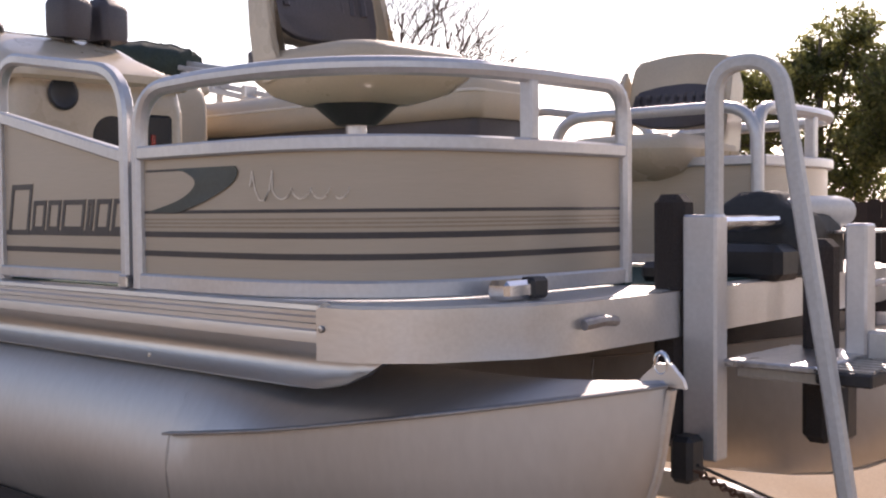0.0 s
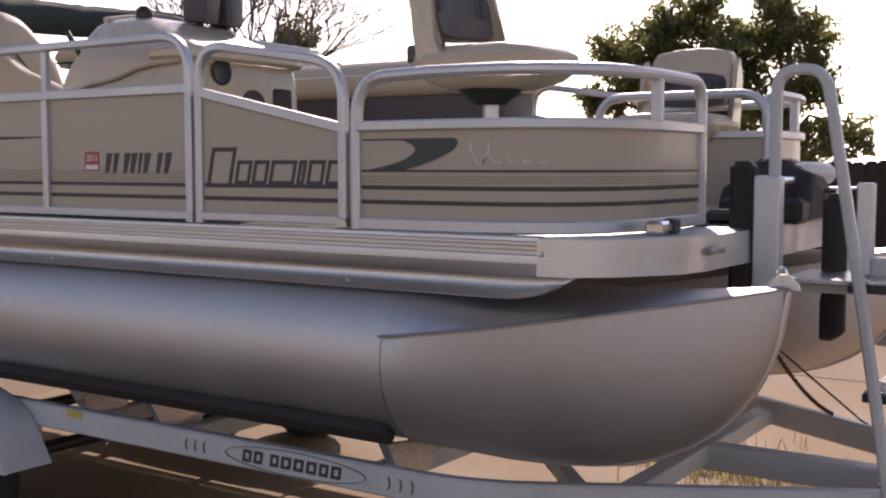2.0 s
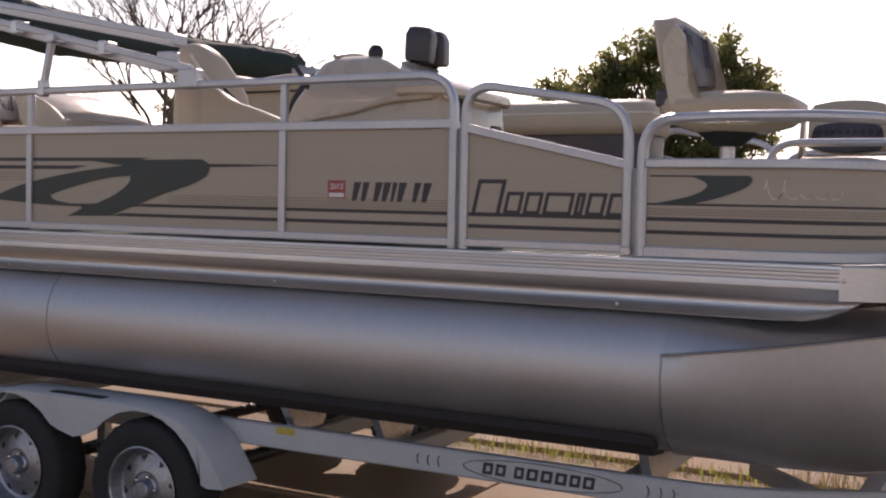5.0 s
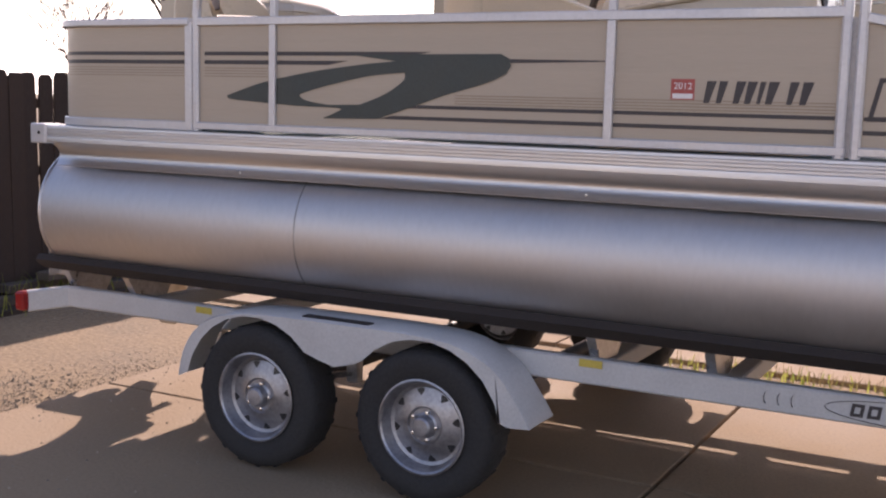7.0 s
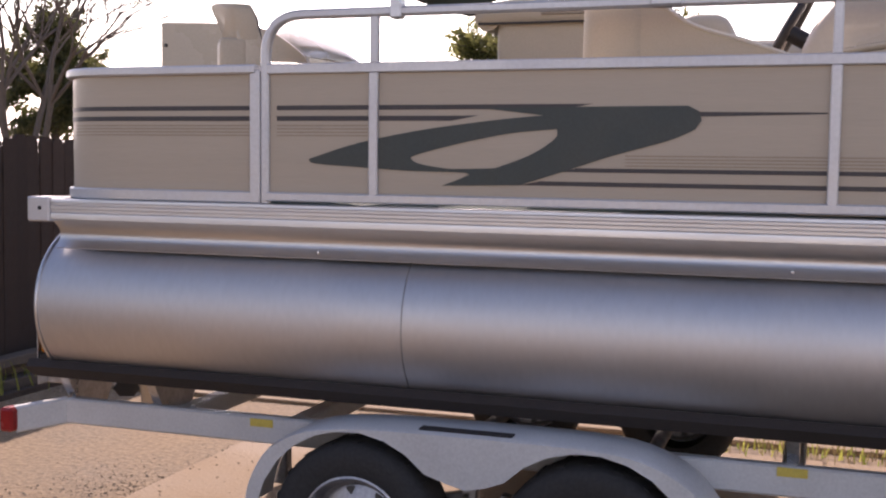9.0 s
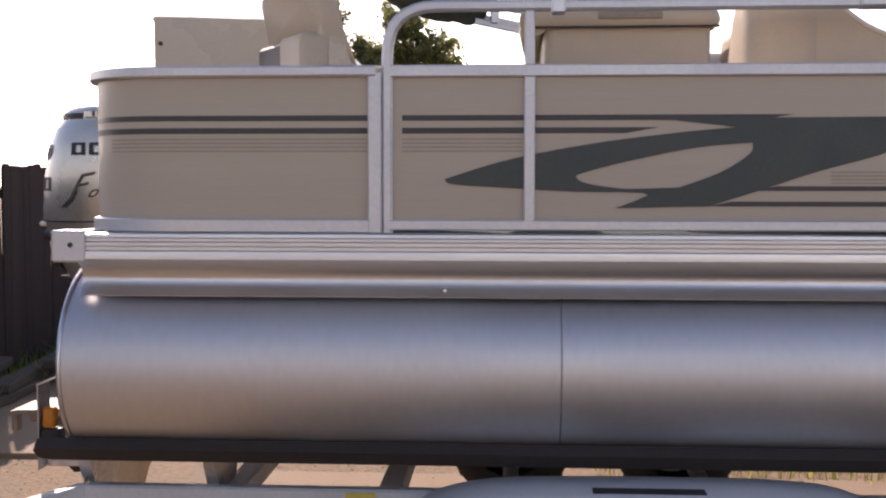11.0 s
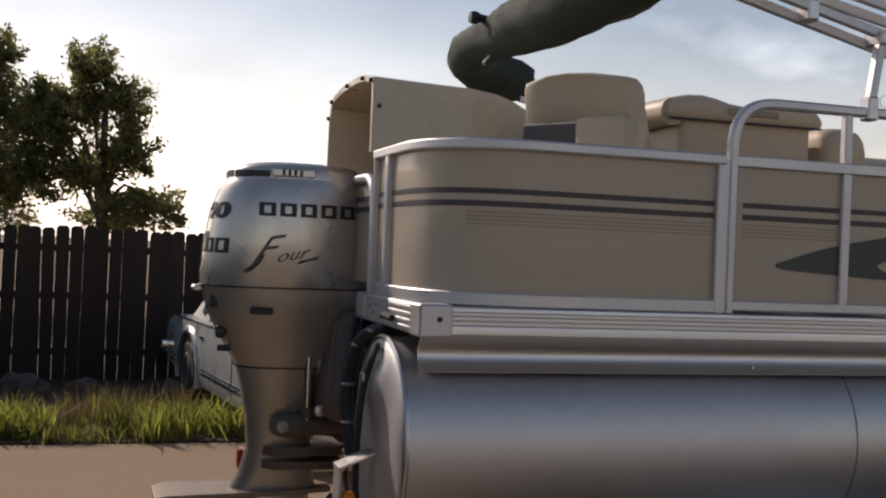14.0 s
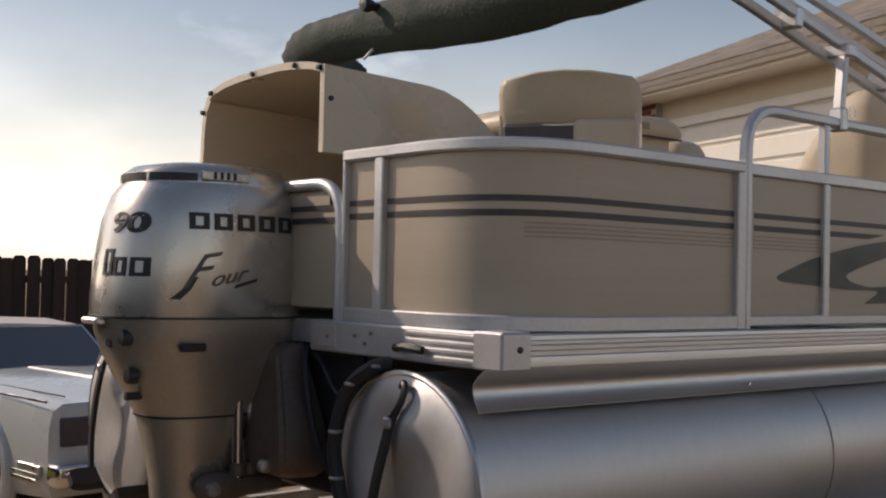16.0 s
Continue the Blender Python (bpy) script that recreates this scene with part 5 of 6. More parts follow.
BACK = ((1.855, 2.12, 0.20, 0.625, DECK + 0.40, 0.10), (1.850, 2.12, 0.20, 0.605, 2.08, 0.10), (1.852, 2.12, 0.20, 0.555, 2.20, 0.10), (1.858, 2.10, 0.205, 0.49, 2.29, 0.09), (1.866, 2.08, 0.212, 0.435, 2.355, 0.08), (1.880, 2.05, 0.225, 0.385, 2.40, 0.06), (1.90, 2.01, 0.25, 0.34, 2.425, 0.04), (1.93, 1.98, 0.27, 0.31, 2.432, 0.018))
shell = part("backrest", loft([rr(x0, x1, y0, y1, z, r, 6) for x0, x1, y0, y1, z, r in BACK], True, True), VINYL, cap, "tall padded backrest", 70)
edge_line = smooth_line([(x0 + r * 0.8, y1 - r * 0.10 + 0.001, z) for x0, x1, y0, y1, z, r in BACK[:-1]], 4)
part("piping", sweep(edge_line, circle(0.007, 6), (1, 0, 0)), STRIPE, shell, "dark edge piping")
wing = slab_of([(2.0, 1.93), (2.0, 2.375), (2.05, 2.305), (2.14, 2.215), (2.25, 2.14), (2.42, 2.085), (2.56, 2.03), (2.58, 1.95), (2.3, 1.90)], lambda a, b, d: (a, 0.212 + d, b), 0.06)
part("side_wing", wing, VINYL, cap, "", 30)
line = smooth_line([(2.0, 0.212, 2.37), (2.05, 0.212, 2.305), (2.14, 0.212, 2.22), (2.25, 0.212, 2.145), (2.42, 0.212, 2.09), (2.57, 0.212, 2.035)], 4)
part("piping", sweep(line, circle(0.008, 6), (0, 1, 0)), PIPING, cap)

# lounge across the middle, with a padded lid
lounge = thing("lounge_seat", (1.6, 1.6, DECK), "beige vinyl lounge with a thick padded top", "bench")
part("base", loft([rr(1.24, 1.925, 1.255, 1.9, DECK, 0.04), rr(1.24, 1.925, 1.255, 1.9, 2.30, 0.04)], True, True), VINYL, lounge, "", 60)
# the lid is high and round at one end, waisted, then rises a little again
rows = []
for x, top, low in ((1.160, 2.345, 2.325), (1.164, 2.365, 2.313), (1.180, 2.387, 2.303), (1.21, 2.404, 2.300), (1.27, 2.416, 2.300), (1.34, 2.420, 2.300), (1.41, 2.410, 2.300), (1.48, 2.392, 2.300), (1.55, 2.384, 2.300), (1.63, 2.388, 2.300), (1.71, 2.398, 2.300), (1.79, 2.404, 2.300), (1.86, 2.404, 2.300), (1.91, 2.396, 2.300), (1.935, 2.382, 2.302), (1.948, 2.362, 2.308), (1.952, 2.342, 2.322)):
    r = min(0.045, (top - low) * 0.48)
    edge = [(1.225, low + 0.3 * r)] + [(1.225 + r - r * math.cos(radians(a)), top - r + r * math.sin(radians(a))) for a in (0, 25, 50, 75, 90)]
    edge += [(1.5, top + 0.004), (1.7, top + 0.003)] + [(1.93 - r + r * math.sin(radians(a)), top - r + r * math.cos(radians(a))) for a in (0, 45, 90)] + [(1.93, low + 0.3 * r), (1.91, low), (1.245, low)]
    rows.append([(x, y, z) for y, z in edge])
lid = part("padded_top", loft(rows, True, True), VINYL, lounge, "padded beige top", 60)
part("piping", sweep([(1.165, 1.224, 2.303), (1.4, 1.222, 2.302), (1.95, 1.224, 2.304)], circle(0.005, 6), (0, 1, 0)), STRIPE, lid, "dark seam piping")
part("handle_strip", box(1.46, 1.72, 1.216, 1.226, 2.334, 2.364, 0.004), FAINT, lounge)
part("arm_roll", sweep(smooth_line([(1.20, 1.255, 2.335), (1.20, 1.5, 2.335), (1.215, 1.9, 2.325), (1.24, 2.36, 2.30)], 5), circle(0.062, 14), (0, 0, 1)), VINYL, lounge, "padded rolled arm", 60)
small = thing("bench_cushion", (2.13, 1.5, DECK), "small rounded beige vinyl seat back", "cushion")
part("base", loft([rr(2.03, 2.285, 1.30, 1.70, DECK, 0.05), rr(2.03, 2.285, 1.30, 1.70, 2.22, 0.06), rr(2.032, 2.28, 1.305, 1.695, 2.275, 0.07), rr(2.045, 2.262, 1.32, 1.68, 2.312, 0.07), rr(2.075, 2.23, 1.35, 1.65, 2.332, 0.06), rr(2.12, 2.19, 1.40, 1.60, 2.337, 0.03)], True, True), VINYL, small, "", 60)

# couch along the far rail
couch = thing("side_couch", (2.9, 2.25, DECK), "long couch along the rail, beige top over dark cushions", "couch")
part("back_roll", loft([rr(1.22, 3.66, 2.06, 2.44, 2.10, 0.06), rr(1.20, 3.68, 2.03, 2.46, 2.15, 0.07), rr(1.20, 3.68, 2.04, 2.45, 2.24, 0.08), rr(1.25, 3.64, 2.10, 2.40, 2.295, 0.08)], True, True), VINYL, couch, "beige padded back roll", 60)
part("dark_cushion", loft([rr(1.24, 3.64, 2.08, 2.44, 1.80, 0.04), rr(1.24, 3.64, 2.08, 2.44, 2.11, 0.04)], True, True), VINYL_DARK, couch, "dark back cushion", 60)
part("seat", loft([rr(1.96, 3.66, 1.94, 2.44, DECK, 0.04), rr(1.96, 3.66, 1.94, 2.44, 1.84, 0.05)], True, True), VINYL, couch, "", 60)
part("piping", sweep(fillet([(1.25, 2.037, 2.215), (3.675, 2.037, 2.215), (3.675, 2.44, 2.215)], 0.06, 4), circle(0.007, 6), (0, 0, 1)), PIPING, couch)

# hollow seat shell standing open towards the motor
shell = thing("stern_seat_shell", (0.1, 1.25, DECK), "hollow beige seat shell standing open towards the motor", "seat shell")
arch = smooth_line([(0.862, 2.305, 0), (0.95, 2.325, 0), (1.10, 2.34, 0), (1.25, 2.34, 0), (1.42, 2.335, 0), (1.55, 2.318, 0), (1.62, 2.29, 0), (1.655, 2.22, 0), (1.665, 2.10, 0), (1.67, 1.9, 0), (1.67, 1.51, 0)], 4)
drop = lambda x: 0.0 if x < 0.15 else 0.16 * ((x - 0.15) / 0.34) ** 2
rings = []
for x in (-0.265, -0.1, 0.05, 0.15, 0.25, 0.34, 0.42, 0.47):
    outer = [(x, p[0] + 0.0, p[1] - (drop(x) if p[1] > 2.0 else 0) - 0.04 * (x + 0.265)) for p in arch]
    inner = [(x, p[0] - (0.022 if p[1] < 2.29 else 0) + 0.0, p[1] - 0.024 - (drop(x) if p[1] > 2.0 else 0) - 0.04 * (x + 0.265)) for p in arch[::-1]]
    rings.append(outer + inner)
part("top_shell", loft(rings, True, True), MOULD, shell, "curved top and far side", 60)
sidep = [(-0.265, 2.03)] + [(x, 2.305 - drop(x) - 0.04 * (x + 0.265)) for x in (-0.265, -0.1, 0.05, 0.15, 0.22, 0.29, 0.35, 0.41, 0.45, 0.475)] + [(0.50, 2.09), (0.51, 2.03)]
part("side_panel", slab_of(sidep, lambda a, b, d: (a, 0.85 + 0.0 * a + d, b), 0.024), MOULD, shell, "flat beige side panel", 30)
part("front_panel", box(0.45, 0.475, 0.86, 1.66, DECK, 2.14, 0.004), MOULD, shell)
part("inner_floor", box(-0.25, 0.46, 0.875, 1.66, 1.9, 1.92), MOULD, shell)
for k in (1, 6, 13, 22, 27):
    p = arch[k]
    part("snap", lathe([(0.001, -0.01), (0.009, -0.008), (0.009, 0.006)], "x", (-0.268, p[0], p[1] - 0.012), 8), BLACK, shell)
part("snap", lathe([(0.001, -0.008), (0.009, -0.006), (0.009, 0.004)], "y", (-0.24, 0.85, 2.2), 8), BLACK, shell)

# ---- folded bimini top ----
bim = thing("folded_bimini", (1.2, YC, 2.2), "folded bimini top in a dark green canvas boot on aluminium arms", "bimini top")
path = smooth_line([(0.66, 0.09, 2.70), (0.56, 0.17, 2.695), (0.50, 0.36, 2.665), (0.485, 0.8, 2.640), (0.485, 1.25, 2.640), (0.49, 1.6, 2.655), (0.51, 1.98, 2.665), (0.57, 2.21, 2.66), (0.66, 2.37, 2.645), (0.76, 2.44, 2.63), (0.87, 2.48, 2.615), (0.98, 2.50, 2.60)], 6)
rings = []
for i, p in enumerate(path):
    t = (path[min(i + 1, len(path) - 1)] - path[max(i - 1, 0)]).normalized()
    u = Vector((0, 0, 1)) - t * t.z
    u.normalize()
    v = t.cross(u)
    s = i / (len(path) - 1)
    r = 0.122 + 0.02 * math.sin(s * 9) - 0.07 * max(0, 1 - i / 9) - 0.035 * max(0, (s - 0.72) / 0.28) - (0.03 if i == len(path) - 1 else 0)
    ring = []
    for k in range(20):
        a = 2 * math.pi * k / 20
        fold = 1 + 0.13 * noise.noise(Vector((k * 0.9, i * 0.22, 3))) + 0.07 * noise.noise(Vector((k * 0.45, i * 0.9, 7))) + (0.06 if (k % 7 == 3) else 0)
        ring.append(p + (u * math.cos(a) * 0.95 + v * math.sin(a) * 1.12) * r * fold)
    rings.append(ring)
boot = part("boot", loft(rings, True, True), CANVAS, bim, "dark green canvas boot", 70)
part("boot_seam", sweep([Vector(r[0]) + Vector((0, 0, 0.003)) for r in rings], circle(0.006, 6), (0, 0, 1)), CANVAS, boot)
part("zip_pull", sweep([(0.44, 1.58, 2.56), (0.42, 1.60, 2.53), (0.44, 1.64, 2.53)], circle(0.006, 6), (1, 0, 0)), ALU, boot)
part("end_knob", lathe([(0.001, 0.15), (0.026, 0.155), (0.03, 0.18), (0.02, 0.20), (0.014, 0.24)], "x", (0.15, 1.47, 2.70), 12), BLACK, bim)
for s in (0, 1):
    fy = (lambda y: y) if not s else (lambda y: 2 * YC - y)
    for x0, z0, x1, z1, y in ((2.18, 2.272, 0.66, 2.615, 0.02), (2.16, 2.240, 0.66, 2.585, 0.075), (2.06, 2.425, 0.64, 2.70, 0.025), (2.05, 2.398, 0.64, 2.67, 0.085)):
        far_end = (x1, z1) if not s else (0.92, z0 + (x0 - 0.92) / (x0 - x1) * (z1 - z0) - 0.02)
        part("arm", sweep([(x0, fy(y), z0), (far_end[0], fy(y), far_end[1])], rect(0.026, 0.032, 0.004), (0, 1, 0)), RAIL, bim)
    part("hinge", box(2.045, 2.075, fy(0.055) - 0.05, fy(0.055) + 0.05, 2.385, 2.44, 0.006), RAIL, bim)
    part("rail_mount", box(2.13, 2.24, fy(0.0) - 0.03, fy(0.0) + 0.03, 2.18, 2.27, 0.008), RAIL, bim)
    part("elbow", box(1.96, 2.06, fy(0.045) - 0.03, fy(0.045) + 0.03, 2.27, 2.36, 0.008), RAIL, bim)
    strut = part("strut", sweep([(1.245, fy(0.0), 2.21), (1.295, fy(0.012), 2.47)], rect(0.034, 0.03, 0.004), (0, 1, 0)), RAIL, bim, "upright aluminium strut")
    part("clamp", box(1.225, 1.268, fy(0.0) - 0.026, fy(0.0) + 0.026, 2.17, 2.25, 0.006), ALU, strut)
    part("pin_ring", sweep([Vector((1.285 + 0.02 * math.cos(t), fy(-0.03), 2.235 + 0.02 * math.sin(t))) for t in (2 * math.pi * i / 12 for i in range(12))], circle(0.002, 5), (0, 1, 0), loop=True), CHROME, strut)
    part("crossbolt", box(1.27, 1.325, fy(0.03) - 0.05, fy(0.03) + 0.05, 2.43, 2.475, 0.006), ALU, strut)
    for x in (1.02, 1.62):
        z = 2.245 + (2.18 - x) / 1.46 * 0.32
        part("sleeve", box(x - 0.022, x + 0.022, fy(0.05) - 0.045, fy(0.05) + 0.045, z - 0.01, z + 0.06, 0.006), ALU, bim)

# ---- small things on the bow ----
lamp = thing("bow_light", (5.27, 0.30, DECK), "small chrome navigation lamp on the bow deck", "lamp")
part("lamp_body", box(5.225, 5.285, 0.26, 0.36, 1.508, 1.55, 0.010), CHROME, lamp)
part("lens", box(5.25, 5.292, 0.34, 0.40, 1.508, 1.555, 0.008), BLACK, lamp)
troll = thing("trolling_motor", (5.25, 1.45, DECK), "folded black trolling motor lying on the bow deck", "trolling motor")
part("mount", box(5.1, 5.42, 1.25, 1.40, 1.50, 1.60, 0.02), BLACK, troll)
own = loft([rr(5.06, 5.42, 1.34, 1.72, 1.512, 0.03), rr(5.07, 5.42, 1.35, 1.71, 1.63, 0.04), rr(5.14, 5.41, 1.38, 1.64, 1.68, 0.03), rr(5.16, 5.36, 1.40, 1.58, 1.71, 0.03), rr(5.20, 5.31, 1.43, 1.54, 1.745, 0.03)], True, True)
bmesh.ops.subdivide_edges(own, edges=own.edges[:], cuts=2, use_grid_fill=True)
for v in own.verts:
    v.co += Vector((0.02, 0.02, 0.015)) * noise.noise(v.co * 11)
part("cover", own, STRAP, troll, "slumped black cover", 60)
part("head", sweep([(5.33, 1.48, 1.68), (5.34, 1.54, 1.69), (5.36, 1.76, 1.69), (5.36, 1.80, 1.685)], circle(0.045, 14), (0, 0, 1)), TRAILER, troll, "pale grey rounded head")
part("plate", box(5.28, 5.50, 1.56, 1.95, 1.625, 1.632), GALV, troll)
part("shaft", sweep([(5.36, 0.9, 1.66), (5.36, 1.45, 1.66)], circle(0.02, 10), (0, 0, 1)), CHROME, troll)
part("pedal", box(5.15, 5.3, 0.98, 1.12, 1.507, 1.56, 0.015), BLACK, troll)

# hose, strap, hook and lamp at the stern
hose = thing("drain_hose", (-0.36, 0.62, 0.8), "black corrugated hose hanging behind the pontoon", "hose")
line = smooth_line([(-0.29, 0.43, 1.405), (-0.335, 0.47, 1.39), (-0.365, 0.54, 1.32), (-0.38, 0.575, 1.17), (-0.375, 0.555, 1.05), (-0.365, 0.525, 0.95)], 8)
part("hose_body", sweep(line, circle(0.021, 10), (1, 0, 0)), BLACK, hose)
part("wire", sweep(smooth_line([(-0.365, 0.53, 0.96), (-0.375, 0.56, 0.90), (-0.37, 0.53, 0.82), (-0.38, 0.50, 0.76)], 6), circle(0.006, 6), (1, 0, 0)), BLACK, hose)
for p in line[6::8]:
    part("hose_ring", lathe([(0.022, -0.005), (0.0245, 0), (0.022, 0.005)], "z", p, 12), DARKALU, hose)
tie = thing("tie_down_strap", (-0.38, 0.33, 1.1), "black tie-down strap with a hook on the pontoon cap", "strap")
part("webbing", sweep(smooth_line([(-0.375, 0.315, 1.275), (-0.385, 0.33, 1.20), (-0.385, 0.365, 1.10), (-0.38, 0.40, 0.98), (-0.375, 0.41, 0.86)], 5), rect(0.032, 0.018, 0.005), (0, 1, 0)), STRAP, tie)
part("hook", sweep(smooth_line([(-0.372, 0.318, 1.27), (-0.368, 0.292, 1.31), (-0.358, 0.285, 1.345), (-0.350, 0.297, 1.365), (-0.347, 0.312, 1.352)], 5), circle(0.010, 8), (1, 0, 0)), BLACK, tie)
part("buckle", box(-0.395, -0.372, 0.305, 0.335, 1.245, 1.275, 0.005), GALV, tie)
tie2 = copy_thing(tie, pose(-0.40, 2.20, 1.1))
tagged(tie2, "black tie-down strap hanging over the far pontoon cap")
marker = thing("side_marker", (-0.42, 0.27, 0.76), "amber marker lamp on an aluminium bracket", "lamp")
part("bracket", box(-0.475, -0.468, 0.205, 0.30, 0.70, 0.985, 0.002), GALV, marker)
part("bracket", loft([[(x, 0.205, z), (x, 0.30, z), (x, 0.30, z + 0.007), (x, 0.205, z + 0.007)] for x, z in ((-0.476, 0.984), (-0.365, 1.03))], True, True), GALV, marker)
part("bracket", box(-0.468, -0.30, 0.262, 0.30, 0.70, 0.738, 0.004), GALV, marker)
part("lens", box(-0.462, -0.42, 0.215, 0.255, 0.84, 0.91, 0.006), AMBER, marker)
part("lamp_base", box(-0.467, -0.40, 0.212, 0.262, 0.765, 0.838, 0.005), BLACK, marker)

# ---- yard: fences ----


def picket_mesh(w, h, t):
    bm = slab_of([(-w / 2, 0), (w / 2, 0), (w / 2, h - 0.035), (w / 2 - 0.03, h), (-w / 2 + 0.03, h), (-w / 2, h - 0.035)], lambda a, b, d: (a, d, b), t)
    bmesh.ops.recalc_face_normals(bm, faces=bm.faces)
    me = bpy.data.meshes.new("picket")
    bm.to_mesh(me)
    bm.free()
    me.materials.append(FENCEWOOD)
    return me


PICKETS = [picket_mesh(w, h, 0.02) for w, h in ((0.144, 1.80), (0.140, 1.79), (0.146, 1.815))]


def fence(name, a, b, label, lift=0.0):
    a, b = Vector((*a, lift)), Vector((*b, lift))
    d = b - a
    yaw = math.degrees(math.atan2(d.y, d.x))
    f = thing(name, a, label, "fence", kind="structure")
    turn = pose(0, 0, 0, 0, 0, yaw)
    for z in (0.35, 1.0, 1.55):
        part("stringer", turned(box(0, d.length, 0.025, 0.065, z - 0.04, z + 0.04, 0.0), Matrix.Translation(a) @ turn), FENCEWOOD, f)
    n = int(d.length / 0.1465)
    for k in range(0, int(d.length / 2.4) + 1):
        part("post", turned(box(k * 2.4 - 0.045, k * 2.4 + 0.045, 0.065, 0.155, 0, 1.7, 0.004), Matrix.Translation(a) @ turn), FENCEWOOD, f)
    for k in range(n):
        ob = new("picket", random.choice(PICKETS))
        ob.parent = f
        ob.matrix_basis = turn @ pose(0.075 + k * 0.1465, 0.0, random.uniform(-0.008, 0.008), random.uniform(-0.6, 0.6), random.uniform(-0.7, 0.7), 0)
    return f


fence("fence_west", (-3.0, -3.2), (-3.25, 10.4), "dark stained dog-ear board fence beside the driveway", 0.03)
fence("fence_north", (-3.25, 10.4), (14.0, 10.87), "dark stained dog-ear board fence behind the parked car", -0.03)

# ---- driveway slabs ----
xs = [-0.55, 2.75, 6.2, 9.6, 13.0]
ys = [-9.0, -5.4, -2.35, 0.68, 2.92]
for i in range(len(xs) - 1):
    for j in range(len(ys) - 1):
        part("slab", box(xs[i] + 0.009, xs[i + 1] - 0.009, ys[j] + 0.009, ys[j + 1] - 0.009, -0.12, 0.0, 0.006), SLAB, drive)
for x0, x1, y0, y1 in ((-2.9, 1.2, 3.25, 6.25), (1.218, 5.6, 3.25, 6.25), (1.22, 5.6, 6.27, 10.1), (5.62, 9.5, 3.25, 6.25)):
    part("slab", box(x0, x1, y0, y1, -0.12, -0.006, 0.006), SLAB, drive)


# ---- weeds, grass, pebbles ----
def blades(count, place, height, width, lean=0.5):
    verts, faces = [], []
    for _ in range(count):
        x, y = place()
        h = height * random.uniform(0.4, 1.2)
        a, b = random.uniform(0, 2 * math.pi), random.uniform(0, 2 * math.pi)
        w = width * random.uniform(0.6, 1.4)
        dx, dy = math.cos(a) * w, math.sin(a) * w
        lx, ly = math.cos(b) * h * lean * random.random(), math.sin(b) * h * lean * random.random()
        i = len(verts)
        verts += [(x - dx, y - dy, -0.02), (x + dx, y + dy, -0.02), (x + dx * 0.7 + lx * 0.4, y + dy * 0.7 + ly * 0.4, h * 0.6), (x - dx * 0.7 + lx * 0.4, y - dy * 0.7 + ly * 0.4, h * 0.6), (x + lx, y + ly, h)]
        faces += [(i, i + 1, i + 2, i + 3), (i + 3, i + 2, i + 4)]
    return verts, faces


def stuff(name, data, material, label, category):
    me = bpy.data.meshes.new(name)
    me.from_pydata(data[0], [], data[1])
    me.materials.append(material)
    return tagged(new(name, me), label, category, kind="stuff")


def patch(cx, cy, sx, sy):
    def f():
        while True:
            x, y = random.uniform(-1, 1), random.uniform(-1, 1)
            if x * x + y * y < 1 and noise.noise(Vector((cx + x * sx, cy + y * sy, 0)) * 1.9) > 0.02 + random.uniform(-0.15, 0.30):
                return cx + x * sx, cy + y * sy
    return f


thing_mesh("soil_bed", box(-3.2, 0.95, 6.29, 10.36, -0.05, 0.004, 0.0), SOIL, (-1.8, 8.3, 0), "dark bare soil along the foot of the fence", "soil", kind="structure")


def tufts(count, x0, x1, y0, y1, r):
    """Places gathered in loose clumps over a stretch of ground."""
    seats = [(random.uniform(x0, x1), random.uniform(y0, y1), r * random.uniform(0.5, 1.3)) for _ in range(count)]

    def f():
        x, y, k = random.choice(seats)
        return x + random.gauss(0, k), y + random.gauss(0, k)
    return f


stuff("grass_strip", blades(2400, patch(-1.2, 7.0, 1.8, 0.75), 0.12, 0.006, 0.9), GRASS, "bright green unmown grass in front of the fence", "grass")
stuff("weed_tufts", blades(1500, tufts(24, -2.8, 0.45, 6.42, 7.1, 0.085), 0.30, 0.010, 1.1), GRASS, "tall arching green weeds standing out of the grass", "weeds")
stuff("dry_grass", blades(2400, patch(-1.0, 7.1, 2.0, 0.9), 0.14, 0.005, 0.9), DRYGRASS, "dry brown weeds among the grass", "weeds")
stuff("dry_tufts", blades(900, tufts(10, -2.2, 0.60, 6.5, 7.4, 0.10), 0.36, 0.005, 0.7), DRYGRASS, "tall brown weed stalks among the grass", "weeds")
joint = lambda: (random.uniform(1.6, 6.6), 3.08 + random.gauss(0, 0.11))
stuff("joint_weeds", blades(380, joint, 0.055, 0.005, 0.9), GRASS, "low weeds growing in the gap between the slabs", "weeds")
stuff("joint_dry_weeds", blades(600, joint, 0.085, 0.003, 0.9), DRYGRASS, "dry weed stalks in the gap between the slabs", "weeds")
nose = lambda: (4.55 + random.gauss(0, 0.22), 3.05 + random.gauss(0, 0.33))
stuff("bow_weeds", blades(260, nose, 0.11, 0.004, 0.8), DRYGRASS, "tufts of dry grass beside the slab under the bow", "grass")
stuff("fence_weeds", blades(900, lambda: (-2.85 + random.gauss(0, 0.12) - (yv := random.uniform(1.5, 9.8)) * 0.018, yv), 0.22, 0.006, 0.9), GRASS, "green weeds along the foot of the fence", "weeds")

verts, faces = [], []
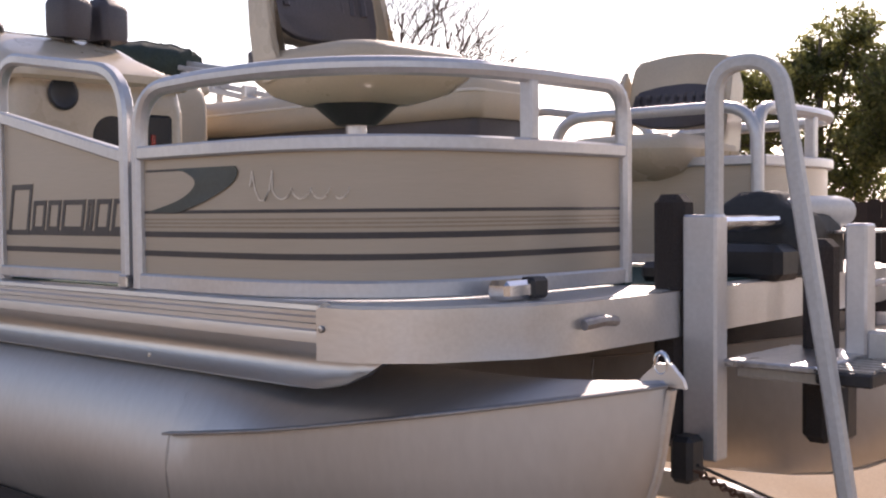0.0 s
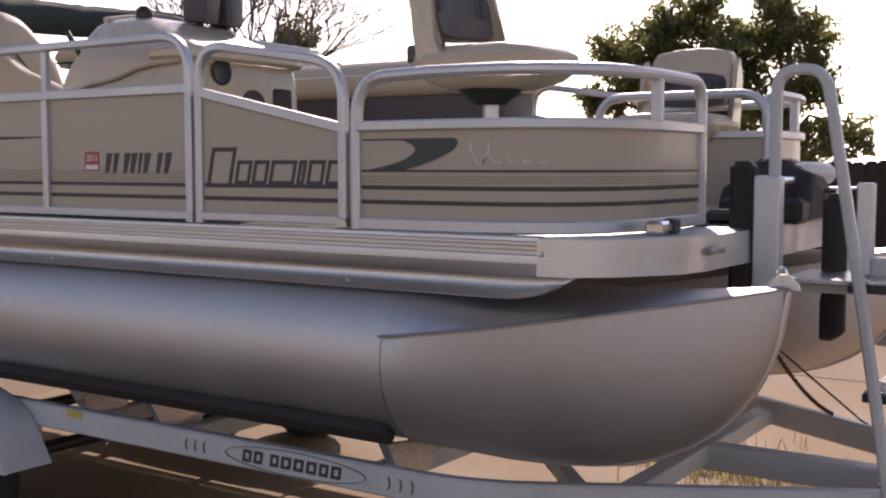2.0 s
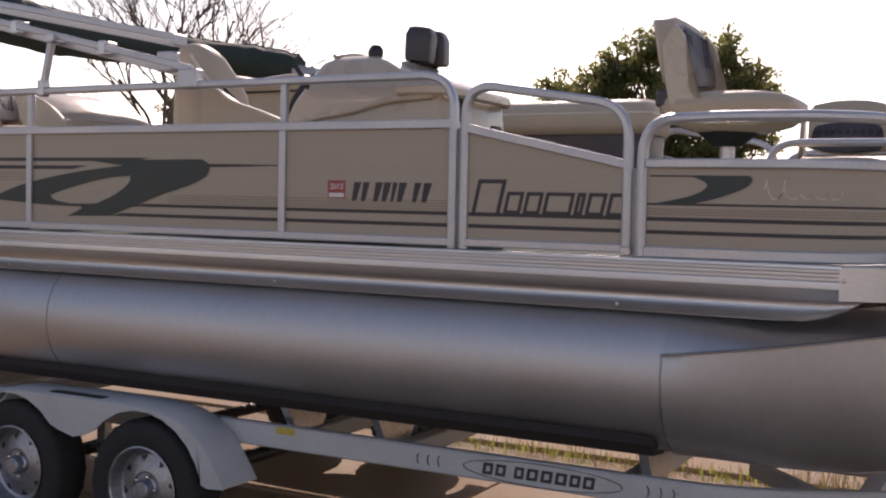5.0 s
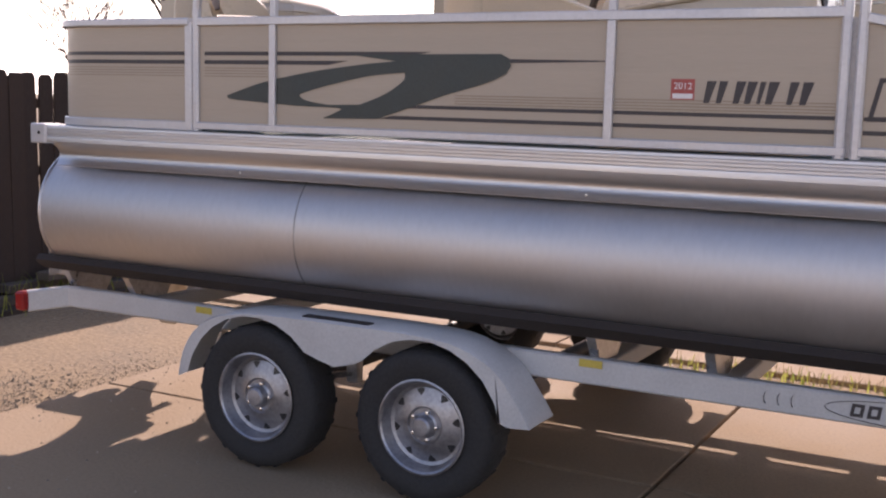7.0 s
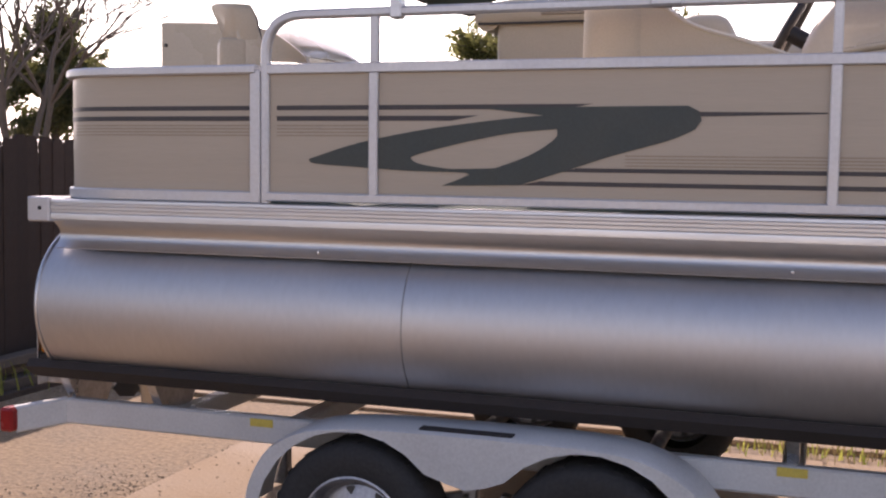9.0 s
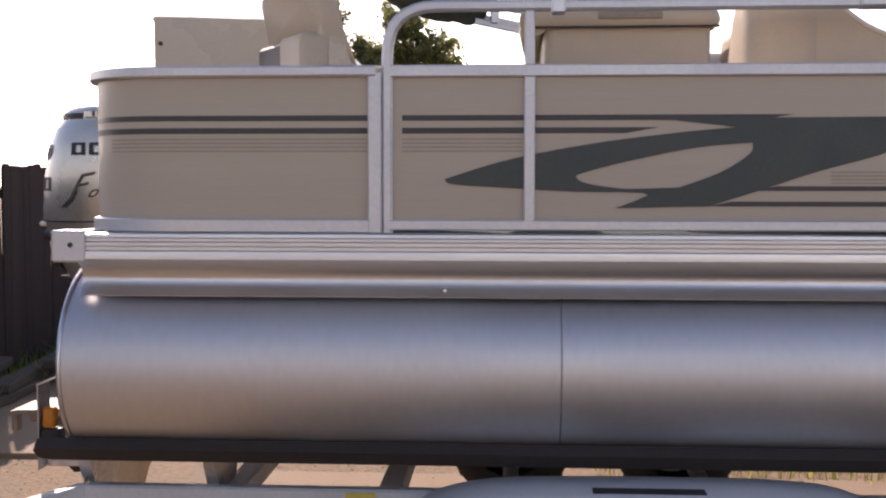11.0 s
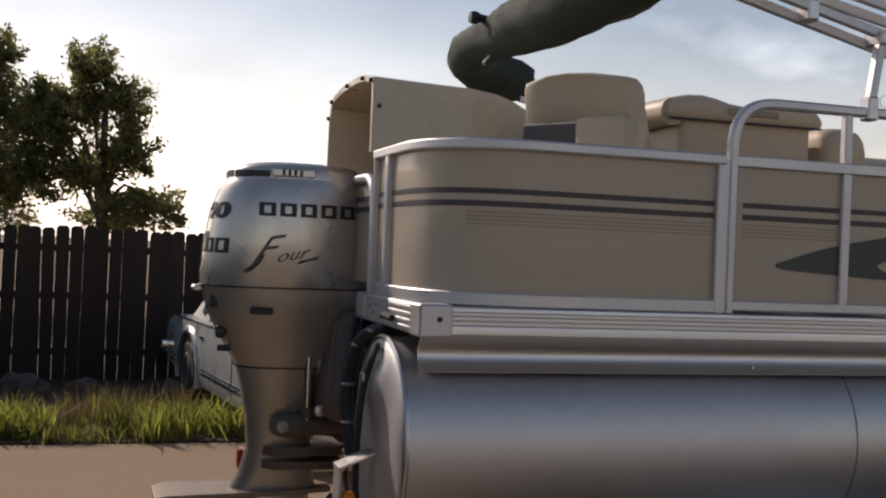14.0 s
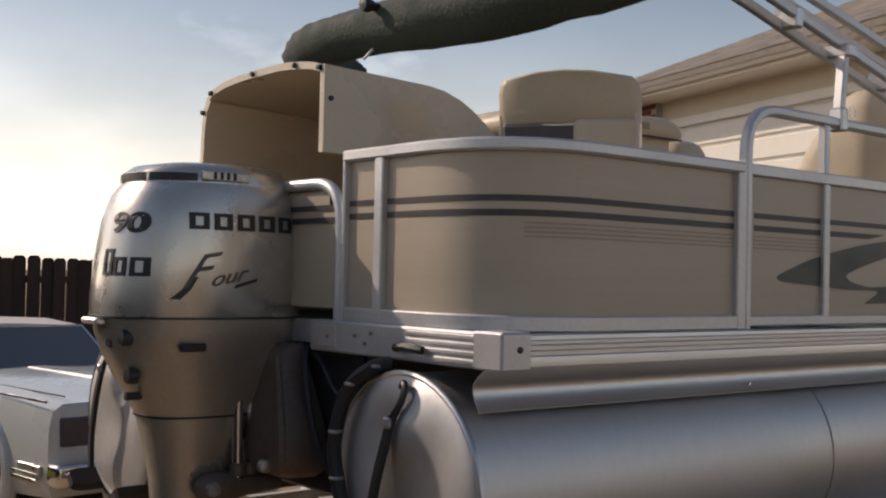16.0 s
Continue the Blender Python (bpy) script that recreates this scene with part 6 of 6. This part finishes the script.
for _ in range(60000):
    x, y = random.uniform(-2.8, 0.9), random.uniform(-1.8, 3.2)
    if x > -0.55 and random.random() < 0.75 + 0.2 * x:
        continue
    s = random.uniform(0.002, 0.007) * (1.0 if random.random() < 0.9 else 2.0)
    i = len(verts)
    z = -0.004 if x > -0.55 else -0.04
    for a in range(4):
        verts.append((x + s * math.cos(a * 1.57 + s * 900), y + s * random.uniform(0.6, 1) * math.sin(a * 1.57 + s * 900), z))
    verts.append((x, y, z + s * 0.9))
    faces += [(i, i + 1, i + 4), (i + 1, i + 2, i + 4), (i + 2, i + 3, i + 4), (i + 3, i, i + 4)]
PEBBLE = leafmat("gravel", (0.17, 0.13, 0.09), (0.42, 0.34, 0.24), 0.0)
stuff("gravel", (verts, faces), PEBBLE, "loose tan gravel scattered over the drive", "gravel")

# lumber, stones and a dark strip of soil along the fence
# the strip's dark colour also carries the shadow the fence casts here
thing_mesh("soil_bed", box(-3.22, -2.72, 0.8, 6.285, -0.06, 0.002, 0.0), SOIL, (-2.95, 3.5, 0), "strip of soil and litter beside the fence, darkened for the fence shadow", "soil", kind="structure")
for k in range(13):
    y, ln = 2.4 + k * 0.47, random.uniform(1.2, 2.3)
    x, yaw = -2.92 + random.uniform(-0.08, 0.16), 90 + random.uniform(-9, 12)
    z = 0.04 + 0.075 * (k % 3)
    own = turned(box(-ln / 2, ln / 2, -0.07, 0.07, -0.035, 0.035, 0.006), pose(x, y, z, random.uniform(-4, 4), 0, yaw))
    thing_mesh("lumber", own, RAWWOOD, (x, y, z), "weathered grey lumber lying along the fence", "lumber", "scrap lumber")
STONE = mat("grey rubble", (0.13, 0.115, 0.10), 0.9, 0.0, 0.3, 6, 0.6, 30)
for x, y, r in ((-2.35, 8.7, 0.15), (-1.9, 9.3, 0.17), (-1.25, 9.4, 0.12), (-2.6, 7.6, 0.13), (-0.3, 9.2, 0.13)):
    own = bmesh.new()
    bmesh.ops.create_icosphere(own, subdivisions=2, radius=r)
    for v in own.verts:
        v.co *= 1 + 0.7 * noise.noise(v.co * 7 + Vector((x, y, 0)) * 3)
        v.co = Vector((v.co.x * 1.3 + x, v.co.y + y, max(0.0, v.co.z * 0.8 + r * 0.45)))
    thing_mesh("stone", own, STONE, (x, y, 0), "rough grey stone lying in the soil bed", "stone", "loose stones", angle=30)


# ---- trees ----
def leafy_tree(at, crowns, leaves, material, label, size=0.15, trunk=0.16):
    """Trunk, limbs to each crown mass, and many small leaves with gaps between."""
    at = Vector(at)
    t = thing("tree", at, label, "tree")
    base = crowns[0][2]
    bm = sweep(smooth_line([at, at + Vector((0.05, 0.05, base * 0.3)), at + Vector((0.0, 0.1, base * 0.55)), at + Vector((crowns[0][0] * 0.4, 0, base))], 4), circle(1.0, 8), (0, 1, 0))
    for v in bm.verts:
        c = at + Vector((0, 0, v.co.z - at.z))
        k = trunk * (1 - 0.7 * min(1, (v.co.z - at.z) / base))
        d = (v.co - c)
        v.co = c + Vector((d.x, d.y, 0)).normalized() * k if d.length > 1e-5 else c
    part("trunk", bm, BARK, t, "", 60)
    verts, faces = [], []
    stems = bmesh.new()
    for cx, cy, cz, rx, ry, rz in crowns:
        c = at + Vector((cx, cy, cz))
        lim = smooth_line([at + Vector((0, 0, base * 0.35)), at + Vector((cx * 0.4, cy * 0.4, base * 0.45 + cz * 0.2)), c - Vector((0, 0, rz * 0.4))], 4)
        part("limb", sweep(lim, circle(0.045, 6), (0, 1, 0)), BARK, t, "", 60)
        for _ in range(30):
            u = Vector((random.gauss(0, 1), random.gauss(0, 1), random.gauss(0.25, 0.9))).normalized()
            start = c + Vector((u.x * rx, u.y * ry, u.z * rz)) * random.uniform(0.0, 0.35) - Vector((0, 0, rz * 0.25))
            tip = c + Vector((u.x * rx, u.y * ry, u.z * rz)) * random.uniform(0.75, 1.22)
            way = tip - start
            sag = Vector((0, 0, 0.10 * way.length))
            line = [start, start.lerp(tip, 0.5) + sag, tip]
            sweep(line, circle(0.010 + 0.05 * size, 3), (0.3, 1, 0.2), stems, False)
            side = way.orthogonal().normalized()
            for _ in range(int(leaves * min(2.0, 0.4 + rx * rz))):
                v = random.uniform(0.12, 1.04)
                p = line[0].lerp(line[1], v * 2) if v < 0.5 else line[1].lerp(line[2], v * 2 - 1)
                wide = 0.20 * way.length * (1.15 - v) + size * 0.45
                p = p + Vector((random.gauss(0, 1), random.gauss(0, 1), random.gauss(0, 0.8))) * wide * 0.75
                n = Vector((random.gauss(0, 1), random.gauss(0, 1), random.gauss(0, 1) + 0.4)).normalized()
                a = n.orthogonal().normalized()
                a.rotate(Matrix.Rotation(random.uniform(0, 6.28), 3, n))
                b = n.cross(a)
                s = size * random.uniform(0.5, 1.15)
                i = len(verts)
                verts += [p - a * s * 0.5, p + b * s * 0.24, p + a * s * 0.5, p - b * s * 0.24]
                faces.append((i, i + 1, i + 2, i + 3))
    part("branch_work", stems, BARK, t, "", 0)
    me = bpy.data.meshes.new("crown")
    me.from_pydata([v - at for v in verts], [], faces)
    me.materials.append(material)
    ob = new("crown", me)
    ob.parent = t
    return t


leafy_tree((-4.4, 24.0, 0), ((0.7, 0, 5.6, 0.75, 0.8, 0.85), (-0.2, 0.2, 5.3, 0.7, 0.7, 0.6), (-1.6, 0.2, 4.7, 0.8, 0.8, 0.7), (-0.4, 0, 4.6, 1.0, 1.0, 0.8), (0.95, 0.1, 4.4, 1.0, 1.0, 1.0), (-1.1, 0.1, 3.7, 1.2, 1.1, 0.8), (0.7, 0.1, 3.2, 1.4, 1.2, 0.9), (-2.1, 0, 3.4, 0.6, 0.5, 0.45), (-1.1, 0, 2.5, 1.1, 1.0, 0.6), (0.9, 0, 2.2, 1.2, 1.0, 0.7)), 92, LEAF, "broad green leafy tree behind the fence", 0.15)
leafy_tree((-1.1, 23.0, 0), ((-0.3, 0, 5.3, 0.65, 0.7, 0.75), (0.5, 0, 4.7, 0.6, 0.8, 0.7), (-0.6, 0.1, 4.4, 0.9, 0.9, 0.8), (0.6, 0, 3.6, 0.8, 0.8, 0.8), (-0.4, 0, 3.0, 1.0, 1.0, 0.8), (0.3, 0, 2.2, 1.0, 1.0, 0.6), (-1.25, 0, 4.0, 0.7, 0.7, 0.9), (1.2, 0.2, 2.4, 0.7, 0.7, 0.6), (-1.5, 0.4, 3.0, 0.8, 0.8, 0.8), (-1.3, 0.3, 4.7, 0.55, 0.6, 0.5)), 92, LEAF, "smaller green leafy tree standing beside the broad one", 0.145)
leafy_tree((-35.4, 45.0, 0), ((0.3, 0, 8.0, 1.6, 1.6, 2.2), (1.5, 0, 6.0, 2.0, 2.0, 2.2), (-1.4, 0, 6.0, 1.9, 2.0, 2.2), (0, 0, 3.6, 2.8, 2.4, 1.8), (4.5, 0, 4.5, 1.6, 1.5, 1.6)), 150, LEAF_DARK, "dark green evergreen tree far beyond the fence", 0.27, 0.3)
leafy_tree((3.6, 22.0, 0), ((0, 0, 1.6, 0.9, 0.9, 0.6), (0.7, 0, 2.0, 0.5, 0.5, 0.4)), 40, LEAF_DARK, "low dark shrub behind the fence", 0.14, 0.08)


def bare_tree(at, height, label):
    at = Vector(at)
    t = thing("bare_tree", at, label, "tree")
    rnd = random.Random(4)
    twigs = bmesh.new()
    limbs = bmesh.new()

    def grow(p, d, ln, r, depth):
        q = p + d * ln
        mid = p.lerp(q, 0.5) + Vector((rnd.gauss(0, 1), rnd.gauss(0, 1), 0)) * ln * 0.05
        sweep([p, mid, q], circle(r, 5 if depth < 3 else 3), (0.3, 1, 0.1), limbs if depth < 3 else twigs, False)
        if depth == 7:
            return
        for _ in range(3 if depth < 5 else 2):
            nd = (d + Vector((rnd.gauss(0, 0.46), rnd.gauss(0, 0.46), rnd.uniform(-0.12, 0.32)))).normalized()
            grow(p.lerp(q, rnd.uniform(0.65, 1.0)), nd, ln * rnd.uniform(0.6, 0.85), r * 0.60, depth + 1)

    for k in range(4):
        a = k * 1.6
        grow(at + Vector((0.02 * height * math.cos(a), 0.02 * height * math.sin(a), 0)), Vector((0.25 * math.cos(a), 0.25 * math.sin(a), 1)).normalized(), height * 0.27, height * 0.0078, 1)
    part("limb", limbs, BARK, t, "", 60)
    part("twig_crown", twigs, BARK, t, "", 60)
    return t


bare_tree((-31.6, 38.0, 0), 19.0, "tall bare tree with fine upright branches")
bare_tree((-41.0, 40.0, 0), 10.5, "smaller bare tree beside the evergreen")

# ---- parked car ----
car = thing("parked_car", (1.15, 7.4, 0), "long pale blue-grey vintage coupe parked by the fence", "car")
CX, W = 1.17, 0.98


def car_row(y, zs, w=W, top=0.03):
    z0, z1 = zs
    return [(CX - w * 0.96, y, z0), (CX - w, y, z0 + 0.12), (CX - w, y, z1 - 0.14), (CX - w * 0.97, y, z1 - 0.02), (CX - w * 0.90, y, z1 + top), (CX, y, z1 + top + 0.025), (CX + w * 0.90, y, z1 + top), (CX + w * 0.97, y, z1 - 0.02), (CX + w, y, z1 - 0.14), (CX + w, y, z0 + 0.12), (CX + w * 0.96, y, z0)]


rows = [car_row(y, (a, b), w) for y, a, b, w in ((4.62, 0.36, 0.86, 0.90), (4.66, 0.30, 0.92, 0.96), (5.2, 0.26, 0.955, 0.98), (6.2, 0.24, 0.965, 0.98), (7.2, 0.24, 0.96, 0.98), (8.4, 0.24, 0.965, 0.985), (9.4, 0.27, 0.955, 0.98), (10.1, 0.34, 0.88, 0.94), (10.16, 0.38, 0.80, 0.90))]
bodyc = part("body", loft(rows, True, True), CARPAINT, car, "pale blue-grey body", 35)
roof = [[(CX - w, y, z0), (CX - w * 0.82, y + dy, z1), (CX, y + dy, z1 + 0.03), (CX + w * 0.82, y + dy, z1), (CX + w, y, z0)] for y, dy, z0, z1, w in ((6.62, 0.0, 0.975, 0.98, 0.86), (6.93, 0.05, 0.975, 1.35, 0.87), (7.6, 0, 0.975, 1.39, 0.88), (8.4, 0, 0.975, 1.355, 0.87), (9.1, -0.1, 0.975, 1.26, 0.86), (9.45, 0, 0.975, 0.98, 0.86))]
part("roof", loft(roof, True, True), VINYLROOF, car, "pale grey vinyl roof", 35)
ws = slab_of([(-0.80, 0.0), (0.80, 0.0), (0.67, 1.0), (-0.67, 1.0)], lambda a, b, d: (CX + a, 6.575 + b * 0.365 - d * 0.6, 0.99 + b * 0.345 + d), 0.012)
part("windscreen", ws, GLASS, car, "tinted windscreen")
for a, b in (((-0.82, 6.58, 0.985), (-0.69, 6.945, 1.345)), ((-0.69, 6.945, 1.345), (0.69, 6.945, 1.345)), ((0.69, 6.945, 1.345), (0.82, 6.58, 0.985))):
    part("screen_trim", sweep([(CX + a[0], a[1], a[2]), (CX + b[0], b[1], b[2])], rect(0.03, 0.03, 0.006), (0, 0, 1)), CHROME, car)
for s in (-1, 1):
    part("side_window", slab_of([(6.86, 0.995), (8.15, 0.995), (8.02, 1.30), (7.10, 1.30)], lambda a, b, d: (CX + s * (0.865 - (b - 0.98) * 0.40 + 0.012 - d), a, b), 0.012), GLASS, car)
    frame_line = [(6.84, 0.985), (7.085, 1.315), (8.04, 1.315), (8.19, 0.985)]
    part("window_trim", sweep([(CX + s * (0.875 - (b - 0.98) * 0.40 + 0.012), a, b) for a, b in frame_line], rect(0.022, 0.022, 0.004), (1, 0, 0)), CHROME, car)
    part("opera_window", slab_of([(8.6 + 0.11 * math.cos(t), 1.13 + 0.085 * math.sin(t)) for t in (2 * math.pi * i / 18 for i in range(18))], lambda a, b, d: (CX + s * (0.865 - (b - 0.98) * 0.40 + 0.012 - d), a, b), 0.012), GLASS, car)
    part("chrome_strip", box(CX + s * 0.986 - 0.006, CX + s * 0.986 + 0.006, 4.75, 9.95, 0.40, 0.425, 0.003), CHROME, bodyc)
    part("chrome_strip", box(CX + s * 0.986 - 0.006, CX + s * 0.986 + 0.006, 4.75, 9.95, 0.445, 0.465, 0.003), CHROME, bodyc)
    part("belt_trim", box(CX + s * 0.955 - 0.008, CX + s * 0.955 + 0.008, 4.7, 9.9, 0.955, 0.975, 0.003), CHROME, bodyc)
    part("door_handle", box(CX + s * 0.985 - 0.012, CX + s * 0.985 + 0.012, 8.0, 8.18, 0.80, 0.83, 0.004), CHROME, bodyc)
    part("fender_vents", box(CX + s * 0.984 - 0.004, CX + s * 0.984 + 0.004, 6.35, 6.62, 0.58, 0.82, 0.002), VINYL_DARK, bodyc)
    part("door_gap", box(CX + s * 0.983 - 0.003, CX + s * 0.983 + 0.003, 6.88, 6.89, 0.34, 0.95), BLACK, bodyc)
    part("door_gap", box(CX + s * 0.984 - 0.003, CX + s * 0.984 + 0.003, 8.33, 8.34, 0.34, 0.95), BLACK, bodyc)
    part("mirror", box(CX + s * 1.06 - 0.06, CX + s * 1.06 + 0.06, 6.98, 7.06, 0.96, 1.06, 0.02), CHROME, car)
    part("headlamp_cover", box(CX + s * 0.66 - 0.24, CX + s * 0.66 + 0.24, 4.595, 4.64, 0.66, 0.86, 0.01), VINYL_DARK, bodyc)
    part("corner_lamp", box(CX + s * 0.975 - 0.01, CX + s * 0.975 + 0.01, 4.72, 5.0, 0.44, 0.52, 0.004), GALV, bodyc)
    for wy in (5.62, 8.72):
        arch = lathe([(0.45, 0.0), (0.45, 0.02)], "x", (CX + s * 0.974 - 0.01, wy, 0.37), 28)
        part("wheel_arch", arch, BLACK, bodyc)
        lip = [Vector((CX + s * 1.0, wy + 0.45 * math.cos(t), 0.37 + 0.45 * math.sin(t))) for t in np.linspace(-0.15, math.pi + 0.15, 20)]
        flare = [Vector((CX + s * 0.965, wy + 0.485 * math.cos(t), 0.37 + 0.485 * math.sin(t))) for t in np.linspace(-0.3, math.pi + 0.3, 22)]
        part("wheel_flare", sweep(flare, circle(0.055, 10), (1, 0, 0)), CARPAINT, bodyc)
        part("arch_trim", sweep(lip, circle(0.014, 8), (1, 0, 0)), CHROME, bodyc)
        wl_ = part("wheel", lathe([(0.2, -0.11), (0.33, -0.115), (0.355, -0.08), (0.357, 0.0), (0.355, 0.08), (0.33, 0.115), (0.2, 0.11)], "x", (CX + s * 0.885, wy, 0.357), 32), RUBBER, car, "black car tyre", 50)
        part("hubcap", lathe([(0.22, -0.128), (0.21, -0.136), (0.14, -0.142), (0.07, -0.150), (0.001, -0.155)] if s < 0 else [(0.22, 0.128), (0.21, 0.136), (0.14, 0.142), (0.07, 0.150), (0.001, 0.155)], "x", (CX + s * 0.875, wy, 0.357), 28), GALV, wl_)
part("front_bumper", box(CX - 1.0, CX + 1.0, 4.47, 4.62, 0.40, 0.56, 0.03, 3), CHROME, car, "chrome front bumper")
part("rear_bumper", box(CX - 1.0, CX + 1.0, 10.16, 10.30, 0.42, 0.58, 0.03, 3), CHROME, car, "chrome rear bumper")
part("grille", box(CX - 0.32, CX + 0.32, 4.56, 4.66, 0.55, 0.92, 0.01), CHROME, car, "upright chrome grille")
part("bonnet_seam", box(CX - 0.80, CX - 0.79, 4.75, 6.55, 0.985, 0.994), BLACK, bodyc)
part("bonnet_ridge", box(CX - 0.10, CX + 0.10, 4.7, 6.5, 0.99, 1.03, 0.02), CARPAINT, bodyc)

# the coupe stands a little askew to the boat
car.matrix_basis = pose(0.27, 4.60, 0, 0, 0, 7) @ Matrix.Diagonal((0.88, 1.02, 0.87, 1)) @ pose(0.96, 2.75, 0)

# ---- house ----
A, B = Vector((9.25, 8.63, 0)), Vector((7.55, 3.03, 0))
dirw = (B - A).normalized()
yaw = math.degrees(math.atan2(dirw.y, dirw.x))
H = Matrix.Translation(A) @ pose(0, 0, 0, 0, 0, yaw)
LEN = (B - A).length
house = thing("house", A, "cream sided single-storey house with garage door and shingle roof", "house")
EAVE = 4.15


def hp(name, bm, m, parent=None, label="", angle=35):
    return part(name, turned(bm, H), m, parent or house, label, angle)


hp("wall", box(0.05, LEN + 0.4, 0.60, 0.85, -0.1, EAVE + 0.1), SIDING, None, "cream wall")
hp("end_wall", box(-0.05, 0.15, 1.35, 6.2, -0.1, EAVE + 0.1), SIDING)
hp("soffit", box(-0.6, LEN + 0.6, 0.0, 0.62, EAVE - 0.10, EAVE - 0.06), TRIMWHITE, None, "white boxed soffit")
hp("gutter", box(-0.62, LEN + 0.6, -0.12, 0.0, EAVE - 0.09, EAVE + 0.015, 0.015), TRIMWHITE, None, "white gutter")
hp("fascia", box(-0.62, LEN + 0.6, 0.0, 0.03, EAVE - 0.13, EAVE + 0.02), TRIMWHITE)
hp("downspout", sweep(fillet([(0.12, -0.05, EAVE - 0.12), (0.12, -0.05, EAVE - 0.28), (0.20, 0.50, EAVE - 0.50), (0.20, 0.50, 0.0)], 0.1, 4), rect(0.07, 0.09, 0.01), (1, 0, 0)), TRIMWHITE, None, "white downspout")
door = hp("garage_door", box(1.15, LEN + 0.2, 0.56, 0.60, 0, 3.66), TRIMWHITE, None, "pale sectional garage door")
for k in range(13):
    hp("door_panel", box(1.17, LEN + 0.18, 0.535, 0.565, 0.02 + k * 0.28, 0.275 + k * 0.28, 0.018), TRIMWHITE, door)
hp("door_trim", box(0.90, 1.15, 0.50, 0.60, 0, 3.78, 0.01), TRIMWHITE, door)
hp("door_trim", box(1.15, LEN + 0.3, 0.50, 0.60, 3.66, 3.78, 0.01), TRIMWHITE, door)
pier = hp("brick_pier", box(0.0, 0.86, 0.50, 1.35, 0, EAVE - 0.1), MORTAR, None, "red brick pier")
bme = bpy.data.meshes.new("brick")
bb = box(-0.10, 0.10, -0.012, 0.012, -0.029, 0.029, 0.003)
bb.to_mesh(bme)
bb.free()
bme.materials.append(BRICK)
for r in range(34):
    z = EAVE - 0.14 - r * 0.072
    for k in range(4):
        bx_ = 0.10 + k * 0.213 + (0.1 if r % 2 else 0)
        if bx_ > 0.80:
            continue
        ob = new("brick", bme)
        ob.parent = pier
        ob.matrix_basis = Matrix.Translation(-A) @ H @ pose(bx_, 0.494, z)
        ob = new("brick", bme)
        ob.parent = pier
        ob.matrix_basis = Matrix.Translation(-A) @ H @ pose(-0.006, 0.51 + bx_, z, 0, 0, 90)
pitch = 0.42
roof = slab_of([(-0.65, -0.14), (LEN + 0.7, -0.14), (LEN + 0.7, 4.5), (-0.65 + 2.6, 4.5)], lambda a, b, d: (a, b, EAVE + 0.02 + (b + 0.14) * pitch - d), 0.08)
rf = hp("roof", roof, SHINGLE, None, "grey-brown shingle roof")
verts, faces = [], []
for r in range(26):
    b0 = -0.15 + r * 0.17
    a = -0.65 + 0.56 * (b0 + 0.15) + 0.0
    while a < LEN + 0.7:
        w = random.uniform(0.24, 0.36)
        i = len(verts)
        z0, z1 = EAVE + 0.024 + (b0 + 0.14) * pitch + 0.014, EAVE + 0.024 + (b0 + 0.33) * pitch + 0.004
        quad = [(a, b0, z0), (a + w - 0.008, b0, z0), (a + w - 0.008, b0 + 0.19, z1), (a, b0 + 0.19, z1), (a, b0, z0 - 0.012), (a + w - 0.008, b0, z0 - 0.012)]
        verts += [tuple(H @ Vector(q) - A) for q in quad]
        faces += [(i, i + 1, i + 2, i + 3), (i, i + 4, i + 5, i + 1)]
        a += w
me = bpy.data.meshes.new("shingles")
me.from_pydata(verts, [], faces)
SHINGLE_P = leafmat("asphalt shingles", (0.13, 0.11, 0.095), (0.25, 0.22, 0.19), 0.0)
me.materials.append(SHINGLE_P)
ob = new("shingles", me)
ob.parent = rf
tagged(ob, kind="stuff")
# second house roof far behind
sec = thing("neighbour_house", (22, 22, 0), "far cream house with a low grey roof", "house")
part("wall", box(18, 26, 22, 28, 0, 3.0), SIDING, sec)
part("roof", loft([[(17.5, 21.5, 3.0), (17.5, 28.5, 3.0), (17.5, 25, 4.8)], [(26.5, 21.5, 3.0), (26.5, 28.5, 3.0), (26.5, 25, 4.8)]], True, True), SHINGLE, sec)
